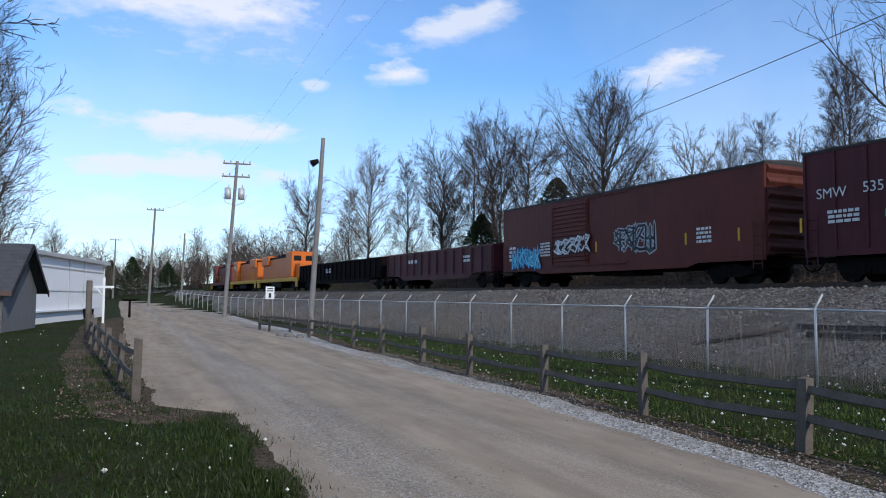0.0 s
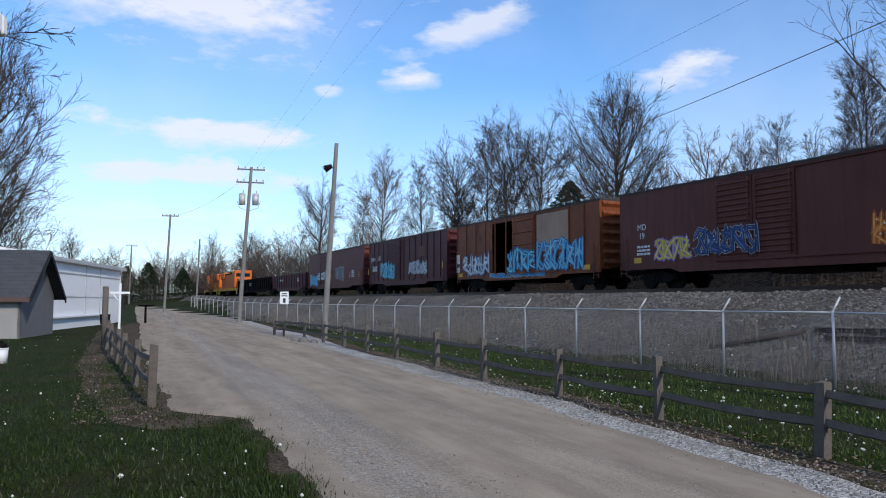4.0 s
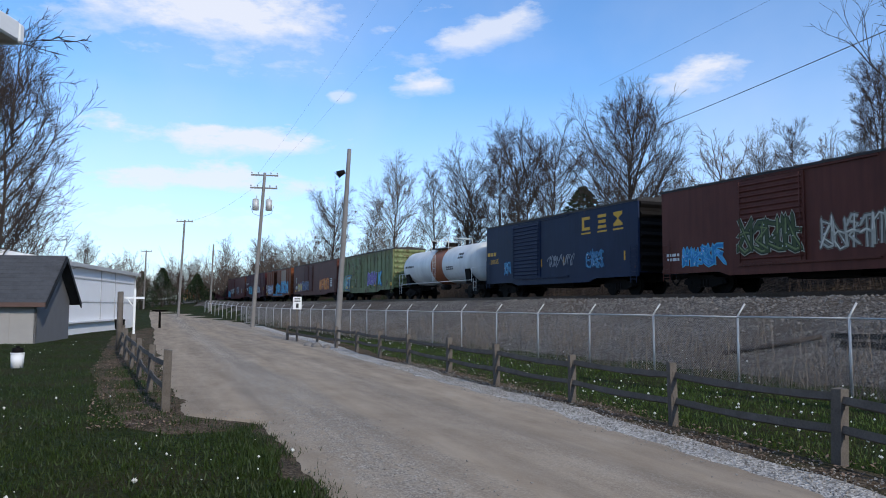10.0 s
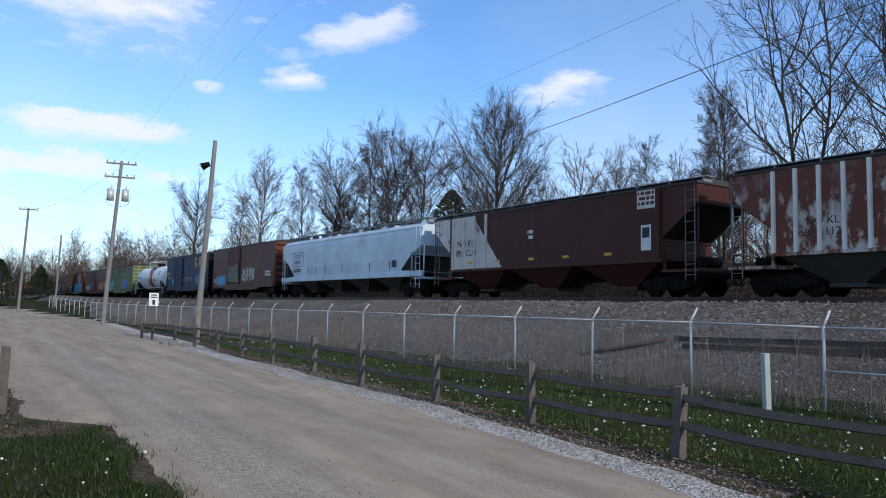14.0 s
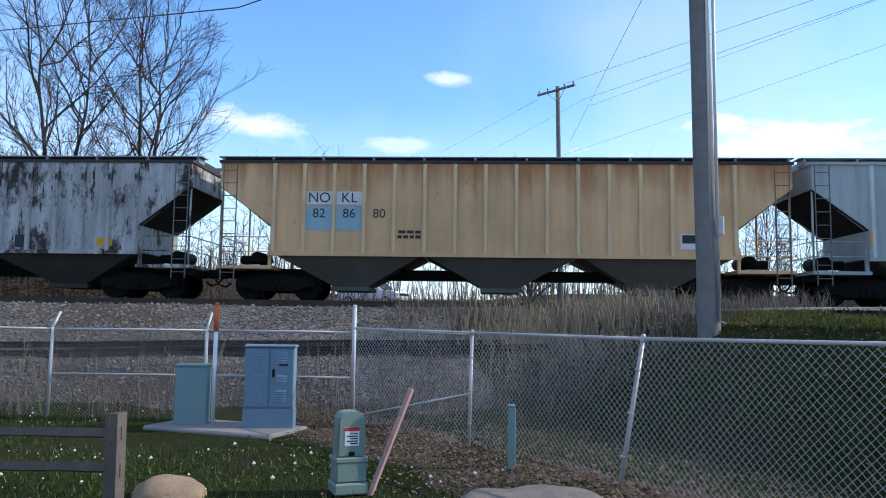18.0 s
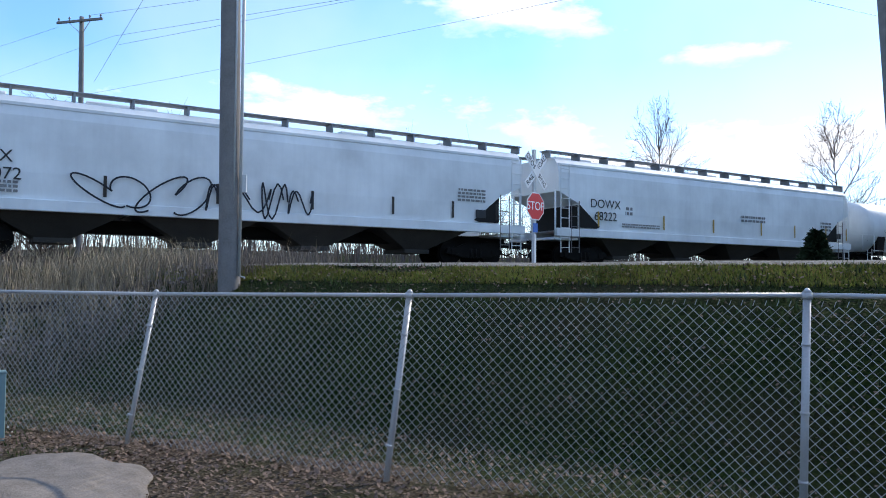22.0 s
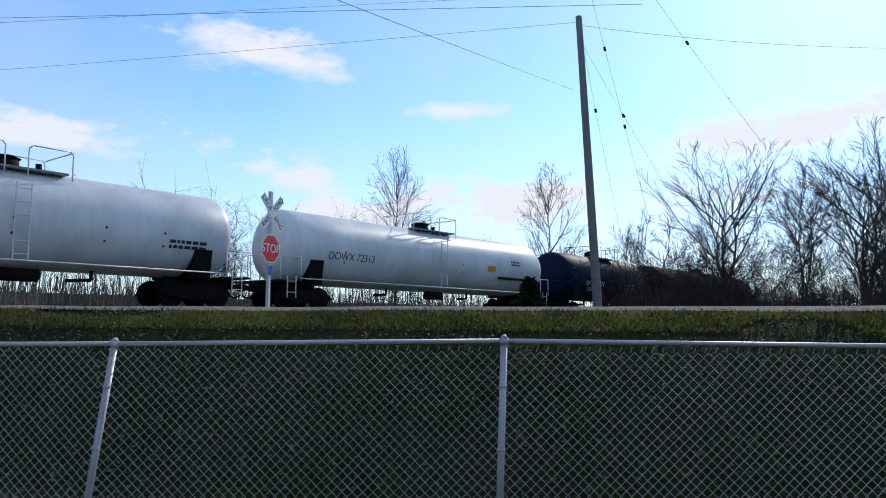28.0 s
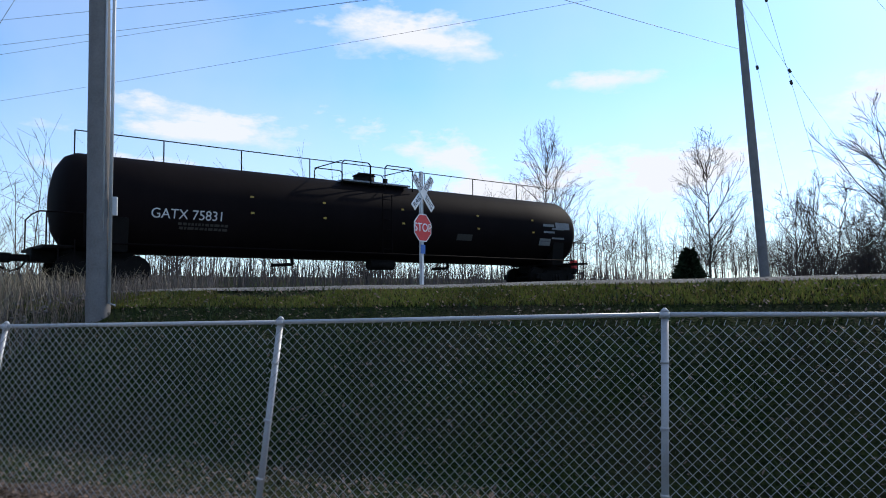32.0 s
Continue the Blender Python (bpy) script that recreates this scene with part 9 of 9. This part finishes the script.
def leaf(rng, p, size=1.0):
    m = len(p)
    d = flat_ways(rng, m)
    r = rng.uniform(0.02, 0.05, (m, 1)) * size
    u = (d + np.stack([np.zeros(m), np.zeros(m), rng.normal(0, 0.4, m)], 1)) * r
    v = (np.stack([-d[:, 1], d[:, 0], rng.normal(0, 0.4, m)], 1)) * r * 0.7
    c = p + np.stack([np.zeros(m), np.zeros(m), 0.03 + 0.03 * rng.uniform(0, 1, m)], 1)
    return np.stack([c - u, c - v, c + u, c + v], 1), [(0, 1, 2, 3)]


def fence_litter(rng):
    s = 12.5 + 26 * rng.uniform() ** 1.5
    q = rng.uniform(-1.0 - 0.05 * (s - 13), 0.35)
    p = DRIVE_D * s + DRIVE_N * q
    return p.x, p.y


def twig_bit(rng, p):
    return leaf(rng, p, 0.6)


scatter("leaf_litter", 1500, fence_litter, twig_bit, M["leaf"], "small dead leaves and twigs on bare soil by the fence", "leaves", 18)
scatter("dead_leaves", 13000, leafy, twig_bit, M["leaf"], "brown dead leaves drifted along the fence", "leaves", 8)


def bank_clump(rng):
    p = bank_face(rng)
    return p if p and noise.noise((p[0] * 1.1, p[1] * 1.1, 3.0)) + 0.5 * noise.noise((p[0] * 3.1, p[1] * 3.1, 3.0)) > 0.16 else None


def roadside(rng):
    x, y = rng.uniform(19, 37), rng.uniform(-39, -25.5)
    return x, y


scatter("bank_tufts", 7000, bank_clump, blade(0.05, 0.13, 0.013, 0.6), M["tuft_blade"], "brighter green tufts in the rough grass of the road bank", "grass", 28)
def far_brush(rng):
    p = on_track(rng.uniform(-75, 45), rng.uniform(42, 62))
    return p.x, p.y


scatter("far_brush", 6000, far_brush, stem(0.8, 3.0, 0.03), M["twig_pale"], "grey leafless brush on the land beyond the track", "brush", 30)
scatter("roadside_brush", 6000, roadside, stem(0.5, 2.3, 0.011), M["twig"], "dark leafless brush beside the crossing road", "brush", 29)
scatter("bank_leaves", 11000, bank_face, twig_bit, M["leaf"], "dead leaves scattered on the road bank", "leaves", 22)


def stone_at(rng):
    s, o = rng.uniform(-5, 38), rng.uniform(16.2, 22.2)
    p = on_track(s, o)
    return p.x, p.y


def stone(rng, p, size=(0.025, 0.07), lift=0.05):
    m = len(p)
    r = rng.uniform(size[0], size[1], (m, 1, 1))
    return p[:, None] + [[[0, 0, lift]]] + (OCTA[None] * [1, 1, 0.8] + rng.normal(0, 0.25, (m, 6, 3))) * r, OCTA_FACES


scatter("ballast_stones", 7000, stone_at, stone, M["stone"], "loose grey crushed stones on the bank", "stones", 10)


def edge_stone(rng):
    s = rng.uniform(2, 24)
    lo, hi = drive_edge(s)
    q = hi + rng.normal(-0.35, 0.35) if rng.uniform() < 0.7 or s > 14 else lo + abs(rng.normal(0.9, 0.5))
    p = DRIVE_D * s + DRIVE_N * q
    return p.x, p.y


def pebble(rng, p):
    return stone(rng, p, (0.004, 0.018), 0.045)


scatter("loose_pebbles", 6000, edge_stone, pebble, M["stone_pale"], "loose pale pebbles along the drive's edges", "pebbles", 11)


# ---- what moves: the whole train at a steady pace ----
PACE, GAIN, EASE = 11.5644, 0.000015, 0.00021604


def motions():
    for car, mid in MOVERS:
        walk(car, [(t, track_pose(mid + PACE * t + GAIN * t * t + EASE * t ** 3)) for t in (0.0, 4.0, 8.0, 12.0, 16.0, 20.0, 24.0, 28.0, 32.0)])


motions()
